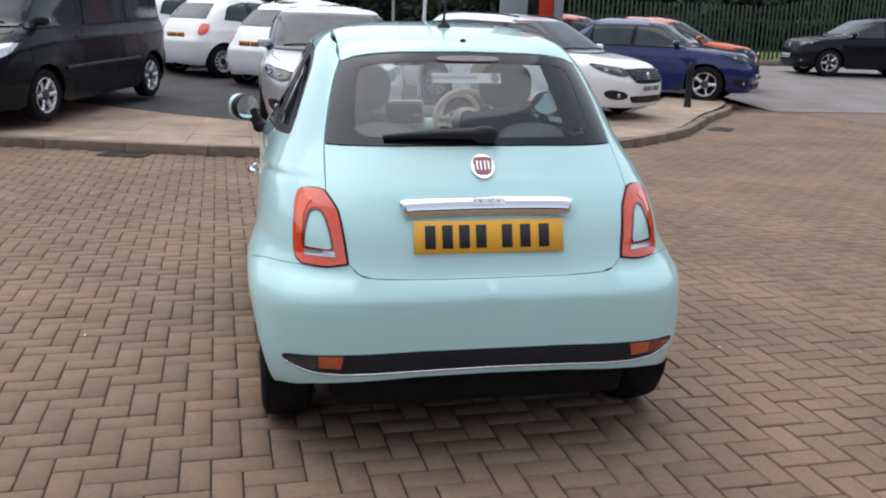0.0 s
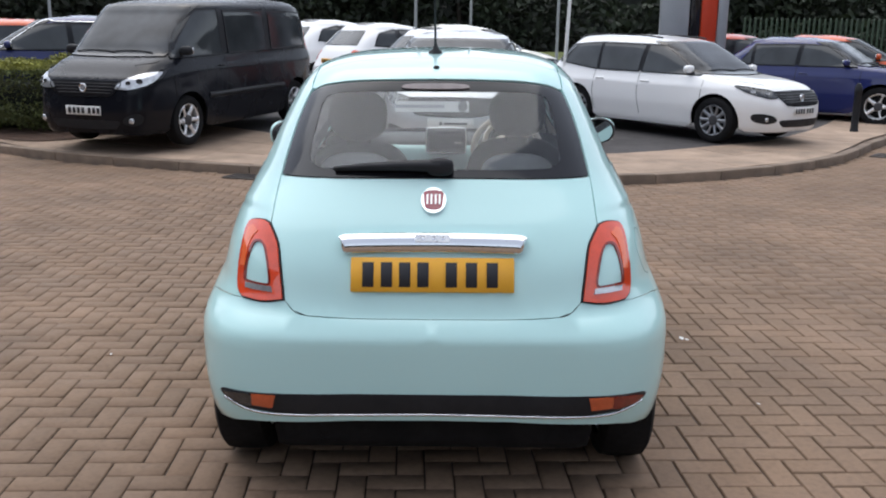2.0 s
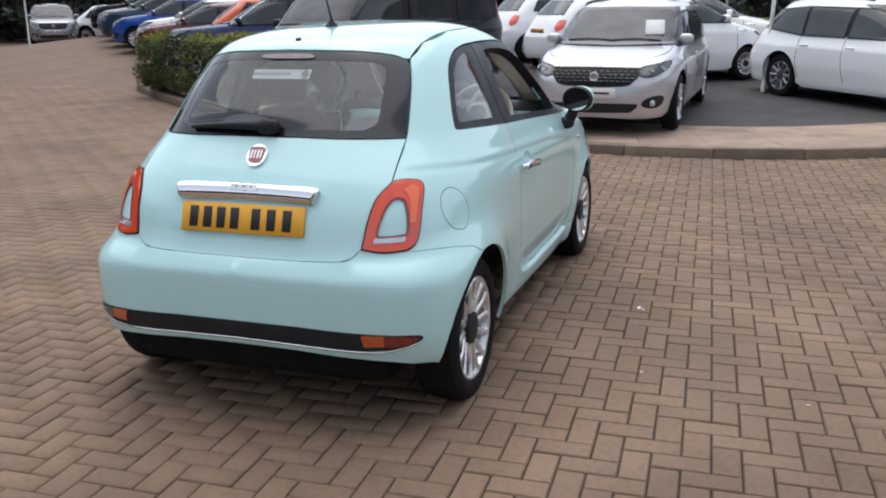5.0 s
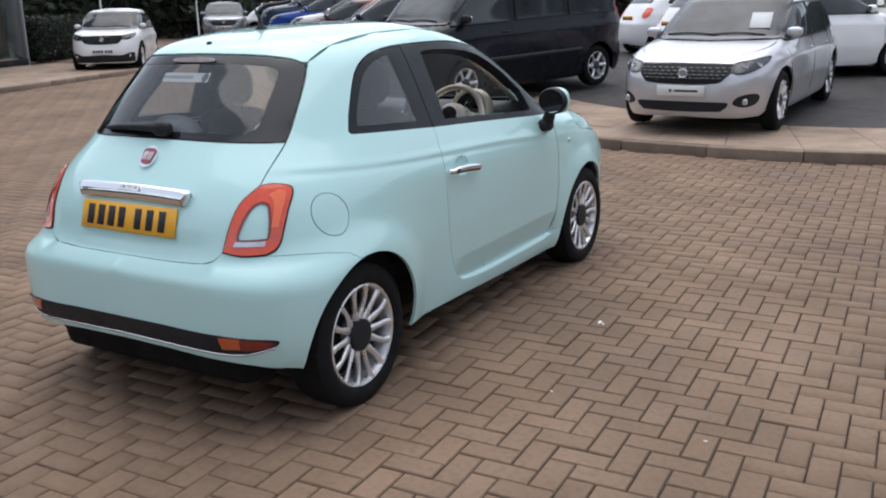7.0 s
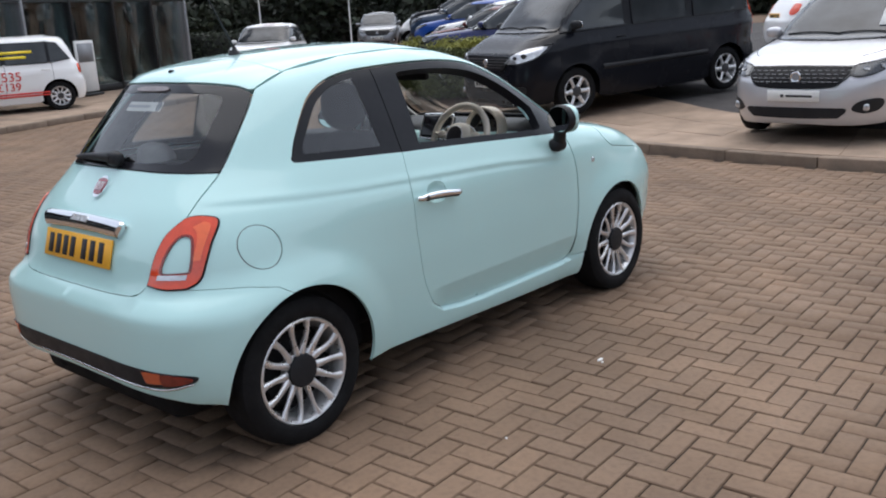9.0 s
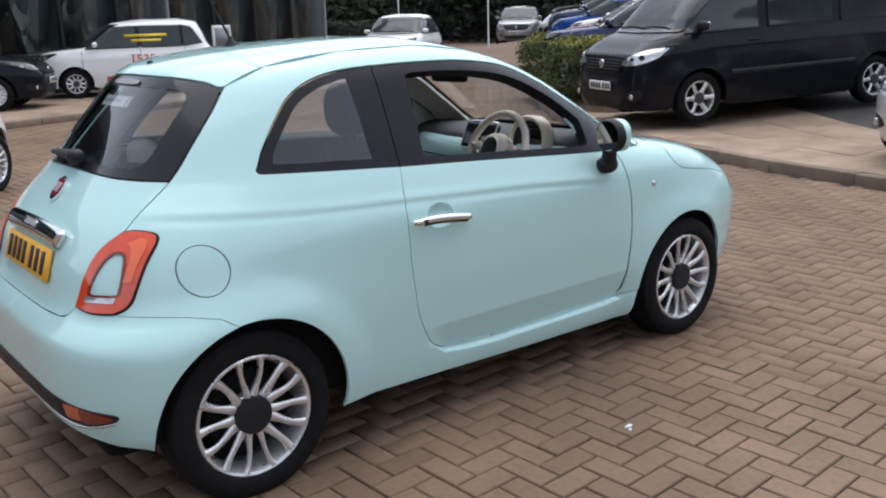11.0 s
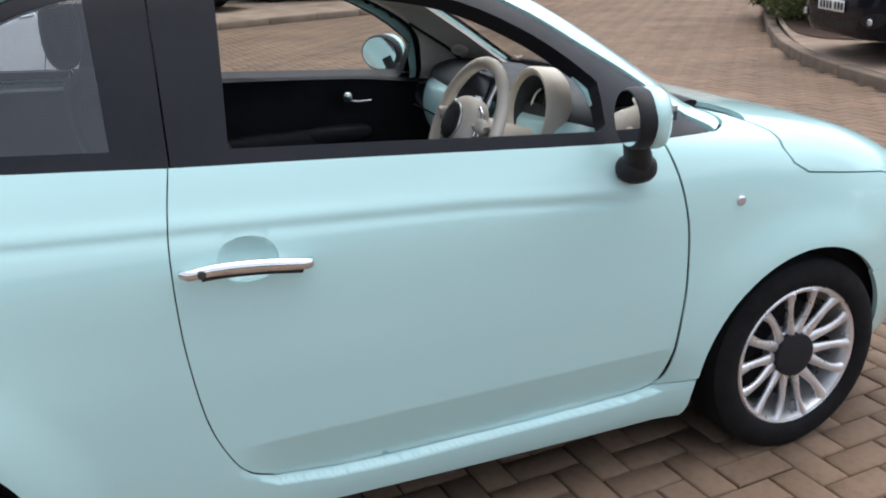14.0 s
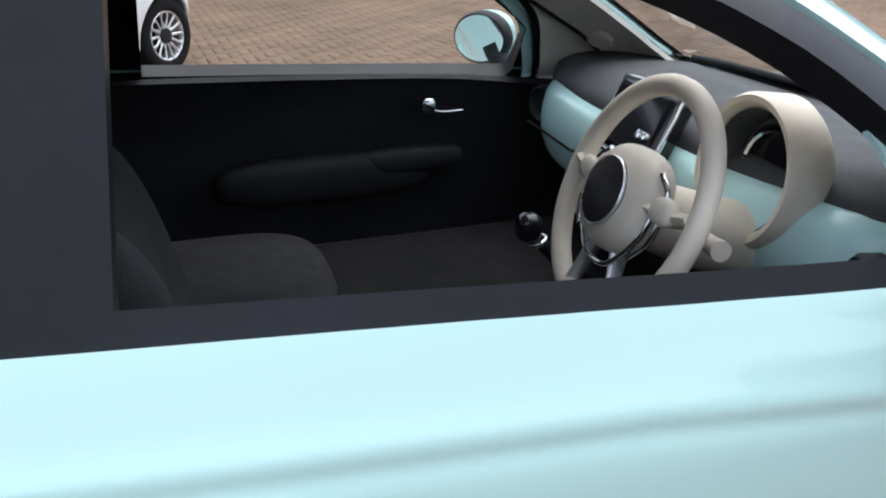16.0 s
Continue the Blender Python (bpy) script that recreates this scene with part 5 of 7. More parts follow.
    hood.matrix_basis = Matrix.Translation((0.335, 1.678, 0.985)) @ Matrix.Rotation(radians(-10), 4, "X")
    part("instrument_well", lathe([(0.004, 0.094), (0.056, 0.087), (0.056, 0.001)], 40, "y", closed=False), "dash_black", hood)
    part("dial", lathe([(0.050, 0.001), (0.050, 0.066), (0.044, 0.070), (0.042, 0.074), (0.054, 0.077)], 40, "y", closed=False), "gloss_black", hood, "dark dial")
    part("dial_ring", lathe([(0.042, 0.060), (0.038, 0.063), (0.042, 0.066), (0.048, 0.063)], 40, "y"), "chrome", hood)
    # steering wheel
    st = new("steering_wheel")
    st.parent, st.matrix_basis = CAR, Matrix.Translation((0.335, 1.488, 0.962)) @ Matrix.Rotation(radians(-24), 4, "X")
    st["label"] = "ivory steering wheel with a dark centre emblem"
    a = np.arange(56) * 2 * np.pi / 56
    part("rim", tube(np.c_[0.174 * np.cos(a), 0 * a, 0.174 * np.sin(a)], 0.0165, 14, closed=True), "ivory", st)
    part("pad", merge(moved(blob((0.084, 0.044, 0.080), p=2.5), Matrix.Translation((0, -0.004, -0.002)))), "ivory", st)
    part("emblem", lathe([(-0.050, 0.001), (-0.052, 0.043), (-0.048, 0.050), (-0.036, 0.051), (-0.036, 0.001)], 32, "y"), "emblem_dark", st, "dark round emblem")
    part("emblem_ring", lathe([(-0.049, 0.050), (-0.050, 0.0515), (-0.048, 0.053), (-0.045, 0.0515)], 36, "y"), "alloy", st)
    for ang in (0.12, np.pi - 0.12):
        c, s_ = math.cos(ang), math.sin(ang)
        part("spoke", tube([(0.06 * c, 0.0, 0.06 * s_), (0.11 * c, 0.004, 0.11 * s_ - 0.008), (0.165 * c, 0.002, 0.165 * s_)], (0.030, 0.024, 0.022), 10, flat=0.45), "ivory", st)
        part("spoke_trim", tube(spline([(0.075 * c, -0.016, 0.055), (0.105 * c, -0.014, 0.030), (0.108 * c, -0.012, -0.03), (0.080 * c, -0.014, -0.07)], 5), 0.005, 8), "chrome", st)
        part("switch_pod", blob((0.026, 0.014, 0.020), (0.112 * c, -0.014, 0.012), n=10), "ivory", st)
    part("spoke_loop", tube(spline([(-0.088, -0.010, 0.015), (-0.080, -0.014, -0.045), (-0.040, -0.012, -0.092), (0, -0.010, -0.102), (0.040, -0.012, -0.092), (0.080, -0.014, -0.045), (0.088, -0.010, 0.015)], 6), 0.0045, 8), "chrome", st)
    for u in (-0.03, 0.03):
        part("spoke", tube([(u, 0.0, -0.06), (u * 1.5, 0.003, -0.11), (u * 1.9, 0.002, -0.165)], (0.018, 0.013, 0.014), 10, flat=0.5), "alloy", st, "bright lower spoke")
    part("column", tube([(0.335, 1.50, 0.945), (0.335, 1.60, 0.90), (0.335, 1.75, 0.85)], (0.05, 0.058, 0.06), 14), "ivory", CAR, "ivory steering column shroud")
    for k in (1, -1):
        part("stalk", tube(spline([(0.335 + k * 0.04, 1.565, 0.925), (0.335 + k * 0.10, 1.555, 0.925), (0.335 + k * 0.155, 1.545, 0.93)], 4), np.linspace(0.010, 0.015, 9), 12), "ivory", CAR)
    g = part("gear_lever", merge(tube([(0.03, 1.58, 0.68), (0.03, 1.48, 0.78)], (0.02, 0.012), 10), blob((0.024, 0.024, 0.028), (0.03, 1.455, 0.815), n=12)), "gloss_black", CAR)
    part("gear_collar", tube(np.c_[0.03 + 0.020 * np.cos(a[::3]), 1.47 + 0.018 * np.sin(a[::3]), 0.788 + 0.006 * np.sin(a[::3])], 0.004, 6, closed=True), "chrome", g)
    # rear-view mirror, rear window sticker, wipers
    part("rear_view_mirror", soft_box((0.24, 0.035, 0.07), 0.016, 2, (0.04, 1.47, 1.295)), "black_plastic", CAR)
    stick = part("window_sticker", panel(H, lambda q: H.from_end(q, -1), join_lines([(-0.140, 1.281), (0.116, 1.281), (0.116, 1.315), (-0.140, 1.315)]), [], 0.05, lift=-0.007, thick=0.0), "sticker_white", CAR, "white dealer strip with unreadable bars")
    part("sticker_bar", panel(H, lambda q: H.from_end(q, -1), join_lines([(-0.14, 1.293), (0.03, 1.293), (0.03, 1.304), (-0.14, 1.304)]), [], 0.05, lift=-0.006, thick=0.0), "print_grey", stick)
    part("sticker_dot", panel(H, lambda q: H.from_end(q, -1), circle(0.094, 1.298, 0.017, 20), [], 0.05, lift=-0.006, thick=0.0), "lamp_smoke", stick)
    for x0, x1 in ((-0.45, 0.05), (0.02, 0.42)):
        q = H.from_end([(u, 1.005 + 0.01 * i / 8) for i, u in enumerate(np.linspace(x0, x1, 9))], 1) + np.array((0, 0.004, 0.0))
        part("windscreen_wiper", tube(q, 0.009, 6), "black_plastic", CAR)
    cowl = H.from_end([(u, 0.988) for u in np.linspace(-0.47, 0.47, 21)], 1) + np.array((0, 0.02, -0.005))
    part("cowl_grille", tube(cowl, 0.022, 8, flat=0.45), "black_plastic", CAR)


cabin()
CAR.matrix_world = Matrix.Translation((0.75, 0, 0)) @ Matrix.Rotation(radians(-0.6), 4, "Y") @ Matrix.Translation((-0.75, 0, 0))


# ---------- parked cars: same way of building, coarser ----------
class CarForm:
    """Measures of a car; y runs forward from the rear axle, z up from the ground."""

    def __init__(self, half, height, base, rear_end, nose, belt, cowl, screen_top, tail_top, tail_belt, bonnet_z, bonnet_y, wheel, square=4.6, tumble=0.78, tail_round=0.0, middle=None):
        self.half, self.height, self.base, self.wheel, self.belt = half, height, base, wheel, belt
        self.rear_end, self.nose, self.cowl, self.screen_top, self.tail_top = rear_end, nose, cowl, screen_top, tail_top
        h, top, m = half, height, middle or (screen_top + tail_top) / 2 - 0.1
        self.mid, self.bonnet_z = m, bonnet_z
        self.hull = Hull(
            width=[(0.15, 0.90 * h), (0.25, 0.955 * h), (0.33, 0.970 * h), (0.55, h), (belt - 0.18, 0.995 * h), (belt - 0.08, 0.955 * h), (belt, 0.925 * h), ((belt + top) / 2, (0.925 + tumble) / 2 * h), (top - 0.14, tumble * h),
                   (top - 0.07, tumble * 0.90 * h), (top - 0.03, tumble * 0.70 * h), (top - 0.008, tumble * 0.4 * h), (top, 0.03)],
            rear=[(0.15, rear_end + 0.10), (0.30, rear_end + 0.02), (0.45, rear_end), (0.62, rear_end + 0.005), (0.70, rear_end + 0.05), (belt - 0.05, tail_belt - 0.04), (belt, tail_belt), (top - 0.14, tail_top), (top - 0.07, tail_top + 0.07),
                  (top - 0.03, tail_top + 0.3), (top - 0.008, m - 0.45), (top, m - 0.02)],
            front=[(0.15, nose - 0.10), (0.28, nose - 0.02), (0.45, nose), (0.60, nose - 0.015), (bonnet_z - 0.06, bonnet_y + 0.1), (bonnet_z, bonnet_y), (bonnet_z + 0.62 * (belt + 0.03 - bonnet_z), bonnet_y + 0.5 * (cowl - bonnet_y)), (belt + 0.03, cowl), *[(belt + 0.03 + u * (top - 0.125 - belt), cowl + u * (screen_top + 0.02 - cowl) + 0.05 * u * (1 - u)) for u in (0.25, 0.5, 0.75, 1.0)],
                   (top - 0.055, screen_top - 0.15), (top - 0.028, screen_top - 0.38), (top - 0.008, m + 0.45), (top, m + 0.02)],
            middle=m, square_rear=[(0.15, square), (belt, square), (top - 0.05, 3.6), (top, 2.4)], square_front=[(0.15, square), (bonnet_z, square + 0.6), (belt, square + 1), (top - 0.1, square), (top, 2.4)],
            top=top, flares=[(0.0, wheel + 0.14, 0.46, 0.30, 0.018), (base, wheel + 0.14, 0.46, 0.30, 0.018)])


VAN = CarForm(0.905, 1.84, 2.755, -0.745, 3.64, 1.10, 3.02, 2.30, -0.66, -0.72, 0.93, 3.46, 0.315, square=7.0, tumble=0.86)
ESTATE = CarForm(0.895, 1.50, 2.638, -1.03, 3.53, 0.94, 2.42, 1.62, -0.42, -0.84, 0.84, 3.25, 0.325)
HATCH = CarForm(0.895, 1.49, 2.638, -0.82, 3.53, 0.95, 2.42, 1.62, 0.0, -0.62, 0.84, 3.25, 0.325)
CROSSOVER = CarForm(0.885, 1.56, 2.53, -0.73, 3.38, 1.02, 2.20, 1.50, -0.05, -0.60, 0.95, 3.12, 0.345)
SUPERMINI = CarForm(0.85, 1.47, 2.50, -0.65, 3.32, 0.95, 2.25, 1.50, 0.0, -0.50, 0.86, 3.05, 0.305)
PANDA = CarForm(0.82, 1.55, 2.30, -0.58, 3.02, 0.98, 2.15, 1.55, -0.28, -0.46, 0.92, 2.85, 0.295, square=5.5)
TINY = CarForm(0.80, 1.488, 2.30, -0.545, 3.02, 1.00, 2.05, 1.40, 0.05, -0.30, 0.86, 2.72, 0.290, square=4.4, tumble=0.70)
SALOON = CarForm(0.91, 1.48, 2.80, -0.95, 3.65, 0.95, 2.55, 1.70, 0.0, -0.55, 0.84, 3.35, 0.335)


def side_glass(F, doors):
    """Outlines of the side windows of a form, seen from the side."""
    b, t = F.belt + 0.015, F.height - 0.15
    line = lambda y: np.interp(y, [F.tail_top - 0.2, F.mid, F.screen_top], [t - 0.05, t, t - 0.02])
    front_low, front_high = F.cowl - 0.12, F.screen_top - 0.03
    back_low, back_high = {"van": (F.cowl - 1.0, F.cowl - 1.05), "estate": (F.tail_top - 0.25, F.tail_top + 0.12)}.get(doors, (F.tail_top + 0.02, F.tail_top + 0.22))
    split = front_low - (1.05 if doors != "three" else 1.25)
    out = [join_lines([(split + 0.04, b), (front_low, b - 0.01)], spline([(front_low, b - 0.01), ((front_low + front_high) / 2 + 0.06, (b + t) / 2 + 0.03), (front_high, line(front_high) - 0.005)], 4), [(split + 0.08, line(split))])]
    if doors == "van":
        out.append(join_lines([(0.75, b + 0.02), (split - 0.12, b + 0.01), (split - 0.09, line(split) - 0.03), (0.78, line(0.8) - 0.04)]))
        out.append(join_lines([(-0.42, b + 0.03), (0.60, b + 0.02), (0.63, line(0.6) - 0.04), (-0.38, line(0.0) - 0.05)]))
    else:
        if doors == "three":
            out.append(join_lines([(split - 0.04, b)], spline([(back_low + 0.04, b + 0.04), ((back_low + back_high) / 2 + 0.06, (b + t) / 2 + 0.06), (back_high + 0.12, line(back_high) - 0.03), (split - 0.04, line(split))], 4)))
        else:
            s2 = split - 0.85
            out.append(join_lines([(s2 + 0.03, b), (split - 0.04, b), (split - 0.0, line(split)), (s2 + 0.03, line(s2))]))
            if s2 - 0.12 > back_low:
                out.append(join_lines([(back_low + (0.16 if doors == "estate" else 0), b + (0.09 if doors == "estate" else 0.05)), (s2 - 0.03, b), (s2 - 0.03, line(s2)), (back_high, line(back_high) - 0.02)]))
    return out


CAR_MESHES = {}


def parked_car(name, F, colour, rear_axle, heading, label, doors="five", group="", spokes=10, lamps="lamp_smoke", rim_mat="alloy", plate="plate_white", glass="far_glass", pitch=0.0, rear_plate="plate_yellow", grille=True, strip=False, z=None, roof_bars=False, chrome_line=False, black_low=False):
    """A parked car with its rear axle's middle at rear_axle; heading in degrees from +x."""
    x, y = rear_axle
    base_z = island_z(x, y) if z is None else z
    car = thing(name, Matrix.Translation((x, y, base_z)) @ Matrix.Rotation(radians(heading - 90), 4, "Z") @ Matrix.Rotation(radians(pitch), 4, "X"), label, "van" if doors == "van" else "car", group)
    Hh, h, w = F.hull, F.half, F.wheel
    key = (id(F), doors)
    made = CAR_MESHES.setdefault(key, {})
    arch_r = w + 0.055

    def get(what, make):
        if what not in made:
            made[what] = make()
        me = made[what].copy()
        me.materials.clear()
        return me

    def skin():
        lo, hi = -np.pi / 2, np.pi / 2
        to = lambda q: Hh.to_round(Hh.from_side(q))
        low = join_lines([(lo, 0.24)], to([(-arch_r - 0.06, 0.21)]), to(arc(0, w, arch_r, 192, -12, 18)), to([(arch_r + 0.1, 0.19), (F.base - arch_r - 0.1, 0.19)]), to(arc(F.base, w, arch_r, 192, -12, 18)), to([(F.base + arch_r + 0.06, 0.20)]), [(hi, 0.22)],
                         [(hi, F.height - 0.004), (lo, F.height - 0.004)])
        levels = np.r_[np.arange(0.26, F.bonnet_z - 0.08, 0.07), np.arange(F.bonnet_z - 0.08, F.belt + 0.06, 0.016), np.arange(F.belt + 0.08, F.height - 0.16, 0.07), np.arange(F.height - 0.15, F.height - 0.03, 0.02), np.arange(F.height - 0.03, F.height, 0.005)]
        return panel(Hh, Hh.from_round, low, [], 0.045, thick=0.02, mirror="join", levels=levels)

    part("body", get("body", skin), colour, car)
    panes = side_glass(F, doors)
    for i in range(len(panes) - 1):
        y_split = (panes[i][:, 0].min() + panes[i + 1][:, 0].max()) / 2
        strip_ = join_lines([(y_split - 0.05, F.belt + 0.02), (y_split + 0.05, F.belt + 0.02), (y_split + 0.07, F.height - 0.14), (y_split - 0.03, F.height - 0.14)])
        for mirror in ("", "only"):
            part("pillar_cover", get(("pillar", i, mirror), lambda: panel(Hh, Hh.from_side, strip_, [], 0.06, lift=0.010, thick=0.014, mirror=mirror)), "black_trim", car)
    for i, g in enumerate(panes):
        for mirror in ("", "only"):
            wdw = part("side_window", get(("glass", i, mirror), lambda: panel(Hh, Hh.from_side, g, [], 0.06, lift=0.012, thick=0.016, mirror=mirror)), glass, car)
            part("window_seal", get(("seal", i, mirror), lambda: panel(Hh, Hh.from_side, shrink(g, -0.02), [shrink(g, 0.003)], 0.06, lift=0.014, thick=0.018, mirror=mirror)), "black_trim", wdw)
    if chrome_line:
        for k in (1, -1):
            top = [(y_, z_) for y_, z_ in zip(np.linspace(F.tail_top + 0.1, F.screen_top - 0.05, 9), np.full(9, F.height - 0.115))] + [(F.cowl - 0.13, F.belt + 0.01)]
            q = Hh.from_side(spline(top, 4)) + np.array((0.012, 0, 0))
            part("window_moulding", tube(q * (k, 1, 1), 0.012, 6), "chrome", car)
    b, t = F.belt, F.height
    xs = lambda zz, k: float(Hh.width(zz)) * k
    ws = join_lines([(-xs(b, 0.82), b + 0.045), (0, b + 0.035), (xs(b, 0.82), b + 0.045)], spline([(xs(b + 0.1, 0.855), b + 0.1), (xs(t - 0.16, 0.86), t - 0.135)], 3), [(0, t - 0.125), (-xs(t - 0.16, 0.86), t - 0.135)], [(-xs(b + 0.1, 0.855), b + 0.1)])
    screen = part("windscreen", get("screen_edge", lambda: panel(Hh, lambda q: Hh.from_end(q, 1), shrink(ws, -0.03), [shrink(ws, 0.002)], 0.06, lift=0.013, thick=0.017)), "gloss_black", car)
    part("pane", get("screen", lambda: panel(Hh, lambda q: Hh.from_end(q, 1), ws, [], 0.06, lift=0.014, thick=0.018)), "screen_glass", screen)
    if doors != "van":
        rw = join_lines([(-xs(b, 0.72), b + 0.05), (xs(b, 0.72), b + 0.05), (xs(t - 0.2, 0.72), t - 0.17), (-xs(t - 0.2, 0.72), t - 0.17)])
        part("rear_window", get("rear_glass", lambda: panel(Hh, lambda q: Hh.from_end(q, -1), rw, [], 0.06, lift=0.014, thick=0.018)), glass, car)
    # shut lines
    split = F.cowl - 0.12 - (1.05 if doors != "three" else 1.25)
    door_lines = [F.cowl - 0.02, split] + ([split - 0.9] if doors in ("five", "estate") else [])
    for i, yy in enumerate(door_lines):
        top_z = b - 0.01
        lo_y = yy + (0.06 if i else 0)
        line = join_lines([(lo_y, 0.32), (yy, 0.6), (yy, top_z), (yy + 0.008, top_z), (yy + 0.008, 0.6), (lo_y + 0.008, 0.32)])
        for mirror in ("", "only"):
            part("door_gap", get(("gap", i, mirror), lambda: panel(Hh, Hh.from_side, line, [], 0.09, lift=0.0015, thick=0.002, mirror=mirror)), "underbody", car)
            if i or doors in ("three", "van"):
                hy = yy + 0.14
                p = Hh.from_side([(hy, b - 0.13)])[0]
                hd = part("door_handle", soft_box((0.02, 0.17, 0.026), 0.008, 1), colour if doors != "three" else "chrome", car)
                hd.location = ((p[0] + 0.008) * (1 if not mirror else -1), hy, b - 0.13)
    # lamps, grille, bumpers
    zf = F.bonnet_z - 0.09
    nosey = lambda q: Hh.from_end(q, 1)
    head = spline([(0.565 * h, zf - 0.055), (0.57 * h, zf + 0.018), (0.72 * h, zf + 0.046), (0.83 * h, zf + 0.070), (0.862 * h, zf + 0.064), (0.852 * h, zf + 0.012), (0.78 * h, zf - 0.045), (0.68 * h, zf - 0.072)], 4, closed=True)
    tail = spline([(0.66 * h, b - 0.20), (0.65 * h, b - 0.06), (0.74 * h, b - 0.045), (0.81 * h, b - 0.07), (0.84 * h, b - 0.19), (0.76 * h, b - 0.25)], 4, closed=True)
    if doors == "van":
        tail = join_lines([(0.76 * h, 0.75), (0.84 * h, 0.75), (0.78 * h, 1.35), (0.71 * h, 1.35)])
        head = spline([(0.50 * h, zf - 0.085), (0.53 * h, zf - 0.02), (0.72 * h, zf + 0.075), (0.88 * h, zf + 0.115), (0.925 * h, zf + 0.09), (0.90 * h, zf - 0.02), (0.74 * h, zf - 0.085)], 4, closed=True)
    for mirror in ("", "only"):
        k = 1 if not mirror else -1
        hl = part("headlamp", get(("head", mirror), lambda: panel(Hh, nosey, head, [], 0.03, lift=0.008, thick=0.012, mirror=mirror)), lamps, car)
        part("lamp_edge", get(("head_edge", mirror), lambda: panel(Hh, nosey, shrink(head, -0.007), [shrink(head, 0.006)], 0.03, lift=0.010, thick=0.014, mirror=mirror)), "gloss_black", hl)
        for f_, r_ in ((0.68, 0.030), (0.80, 0.038)):
            lp = nosey([(f_ * h, zf - 0.012 + 0.16 * (f_ - 0.68))])
            ln = Hh.normal(lp)[0]
            eye_ = part("reflector", get(("reflector", r_), lambda: kept("reflector", lathe([(0.004, 0.001), (0.0, r_ * 0.55), (0.006, r_ * 0.8), (0.008, r_), (0.0, r_ * 1.05), (-0.004, 0.001)], 20, "y"))), "grey_paint" if lamps == "lamp_smoke" else "gloss_black", hl)
            eye_.matrix_basis = Matrix.Translation((lp[0] + ln * 0.009) * (k, 1, 1)) @ Vector((k * ln[0], ln[1], ln[2])).to_track_quat("Y", "Z").to_matrix().to_4x4() @ Matrix.Diagonal((1, 1, 0.8, 1))
        bonnet_edge = Hh.from_top([(f_ * h, y_) for f_, y_ in zip((0.80, 0.80, 0.77, 0.70, 0.58), np.linspace(F.cowl + 0.05, F.nose - 0.34, 5))], 0.5)
        part("bonnet_gap", tube(spline(bonnet_edge, 3) * (k, 1, 1), 0.0035, 6), "underbody", car)
        part("tail_lamp", get(("tail", mirror), lambda: panel(Hh, lambda q: Hh.from_end(q, -1), tail, [], 0.06, lift=0.008, thick=0.012, mirror=mirror)), "lamp_red", car)
        fog = spline([(0.60 * h, 0.37), (0.66 * h, 0.44), (0.79 * h, 0.465), (0.835 * h, 0.43), (0.80 * h, 0.35), (0.70 * h, 0.325)], 4, closed=True)
        fg = part("fog_recess", get(("fog", mirror), lambda: panel(Hh, nosey, fog, [], 0.06, lift=0.005, thick=0.008, mirror=mirror)), "black_plastic", car)
        fp = nosey([(0.72 * h, 0.385)])[0]
        fl = part("fog_lamp", blob((0.035, 0.02, 0.035), n=8), "lamp_clear", fg)
        fl.location = (k * fp[0], fp[1] + 0.01, fp[2])
    if grille:
        gr = join_lines(spline([(-0.575 * h, zf + 0.012), (0, zf + 0.018), (0.575 * h, zf + 0.012)], 4), spline([(0.575 * h, zf - 0.04), (0.50 * h, zf - 0.11), (0.40 * h, zf - 0.165), (0, zf - 0.180), (-0.40 * h, zf - 0.165), (-0.50 * h, zf - 0.11), (-0.575 * h, zf - 0.04)], 4))
        gp = part("grille", get("grille", lambda: panel(Hh, nosey, gr, [], 0.06, lift=0.006, thick=0.01)), "grille_black", car)
        if F in (HATCH, ESTATE):
            for r in range(4):
                zz, wide = zf - 0.014 - 0.034 * r, 0.54 * h - 0.026 * r
                n_ = 15 - r % 2
                for q in nosey([(u, zz) for u in np.linspace(-wide, wide, n_) * (1 - 0.03 * (r % 2))]):
                    st = part("grille_bar", get("grille_bar", lambda: kept("grille_bar", soft_box((0.042, 0.010, 0.006), 0.002, 1))), "grey_paint", gp)
                    st.location = q + np.array((0, 0.012, 0))
        else:
            for r in range(4):
                zz = zf - 0.020 - 0.036 * r
                wide = 0.52 * h - 0.030 * r
                q = Hh.from_end([(u, zz) for u in np.linspace(-wide, wide, 9)], 1) + np.array((0, 0.012, 0))
                part("grille_bar", tube(q, 0.006, 6), "dark_alloy", gp)
        part("grille_edge", get("grille_edge", lambda: panel(Hh, nosey, shrink(gr, -0.006), [shrink(gr, 0.006)], 0.06, lift=0.010, thick=0.012)), "gloss_black", gp)
        bp = nosey([(0, zf - 0.07)])[0]
        bd = part("badge", lathe([(0, 0.036), (0, 0.055), (0.010, 0.054), (0.014, 0.046), (0.010, 0.036)], 24, "y"), "chrome", car)
        part("badge_field", lathe([(0, 0.001), (0, 0.040), (0.008, 0.038), (0.010, 0.001)], 20, "y"), "print_grey", bd)
        bd.location = bp + np.array((0, 0.024, 0))
    low = join_lines(spline([(-0.47 * h, 0.285), (0, 0.275), (0.47 * h, 0.285)], 4), spline([(0.54 * h, 0.335), (0.55 * h, 0.375), (0.45 * h, 0.385), (0, 0.385), (-0.45 * h, 0.385), (-0.55 * h, 0.375), (-0.54 * h, 0.335)], 3))
    part("lower_grille", get("lower", lambda: panel(Hh, nosey, low, [], 0.08, lift=0.005, thick=0.008)), "black_plastic", car)
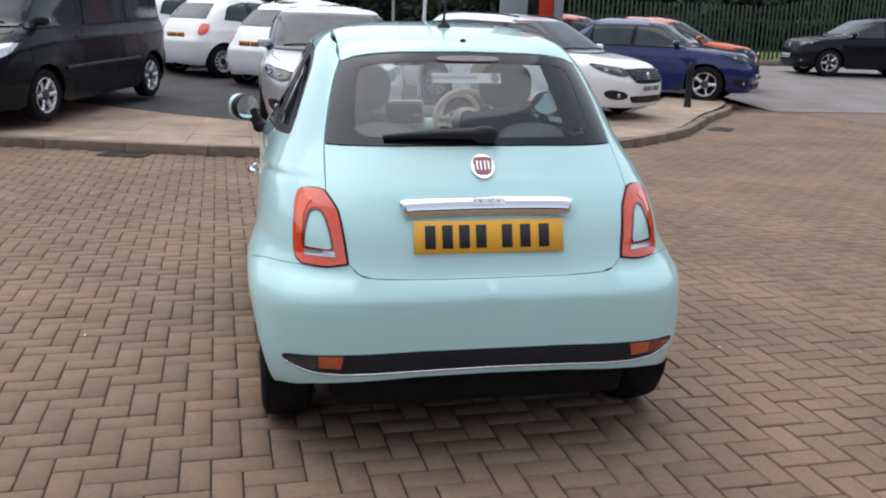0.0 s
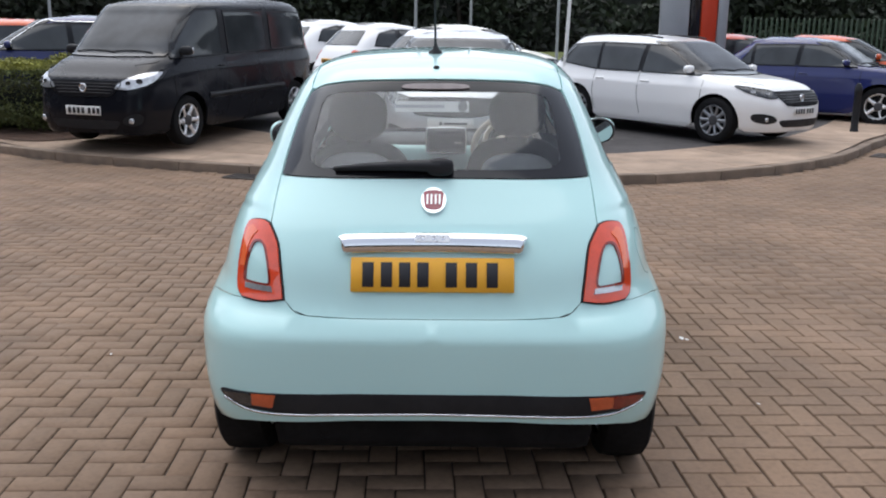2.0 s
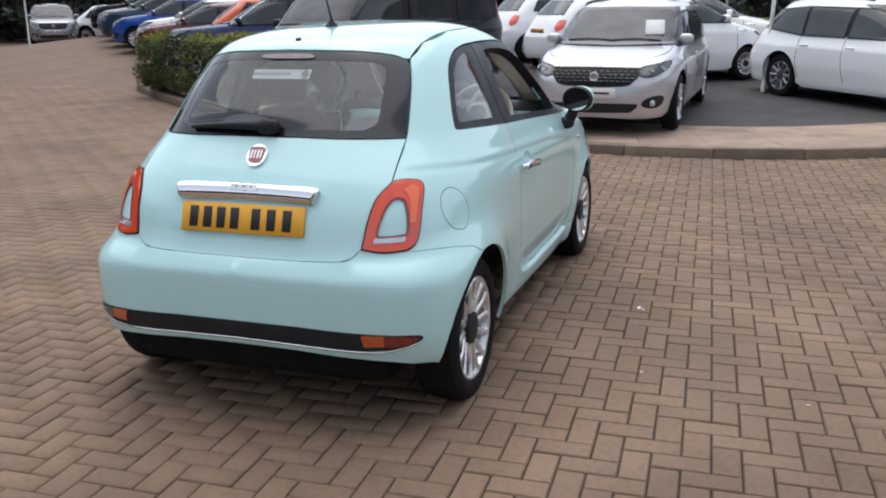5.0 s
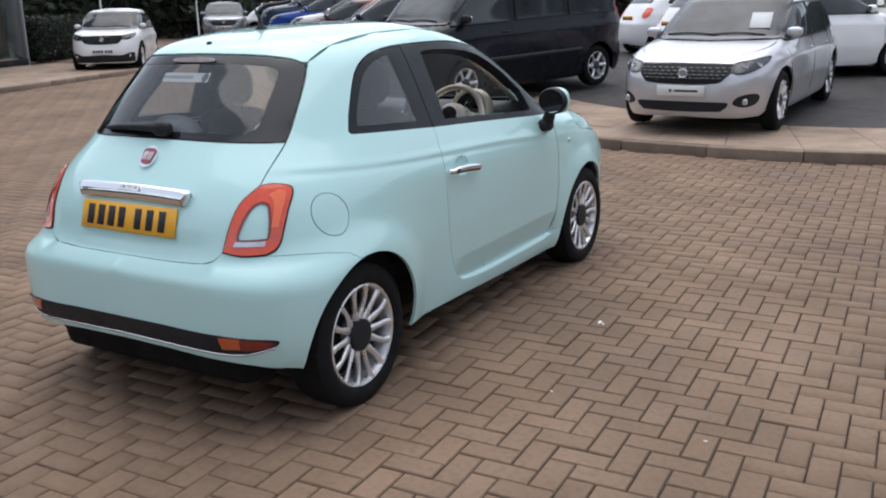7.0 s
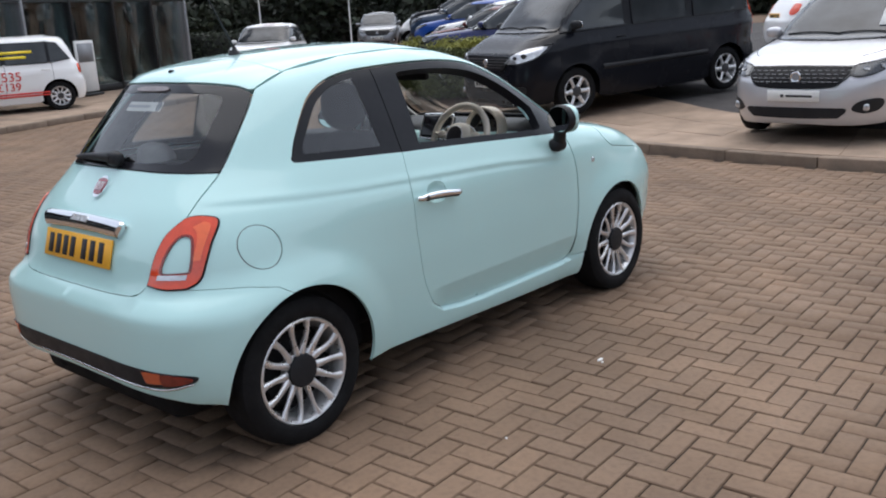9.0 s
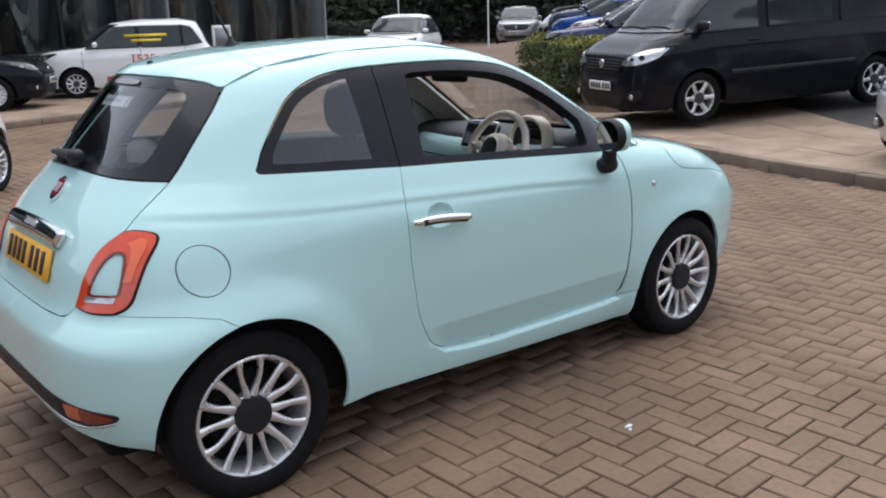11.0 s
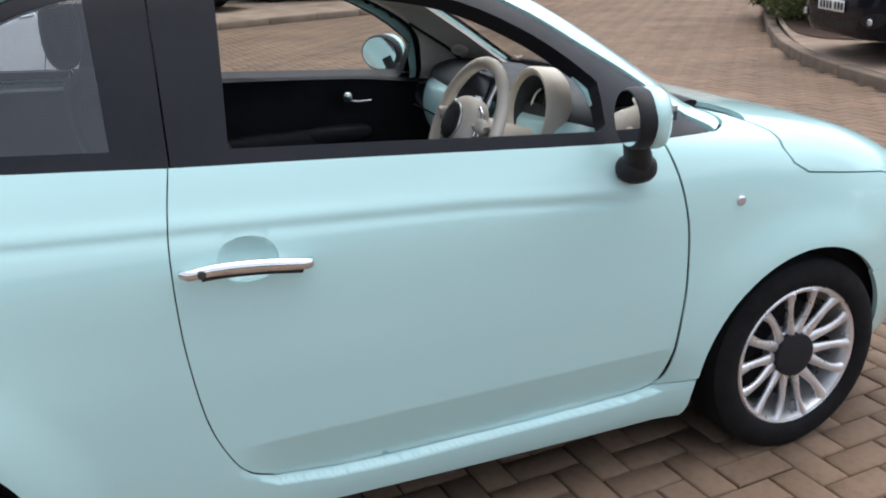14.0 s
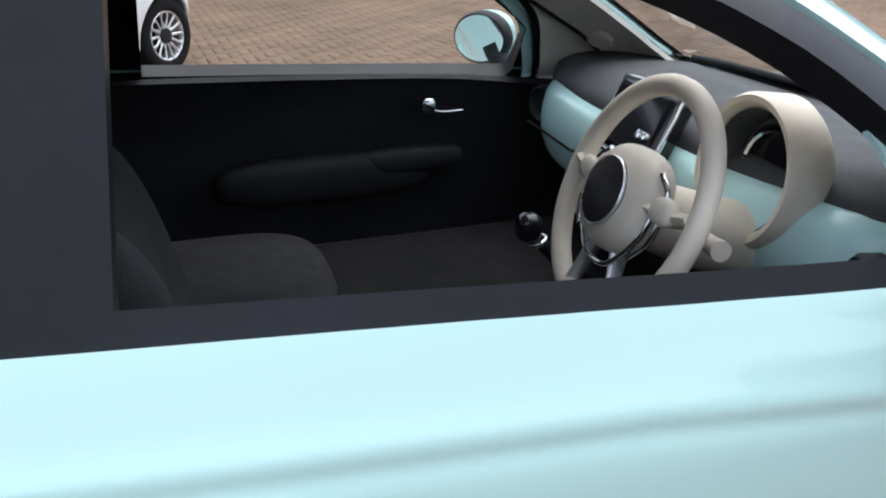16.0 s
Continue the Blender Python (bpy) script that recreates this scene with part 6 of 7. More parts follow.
    if black_low:
        apron = join_lines([(-0.80 * h, 0.24), (0.80 * h, 0.24)], spline([(0.84 * h, 0.34), (0.70 * h, 0.44), (0.5 * h, 0.40), (0, 0.42), (-0.5 * h, 0.40), (-0.70 * h, 0.44), (-0.84 * h, 0.34)], 4))
        part("bumper_apron", panel(Hh, nosey, apron, [], 0.06, lift=0.010, thick=0.016), "black_plastic", car)
    if strip:
        q = Hh.from_side([(u, 0.60) for u in np.linspace(0.42, F.base - 0.42, 9)])
        for k in (1, -1):
            part("side_moulding", tube(q * (k, 1, 1), 0.022, 8, flat=1.6), "black_plastic", car)
    pl = nosey([(0, 0.50)])[0]
    bars = [(-0.20 + 0.066 * i + (0.03 if i > 3 else 0), 0.045, 0.07) for i in range(7)]
    pm = Matrix.Translation(pl + np.array((0, 0.02, 0))) @ Matrix.Rotation(radians(180), 4, "Z")
    number_plate(car, pm, 0.52, 0.111, plate, bars if name != "silver_hatchback" else [(-0.11, 0.03, 0.03), (0.06, 0.26, 0.022)])
    rp = Hh.from_end([(0, F.belt - 0.26)], -1)[0]
    number_plate(car, Matrix.Translation(rp - np.array((0, 0.012, 0))), 0.52, 0.111, rear_plate, bars, "rear_plate")
    for k in (1, -1):
        my = F.cowl - 0.28
        p = Hh.from_side([(my, b + 0.06)])[0]
        m = part("door_mirror", soft_box((0.05, 0.04, 0.04), 0.012, 1), "black_plastic", car)
        m.location = (k * (p[0] + 0.03), my, b + 0.04)
        s = part("mirror_shell", blob((0.088, 0.055, 0.058), p=2.7, n=12), colour if colour != "black_paint" else "black_plastic", m)
        s.location = (k * 0.075, 0, 0.042)
        g = part("mirror_glass", blob((0.074, 0.008, 0.046), p=3, n=8), "mirror_glass", m)
        g.location = (k * 0.075, -0.051, 0.042)
        if roof_bars:
            q = Hh.from_top([(k * h * F.half / h * 0.62, u) for u in np.linspace(F.tail_top + 0.15, F.screen_top - 0.2, 9)], t - 0.3) + np.array((0, 0, 0.035))
            part("roof_rail", tube(q, 0.014, 6), "black_plastic", car)
        for yy in (0.0, F.base):
            make_wheel(car, k * (h - 0.13), yy, w, w, 0.20, w * 0.67, spokes, "pairs" if doors == "three" else "plain", k, ("rubber", rim_mat, "dark_alloy"))
    for u0, u1 in ((-0.62, 0.05), (0.0, 0.66)):
        q = Hh.from_end([(u * h, b + 0.052 + 0.02 * math.sin(3 * v)) for u, v in zip(np.linspace(u0, u1, 7), np.linspace(0, 1, 7))], 1)
        part("wiper", tube(q + np.array((0, 0.02, 0.016)), 0.007, 6), "black_plastic", car)
    part("underbody", soft_box((2 * h - 0.62, F.nose - F.rear_end - 0.35, 0.5), 0.05, 1, (0, (F.nose + F.rear_end) / 2, 0.47)), "underbody", car)
    return car


def by_front(F, front_axle, heading):
    a = radians(heading)
    return (front_axle[0] - F.base * math.cos(a), front_axle[1] - F.base * math.sin(a))


def lettering(car, F, text, size, y, z, mat, side=1):
    """Words on a car's side, as thin vinyl."""
    cu = bpy.data.curves.new("lettering", "FONT")
    cu.body, cu.size, cu.align_x, cu.extrude = text, size, "CENTER", 0.002
    tmp = new("tmp", cu)
    me = bpy.data.meshes.new_from_object(tmp.evaluated_get(bpy.context.evaluated_depsgraph_get()))
    bpy.data.objects.remove(tmp)
    me.materials.clear()
    ob = part("lettering", me, mat, car)
    p = F.hull.from_side([(y, z)])[0]
    ob.matrix_basis = Matrix.Translation((side * (p[0] + 0.012), y, z)) @ Matrix.Rotation(radians(90 * side), 4, "Z") @ Matrix.Rotation(radians(90), 4, "X")
    return ob


van = parked_car("panel_van", VAN, "black_paint", by_front(VAN, (-4.16, 8.52), -109), -109, "black panel van parked across the kerbside slabs", "van", spokes=6, lamps="lamp_clear", strip=True, pitch=-2.0, rear_plate="plate_yellow", z=0.26)
silver = parked_car("silver_hatchback", HATCH, "silver_paint", by_front(HATCH, (0.03, 7.88), -92.5), -92.5, "silver five-door hatchback with smoked headlamps", spokes=10, z=0.18, pitch=-1.3)
estate = parked_car("estate_car", ESTATE, "white_paint", by_front(ESTATE, (4.39, 10.39), -50), -50, "white estate car with black roof rails", "estate", spokes=10, rim_mat="grey_paint", z=0.17, pitch=-1.0, roof_bars=True)
sheet_at = HATCH.hull.from_end([(-0.44, 1.15)], 1)
paper = part("price_sheet", soft_box((0.23, 0.006, 0.34), 0.001, 1), "sticker_white", silver, "white price sheet behind the windscreen")
paper.matrix_basis = Matrix.Translation(sheet_at[0] + HATCH.hull.normal(sheet_at)[0] * 0.016) @ Vector(HATCH.hull.normal(sheet_at)[0]).to_track_quat("Y", "Z").to_matrix().to_4x4()
juke = parked_car("blue_crossover", CROSSOVER, "blue_paint", by_front(CROSSOVER, (8.1, 13.75), -38), -38, "dark blue crossover with bright alloy wheels", spokes=5, z=0.12)
for i, (px, py) in enumerate([(-2.05, 14.6), (-3.35, 16.1), (-0.7, 13.0)]):
    parked_car("white_city_car", TINY, "white_paint", (px, py), 42, "small white three-door city car in a row", "three", "white city cars in a row", spokes=14, z=island_z(px, py) - 0.02)
parked_car("cream_city_car", TINY, "cream_paint", by_front(TINY, (1.55, 15.6), 8), 8, "small cream three-door city car", "three", spokes=14)
parked_car("orange_hatchback", SUPERMINI, "orange_paint", (7.35, 17.4), -28, "bright orange hatchback behind the crossover", z=0.28)
parked_car("red_hatchback", SUPERMINI, "red_paint", (5.7, 19.0), -28, "red hatchback behind the sign pylon", z=0.30)
parked_car("black_crossover", CROSSOVER, "black_paint", (16.8, 19.5), 172, "black crossover standing on the road", spokes=5, z=0.40)
parked_car("blue_crossover", CROSSOVER, "blue_paint", (-5.1, 11.75), 200, "dark blue crossover with a chrome window line behind the hedge", z=0.27, chrome_line=True)
parked_car("orange_hatchback", SUPERMINI, "orange_paint", (-9.5, 14.9), 32, "orange hatchback beyond the hedge", z=0.36)
row = (("maroon_hatchback", SUPERMINI, "maroon_paint", -9.9, 17.1, "maroon"), ("white_hatchback", SUPERMINI, "white_paint", -11.2, 18.9, "white"),
       ("bright_blue_hatchback", SUPERMINI, "bright_blue_paint", -12.9, 20.0, "bright blue"), ("dark_blue_crossover", CROSSOVER, "dark_blue_paint", -14.5, 21.6, "dark blue"),
       ("grey_hatchback", SUPERMINI, "grey_paint", -16.2, 23.4, "grey"), ("dark_blue_crossover", CROSSOVER, "black_paint", -17.9, 25.2, "black"))
for name, form, colour, x, y, word in row:
    parked_car(name, form, colour, (x, y), 200, word + " car in a slanting row of far cars", group="row of far cars", z=max(yard_z(x - 2.5, y), 0.1) + 0.02)
parked_car("white_crossover", CROSSOVER, "white_paint", by_front(CROSSOVER, (-16.9, 13.4), -50), -50, "white crossover with a black lower bumper", z=0.06, spokes=5, black_low=True)
parked_car("grey_hatchback", SUPERMINI, "grey_paint", (-23.8, 25.0), -48, "silver-grey hatchback far behind the crossover", z=0.35)
parked_car("white_saloon", SALOON, "white_paint", (-23.0, 26.5), 10, "white saloon far beyond the yard", z=0.3)
panda = parked_car("white_panda", PANDA, "white_paint", (-15.9, 7.1), -108, "white hatchback with red and yellow lettering on its side", z=0.10, strip=False)
black_hatch = parked_car("black_hatchback", SUPERMINI, "black_paint", by_front(SUPERMINI, (-14.9, 3.1), 62), 62, "black hatchback on the showroom forecourt", z=0.10, rim_mat="alloy", spokes=16)
parked_car("white_city_car", TINY, "white_paint", (-6.64, 0.27), -41, "small white three-door city car standing alone in the yard", "three", spokes=14, z=0.0)
for k in (1, -1):
    for mat, yy, zz, w in (("plate_white", 1.15, 0.78, 0.34), ("print_yellow", 1.25, 0.66, 0.75), ("print_yellow", 1.25, 0.57, 0.70)):
        q = SUPERMINI.hull.from_side([(yy, zz)])[0]
        b = part("lettering_bar", soft_box((0.006, w, 0.065), 0, 1), mat, black_hatch)
        b.location = (k * (q[0] + 0.006), yy, zz)
    lettering(panda, PANDA, "1535", 0.26, 0.95, 0.66, "print_red", k)
    lettering(panda, PANDA, "\u00a3139", 0.22, 0.95, 0.47, "print_red", k)
    for zz, w in ((0.40, 1.5), (0.35, 1.5)):
        q = PANDA.hull.from_side([(0.95 - w / 2, zz), (0.95 + w / 2, zz)])
        b = part("lettering_bar", soft_box((0.006, w, 0.03), 0, 1), "print_red", panda)
        b.location = (k * (q[:, 0].max() + 0.004), 0.95, zz)
    for zz, w in ((1.22, 0.85), (1.12, 0.6)):
        q = PANDA.hull.from_side([(0.85, zz)])[0]
        b = part("lettering_bar", soft_box((0.006, w, 0.055), 0, 1), "print_yellow", panda)
        b.matrix_basis = Matrix.Translation((k * (q[0] + 0.016), 0.85, zz)) @ Matrix.Rotation(radians(-14 * k), 4, "Y")


# ---------- hedge, trees, fence, pylon, flags, showroom ----------
def leaf_cloud(name, points, size, mat, parent=None, label="", seed=1, up=0.3):
    """Many small leaves at given places, each a bent quad."""
    rng = np.random.default_rng(seed)
    n = len(points)
    P = np.asarray(points, float)
    a, b = rng.uniform(0, 2 * np.pi, n), rng.normal(0, 0.7, n)
    d1 = np.c_[np.cos(a) * np.cos(b), np.sin(a) * np.cos(b), np.sin(b)]
    r = rng.normal(size=(n, 3)) + np.array((0, 0, up))
    d2 = np.cross(d1, r)
    d2 /= np.linalg.norm(d2, axis=1, keepdims=True)
    s = size * rng.uniform(0.6, 1.4, n)[:, None]
    V = np.stack([P - d1 * s, P + d2 * s * 0.42, P + d1 * s, P - d2 * s * 0.42], 1).reshape(-1, 3)
    F = np.arange(4 * n).reshape(-1, 4)
    me = bpy.data.meshes.new(name)
    me.vertices.add(4 * n)
    me.vertices.foreach_set("co", V.ravel())
    me.loops.add(4 * n)
    me.loops.foreach_set("vertex_index", F.ravel())
    me.polygons.add(n)
    me.polygons.foreach_set("loop_start", np.arange(0, 4 * n, 4))
    me.update()
    return part(name, me, mat, parent, label)


M["hedge_leaf"] = material("hedge_leaf", (0.090, 0.108, 0.034), rough=0.8, vary=0.3, size=3, fine=0, per_island=0.55)
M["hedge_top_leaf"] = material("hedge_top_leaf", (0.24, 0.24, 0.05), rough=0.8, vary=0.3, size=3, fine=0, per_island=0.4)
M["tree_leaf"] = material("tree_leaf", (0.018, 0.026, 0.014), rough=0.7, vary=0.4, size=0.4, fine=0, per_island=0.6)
M["bark"] = material("bark", (0.05, 0.04, 0.032), rough=0.95, vary=0.3, size=6, bump=0.01, bump_size=40)
# Near-black colour that stands in for shade deep inside woods and hedges.
M["foliage_shade"] = material("foliage_shade", (0.008, 0.011, 0.008), rough=1.0, vary=0.5, size=0.5, fine=3)
M["grass"] = material("grass", (0.10, 0.12, 0.03), rough=0.9, vary=0.3, size=1.5, fine=30, bump=0.02, bump_size=60)
M["fence_green"] = material("fence_green", (0.022, 0.045, 0.02), rough=0.5, vary=0.15, size=4)
M["pole_white"] = material("pole_white", (0.70, 0.70, 0.68), rough=0.45, vary=0.08, size=6)
M["pole_grey"] = material("pole_grey", (0.30, 0.31, 0.31), rough=0.5, metal=0.5, vary=0.12, size=6)
M["pylon_grey"] = material("pylon_grey", (0.42, 0.44, 0.47), rough=0.4, metal=0.3, vary=0.06, size=2)
M["sign_red"] = material("sign_red", (0.62, 0.055, 0.02), rough=0.4, vary=0.06, size=2)
M["flag_red"] = material("flag_red", (0.55, 0.03, 0.03), rough=0.8, vary=0.1, size=3)
M["flag_blue"] = material("flag_blue", (0.12, 0.22, 0.42), rough=0.8, vary=0.1, size=3)
M["shop_frame"] = material("shop_frame", (0.035, 0.037, 0.04), rough=0.45, metal=0.4, vary=0.15, size=2)
M["shop_floor"] = material("shop_floor", (0.12, 0.11, 0.10), rough=0.4, vary=0.1, size=2)
M["shop_wall"] = material("shop_wall", (0.10, 0.105, 0.11), rough=0.8, vary=0.3, size=1.2)
M["shop_cladding"] = material("shop_cladding", (0.07, 0.075, 0.085), rough=0.45, metal=0.3, vary=0.1, size=1.5)
M["display_white"] = material("display_white", (0.75, 0.75, 0.74), rough=0.5, vary=0.08, size=3)
M["shop_glass"] = glazing("shop_glass", (0.55, 0.62, 0.62))


def build_hedge():
    h = tagged(new("hedge"), "dense clipped evergreen hedge on a soil bed", "hedge")
    rng = np.random.default_rng(8)
    centre = spline([(-8.6, 11.3), (-7.6, 10.6), (-6.3, 10.0), (-5.4, 10.4), (-5.2, 12.0), (-5.6, 14.0)], 12)
    n = 120000
    i = rng.integers(0, len(centre), n)
    ang, u = rng.uniform(0, 2 * np.pi, n), rng.uniform(0.55, 1.0, n) ** 0.5
    wide, tall = 0.78, 0.50
    lump = 1 + 0.10 * np.sin(i * 0.35 + 2 * ang) + 0.08 * np.sin(i * 0.9 - ang)
    t = np.gradient(centre, axis=0)[i]
    nrm = np.c_[-t[:, 1], t[:, 0]] / np.linalg.norm(t, axis=1, keepdims=True)
    ca, sa = np.cos(ang), np.sin(ang)
    off = np.sign(ca) * np.abs(ca) ** 0.6 * wide * u * lump
    zz = 0.56 + np.sign(sa) * np.abs(sa) ** 0.6 * tall * u * lump
    P = np.c_[centre[i] + nrm * off[:, None] + rng.normal(0, 0.05, (n, 2)), zz + KERB_TOP + rng.normal(0, 0.02, n)]
    P = P[P[:, 2] > 0.08]
    # Leaves above 1.04 m take the lighter yellow-green colour.
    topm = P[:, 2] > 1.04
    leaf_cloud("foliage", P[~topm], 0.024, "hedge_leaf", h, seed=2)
    leaf_cloud("top_growth", P[topm], 0.024, "hedge_top_leaf", h, "yellow-green leaves along the top", seed=3)
    # Near-black blobs under the leaves paint the hedge's inner shade.
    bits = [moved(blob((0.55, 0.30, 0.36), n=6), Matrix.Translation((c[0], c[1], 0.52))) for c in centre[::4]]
    part("branch_core", merge(*bits), "foliage_shade", h)
    bed = spline([(-9.9, 12.5), (-7.7, 10.1), (-5.9, 8.75), (-4.9, 9.2), (-4.6, 11), (-4.9, 14.5), (-6.8, 14.8), (-9, 13.6)], 8, closed=True)
    v, f, _ = sheet(bed, [], 0.35)
    V = [(x, y, island_z(x, y) + 0.012 + 0.02 * noise.noise((x * 3, y * 3, 0))) for x, y in v]
    tagged(part("soil_bed", raw_mesh("soil_bed", V, f), "soil"), "bare dark soil bed under the hedge", "soil", kind="structure")


build_hedge()


def make_tree(name, x, y, z, tall, wide, seed, label="tall dark broad-leaved tree beyond the car park"):
    rng = np.random.default_rng(seed)
    t = thing(name, Matrix.Translation((x, y, z)), label, "tree", "belt of trees")
    trunk = spline([(0, 0, -0.2), (0.1, 0.05, tall * 0.25), (-0.1, 0.1, tall * 0.5), (0.05, 0, tall * 0.85)], 5)
    bits = [tube(trunk, np.linspace(0.20, 0.04, len(trunk)), 8)]
    P = []
    for i in range(16):
        a, hgt = rng.uniform(0, 2 * np.pi), tall * rng.uniform(0.08, 0.85)
        reach = wide * rng.uniform(0.5, 1.0) * (1.05 - 0.5 * hgt / tall)
        base = np.array((0, 0, hgt))
        tip = base + np.array((math.cos(a) * reach, math.sin(a) * reach, reach * rng.uniform(-0.1, 0.5)))
        bits.append(tube([base, (base + tip) / 2 + (0, 0, 0.2), tip], (0.07, 0.04, 0.015), 5))
        k = 330
        u = rng.uniform(0.25, 1.05, k)[:, None]
        P.append(base + (tip - base) * u + rng.normal(0, 0.42, (k, 3)) * np.array((1, 1, 0.8)))
    part("trunk", merge(*bits), "bark", t)
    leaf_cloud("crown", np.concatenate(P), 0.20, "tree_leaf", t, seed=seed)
    return t


def wood_edge(a):
    """The edge of the wood at an angle round the yard."""
    x, y = math.cos(a), math.sin(a)
    far = 46 if y > 0.2 else 40
    if x < -0.4 and abs(y) < 0.75:
        far = 52
    return far * x, 4 + far * y * (0.85 if y > 0 else 1)


first = [make_tree("tree", *wood_edge(1.5 + 0.07 * s), 0, 8.5, 3.4, s) for s in (1, 2, 3)]
# The ring runs on unseen behind the camera, added to darken horizon and reflections.
for i in range(78):
    a = 1.75 + i * (2 * math.pi - 0.3) / 78
    x, y = wood_edge(a)
    k = 1 + 0.05 * ((i * 7) % 4)
    copy_thing(first[i % 3], Matrix.Translation((x * k, y * k, 0)) @ Matrix.Rotation(i * 2.4, 4, "Z") @ Matrix.Scale(0.85 + 0.07 * ((i * 5) % 6), 4))


def build_thicket():
    rng = np.random.default_rng(12)
    n = 70000
    # The undergrowth also closes the added, unseen part of the ring.
    a = rng.uniform(0, 2 * np.pi, n)
    a[: n // 2] = rng.uniform(0.25, 2.9, n // 2)
    k = rng.uniform(0.96, 1.06, n)
    q = np.array([wood_edge(t) for t in a]) * k[:, None]
    z = rng.uniform(0, 1, n) ** 0.8 * (4.2 + 1.2 * np.sin(a * 27) + 0.7 * np.sin(a * 71))
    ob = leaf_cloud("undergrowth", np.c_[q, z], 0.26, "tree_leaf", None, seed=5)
    tagged(ob, "dark undergrowth filling the edge of the wood", "undergrowth", kind="stuff")
    # Closed dark sheet behind the trees, coloured as the wood's inner shade.
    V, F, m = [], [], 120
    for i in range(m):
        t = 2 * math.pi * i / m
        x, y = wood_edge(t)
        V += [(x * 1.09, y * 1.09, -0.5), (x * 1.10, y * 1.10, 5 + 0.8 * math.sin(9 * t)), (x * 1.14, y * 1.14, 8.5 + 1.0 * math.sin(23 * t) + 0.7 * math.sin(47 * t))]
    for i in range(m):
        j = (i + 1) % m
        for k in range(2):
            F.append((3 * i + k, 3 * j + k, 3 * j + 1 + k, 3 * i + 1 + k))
    tagged(part("backdrop", raw_mesh("backdrop", V, F), "foliage_shade"), "near-black sheet standing in for the deep shade of the wood", "wood", kind="structure")


build_thicket()


def build_road():
    V, F = [], []
    xs, ys = np.linspace(8.9, 70, 24), [12.75, 14.5, 17, 20, 24, 28]
    for yy in ys:
        for u in xs:
            V.append((u if yy > 12.8 else u, yy, (0.0 if yy < 13 else 0.06 * (min(yy, 20) - 12.75)) - (0.006 if yy > 13 else 0.004)))
    n = len(xs)
    F = [(j * n + i, j * n + i + 1, (j + 1) * n + i + 1, (j + 1) * n + i) for j in range(len(ys) - 1) for i in range(n - 1)]
    tagged(part("road", raw_mesh("road", V, F), "road_asphalt"), "pale worn asphalt access road", "road", kind="structure")
    k = tagged(new("verge_kerb"), "pale kerb at the far side of the road", "kerb", kind="structure")
    for i in range(34):
        ob = part("kerb_stone", soft_box((1.74, 0.16, 0.26), 0.015, 1), "kerb_stone", k)
        ob.location = (9.6 + 1.76 * i, 24.2, 0.46)
    V = [(8.9, 24.25, 0.53), (70, 24.25, 0.53), (70, 60, 0.9), (8.9, 60, 0.9)]
    tagged(part("verge", raw_mesh("verge", V, [(0, 1, 2, 3)], smooth=False), "grass"), "rough grass verge before the fence", "grass", kind="structure")


build_road()


def build_fence():
    f = thing("palisade_fence", Matrix.Translation((0, 26.4, 0.5)), "green steel palisade fence with pointed pales before the wood", "fence")
    pale = raw_mesh("pale", *prism_data())
    pale.materials.append(M["fence_green"])
    for i in range(150):
        ob = new("pale", pale)
        ob.parent = f
        ob.matrix_basis = Matrix.Translation((9.2 + 0.17 * i, 0.02 * math.sin(i), 0.05 + (0.5 * max(0, 1 - ((9.2 + 0.17 * i - 20) / 3.2) ** 2)) ** 1.0))
    for zz in (0.35, 1.35):
        part("rail", soft_box((26, 0.04, 0.05), 0.005, 1, (22, 0.05, zz)), "fence_green", f)


def prism_data():
    w, t, hgt = 0.035, 0.012, 1.75
    V = [(-w, -t, 0), (w, -t, 0), (w, t, 0), (-w, t, 0), (-w, -t, hgt), (w, -t, hgt), (w, t, hgt), (-w, t, hgt), (0, 0, hgt + 0.1)]
    F = [(0, 1, 5, 4), (1, 2, 6, 5), (2, 3, 7, 6), (3, 0, 4, 7), (4, 5, 8), (5, 6, 8), (6, 7, 8), (7, 4, 8)]
    return V, F


build_fence()


def build_pylon():
    z = island_z(5.3, 17.5)
    p = thing("sign_pylon", Matrix.Translation((5.3, 17.5, z)) @ Matrix.Rotation(radians(-8), 4, "Z"), "tall grey and red sign pylon", "sign")
    part("grey_panel", soft_box((0.62, 0.35, 6), 0.02, 1, (-0.42, 0, 3)), "pylon_grey", p)
    part("red_panel", soft_box((0.34, 0.35, 6), 0.02, 1, (0.32, 0, 3)), "sign_red", p)
    part("edge_panel", soft_box((0.22, 0.33, 6), 0.02, 1, (0.61, 0, 3)), "pylon_grey", p)
    part("core", soft_box((0.22, 0.25, 5.9), 0.01, 1, (0.02, 0, 2.95)), "gloss_black", p)


build_pylon()


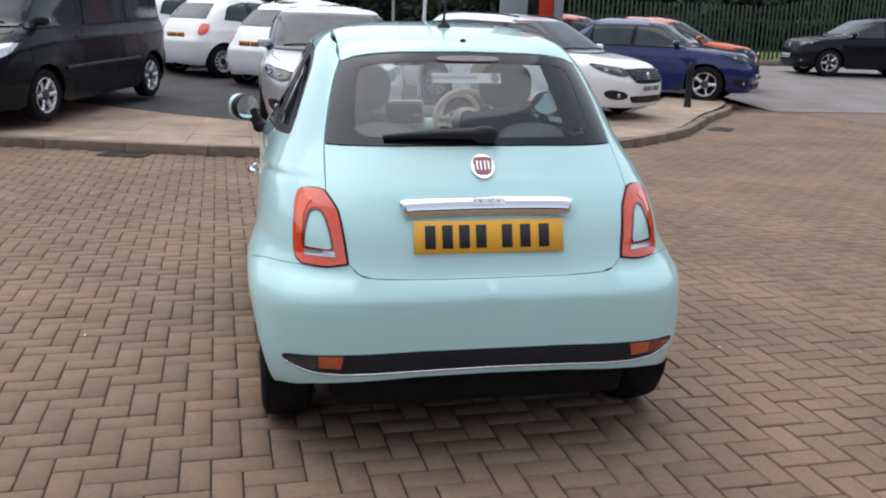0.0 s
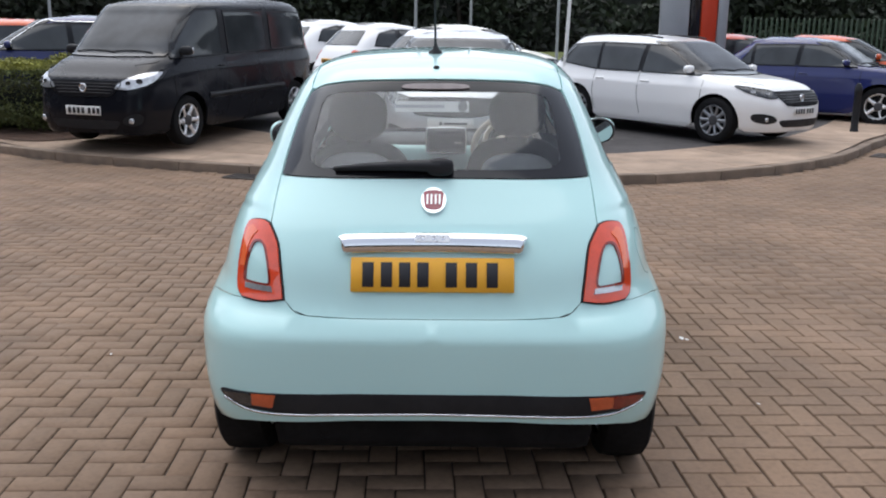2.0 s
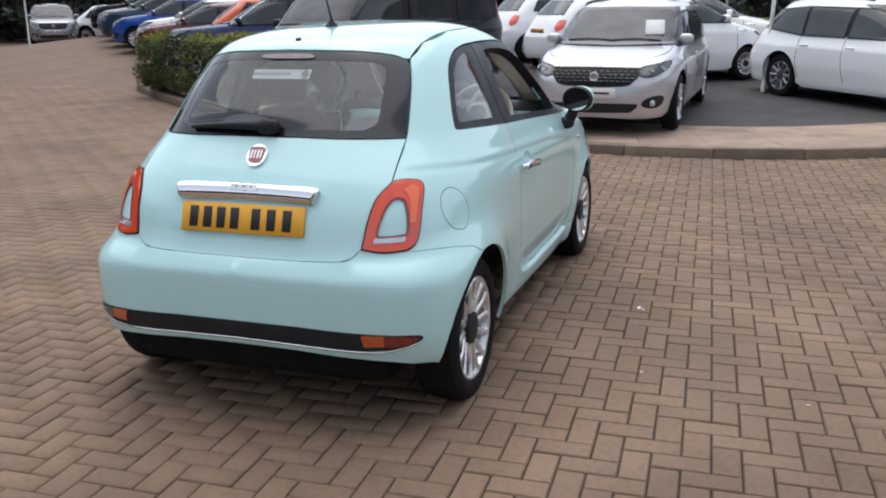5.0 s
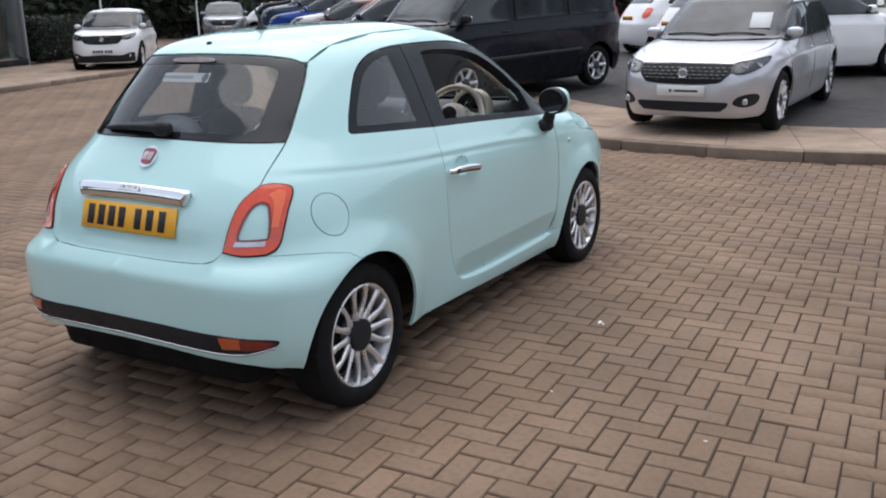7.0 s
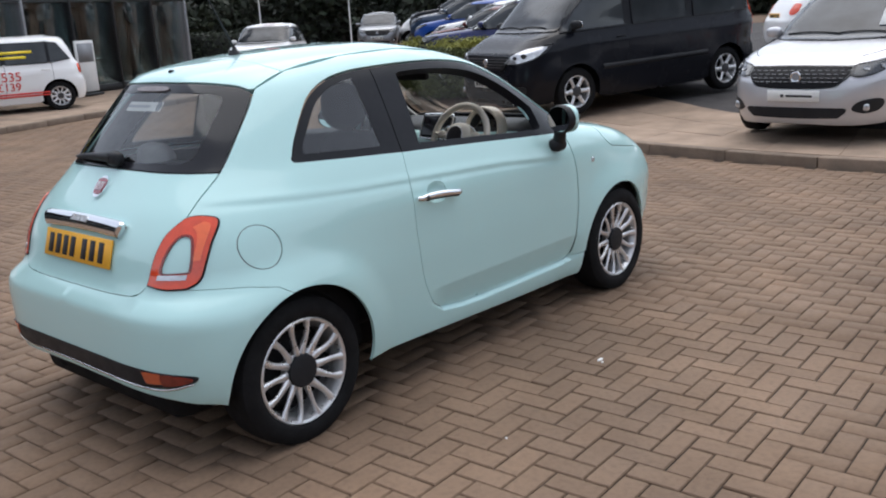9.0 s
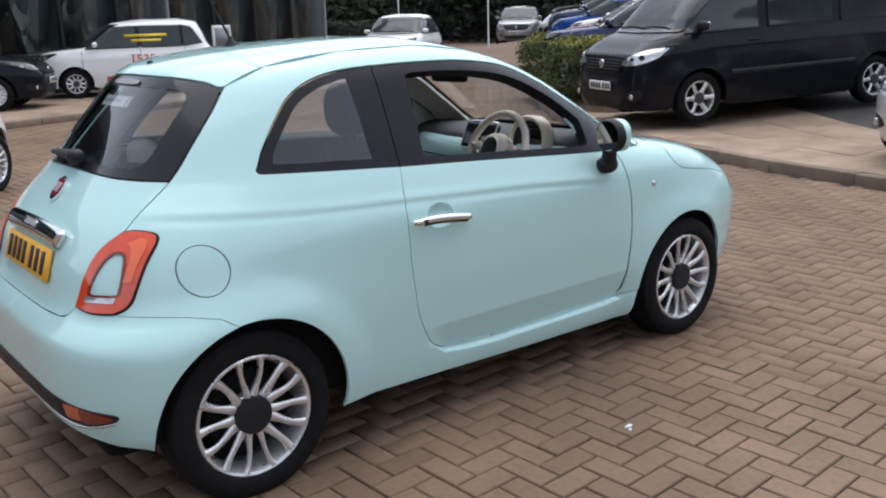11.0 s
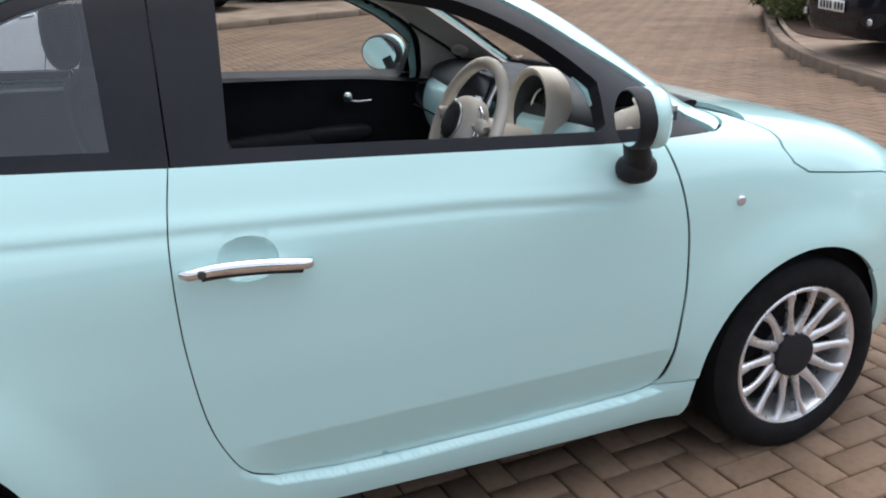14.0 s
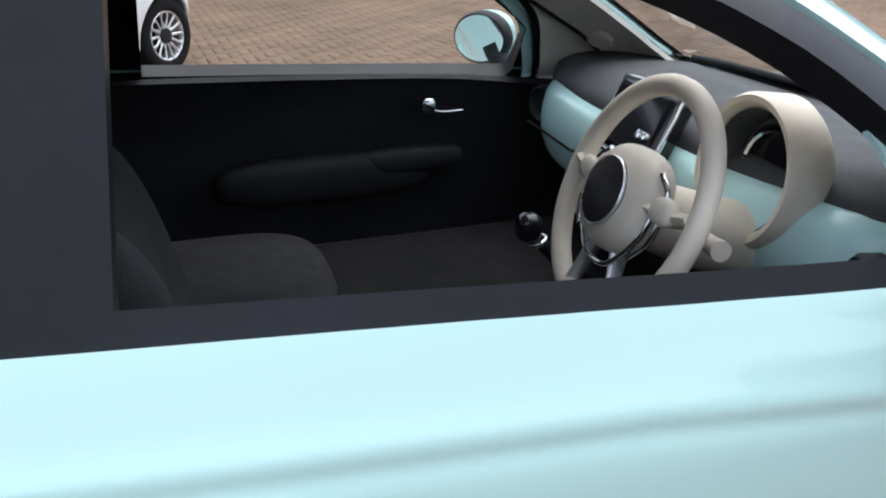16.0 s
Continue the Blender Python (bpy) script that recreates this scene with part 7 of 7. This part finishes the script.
def flag_pole(x, y, z, lean=0.0, tall=6.0, r=0.032, flag=None, label="slim white metal pole"):
    p = thing("flag_pole", Matrix.Translation((x, y, z)) @ Matrix.Rotation(radians(lean), 4, "Y"), label, "pole", "slim poles")
    part("pole", lathe([(0, 0.001), (0, r * 1.3), (0.3, r * 1.2), (0.32, r), (tall, r * 0.7), (tall + 0.02, 0.001)], 12, "z", closed=False), "pole_white" if r < 0.04 else "pole_grey", p)
    if flag:
        us, vs = np.linspace(0, 0.75, 7), np.linspace(2.2, tall - 0.1, 12)
        V = [(r + u * (0.5 + 0.5 * math.sin(min(1.0, (v - 2.2) / 0.8) * 1.57)), 0.06 * math.sin(u * 7 + v * 1.5), v) for v in vs for u in us]
        F = [(j * 7 + i, j * 7 + i + 1, (j + 1) * 7 + i + 1, (j + 1) * 7 + i) for j in range(11) for i in range(6)]
        cloth = bmesh.new()
        cloth.from_mesh(raw_mesh("cloth", V, F))
        bmesh.ops.solidify(cloth, geom=cloth.faces[:], thickness=0.006)
        part("flag", cloth, flag, p)
    return p


flag_pole(1.83, 12.2, island_z(1.83, 12.2), 2.0)
for x, y in ((-1.2, 24), (3.2, 26), (-18.07, 23.8), (-17.32, 24.3), (-16.5, 24.85), (-13.2, 26.6), (0.5, 29.7)):
    flag_pole(x, y, 0.2 if x > -10 else yard_z(x, y) - 0.02, 0, 6.5, 0.05, label="tall grey lighting pole")
flag_pole(-14.6, 25.9, 0.60, 0, 4.5, 0.03, "flag_red", "red feather flag on a slim pole")
flag_pole(-21.8, 17.3, 0.2, 0, 4.0, 0.03, "flag_red", "red feather flag on a slim pole")
flag_pole(-20.3, 20.0, 0.38, 0, 4.5, 0.03, "flag_blue", "blue feather flag on a slim pole")

bollard = thing("bollard", Matrix.Translation((6.62, 11.75, island_z(6.6, 11.7))), "short black metal bollard on the slabs", "bollard")
part("post", lathe([(0, 0.001), (0, 0.075), (0.04, 0.06), (0.62, 0.055), (0.64, 0.065), (0.72, 0.06), (0.78, 0.03), (0.79, 0.001)], 20, "z", closed=False), "black_plastic", bollard)

verge2 = part("lawn", raw_mesh("lawn", [(-9, 21, 0.42), (8.9, 21, 0.45), (8.9, 40, 1.1), (-9, 40, 1.0)], [(0, 1, 2, 3)], smooth=False), "grass")
tagged(verge2, "mown grass bank behind the parked cars", "grass", kind="structure")


def drain(x, y, angle, w=0.46, d=0.30):
    g = thing("drain_grate", Matrix.Translation((x, y, 0.004)) @ Matrix.Rotation(radians(angle), 4, "Z"), "dark cast iron drain grate set in the paving", "drain")
    part("frame", merge(*[soft_box(s, 0.003, 1, a) for s, a in (((w, 0.03, 0.02), (0, d / 2, 0)), ((w, 0.03, 0.02), (0, -d / 2, 0)), ((0.03, d, 0.02), (w / 2, 0, 0)), ((0.03, d, 0.02), (-w / 2, 0, 0)))]), "cast_iron", g)
    for i in range(9):
        part("bar", soft_box((0.022, d - 0.03, 0.016), 0.003, 1, (-w / 2 + 0.045 + i * (w - 0.09) / 8, 0, -0.001)), "cast_iron", g)
    # Thin black slab in place of the shaded hollow below the bars.
    part("pit", soft_box((w - 0.02, d - 0.02, 0.012), 0, 1, (0, 0, -0.006)), "underbody", g)


drain(-2.25, 6.64, -16)
drain(6.15, 9.55, 52)


def build_showroom():
    """Glass showroom beside the yard: floor, back wall, flat roof, mullions and tall panes."""
    a, b = np.array((-16.9, 2.0)), np.array((-20.9, 13.8))
    d = (b - a) / np.linalg.norm(b - a)
    L, tall = float(np.linalg.norm(b - a)) + 12, 5.2
    m = Matrix.Translation((*(a - d * 12), 0.10)) @ Matrix.Rotation(math.atan2(d[1], d[0]), 4, "Z")
    s = thing("showroom", m, "dark glass-fronted car showroom with slim metal mullions", "building")
    part("floor", soft_box((L, 9, 0.10), 0, 1, (L / 2, 4.5, -0.02)), "shop_floor", s)
    part("back_wall", soft_box((L, 0.2, tall), 0, 1, (L / 2, 9, tall / 2)), "shop_wall", s)
    part("end_wall", soft_box((0.2, 9, tall), 0, 1, (0, 4.5, tall / 2)), "shop_wall", s)
    for i in range(5):
        part("mullion", soft_box((0.10, 0.07, tall), 0.006, 1, (L + 0.09, 0.12 + 2.2 * i, tall / 2)), "pylon_grey" if i == 0 else "shop_frame", s)
        if i < 4:
            part("pane", soft_box((0.012, 2.1, tall - 0.2), 0, 1, (L + 0.05, 1.22 + 2.2 * i, tall / 2 + 0.1)), "shop_glass", s, shadow=False)
    part("roof", soft_box((L + 1.2, 10.5, 0.4), 0.03, 1, (L / 2, 4.1, tall + 0.2)), "shop_cladding", s)
    part("plinth", soft_box((L, 0.12, 0.18), 0.01, 1, (L / 2, 0, 0.09)), "shop_frame", s)
    n = int(L / 1.5)
    for i in range(n + 1):
        part("mullion", soft_box((0.07, 0.14, tall), 0.006, 1, (i * L / n, 0, tall / 2)), "shop_frame" if i % 4 else "pylon_grey", s)
        if i < n:
            p = part("pane", soft_box((L / n - 0.07, 0.012, tall - 0.2), 0, 1, ((i + 0.5) * L / n, 0.0, tall / 2 + 0.1)), "shop_glass", s, shadow=False)
    for zz in (2.35, 3.9):
        part("transom", soft_box((L, 0.10, 0.06), 0.005, 1, (L / 2, 0, zz)), "shop_frame", s)
    rng = random.Random(9)
    for i in range(9):
        desk = thing("showroom_desk", m @ Matrix.Translation((3 + i * 2.7, 2.2 + rng.uniform(0, 3), 0.03)), "pale desk behind the showroom glass", "desk", "showroom furniture")
        part("top", soft_box((1.4, 0.7, 0.04), 0.01, 1, (0, 0, 0.73)), "display_white", desk)
        for u in (-0.6, 0.6):
            part("leg", soft_box((0.05, 0.6, 0.71), 0.01, 1, (u, 0, 0.355)), "shop_frame", desk)
    board = thing("display_stand", m @ Matrix.Translation((L - 5.2, -0.9, 0.02)), "white free-standing display board before the glass", "display")
    part("board", soft_box((0.62, 0.06, 1.25), 0.01, 1, (0, 0, 0.72)), "display_white", board)
    part("picture", soft_box((0.50, 0.01, 0.45), 0.0, 1, (0, -0.036, 1.05)), "print_grey", board)
    part("foot", soft_box((0.62, 0.35, 0.05), 0.01, 1, (0, 0, 0.03)), "shop_frame", board)
    ban = thing("window_poster", m @ Matrix.Translation((L - 11.5, -0.09, 3.1)), "yellow and blue poster inside the glass", "poster")
    part("sheet", soft_box((1.1, 0.01, 0.9), 0, 1, (0, 0, 0)), "print_yellow", ban)
    part("panel", soft_box((0.6, 0.012, 0.4), 0, 1, (0.1, -0.004, 0)), "flag_blue", ban)
    # raised forecourt with its own kerb
    off = m @ Matrix.Translation((L / 2, -2.35, -0.055))
    f = part("forecourt", soft_box((L + 3, 4.5, 0.12), 0.012, 1), "flagstone")
    f.matrix_world = off
    tagged(f, "pale slab forecourt before the showroom", "pavement", kind="structure")
    k = tagged(new("forecourt_kerb"), "kerb of the showroom forecourt", "kerb", kind="structure")
    for i in range(int((L + 3) / 0.92)):
        ob = part("kerb_stone", soft_box((0.912, 0.13, 0.18), 0.014, 1), "kerb_stone", k)
        ob.matrix_world = m @ Matrix.Translation((-1.5 + 0.46 + 0.92 * i, -4.66, -0.08))
    h = tagged(new("clipped_hedge"), "dark clipped hedge at the end of the showroom", "hedge")
    rng = np.random.default_rng(5)
    P = rng.uniform((-1.6, -0.5, 0.0), (1.6, 0.5, 1.3), (9000, 3))
    leaf_cloud("foliage", P, 0.05, "tree_leaf", h, seed=6)
    # Solid dark block in place of the shade between the leaves.
    part("branch_core", soft_box((2.9, 0.8, 1.2), 0.1, 1, (0, 0, 0.6)), "foliage_shade", h)
    h.matrix_world = m @ Matrix.Translation((L + 1.9, 0.2, 0.05))


build_showroom()


def scrap(x, y, size, seed):
    """A pale dry leaf scrap lying on the blocks."""
    rng = random.Random(seed)
    rim = [(size * (0.6 + 0.5 * rng.random()) * math.cos(a), size * 0.55 * (0.6 + 0.5 * rng.random()) * math.sin(a)) for a in np.arange(9) * 2 * np.pi / 9]
    ob = part("leaf_scrap", prism(rim, 0.003, 0.0, "z"), "display_white")
    ob.matrix_world = Matrix.Translation((x, y, 0.0035)) @ Matrix.Rotation(rng.random() * 6, 4, "Z") @ Matrix.Rotation(radians(6), 4, "X")
    return tagged(ob, "small pale dry leaf scrap on the paving", "leaf", "leaf scraps")


for i, (x, y, size) in enumerate([(1.262, 1.305, 0.022), (1.285, 1.285, 0.012), (1.383, 0.435, 0.008), (2.05, 0.30, 0.009), (0.95, -1.35, 0.008), (-1.6, 0.9, 0.01)]):
    scrap(x, y, size, i)


build_pavers()
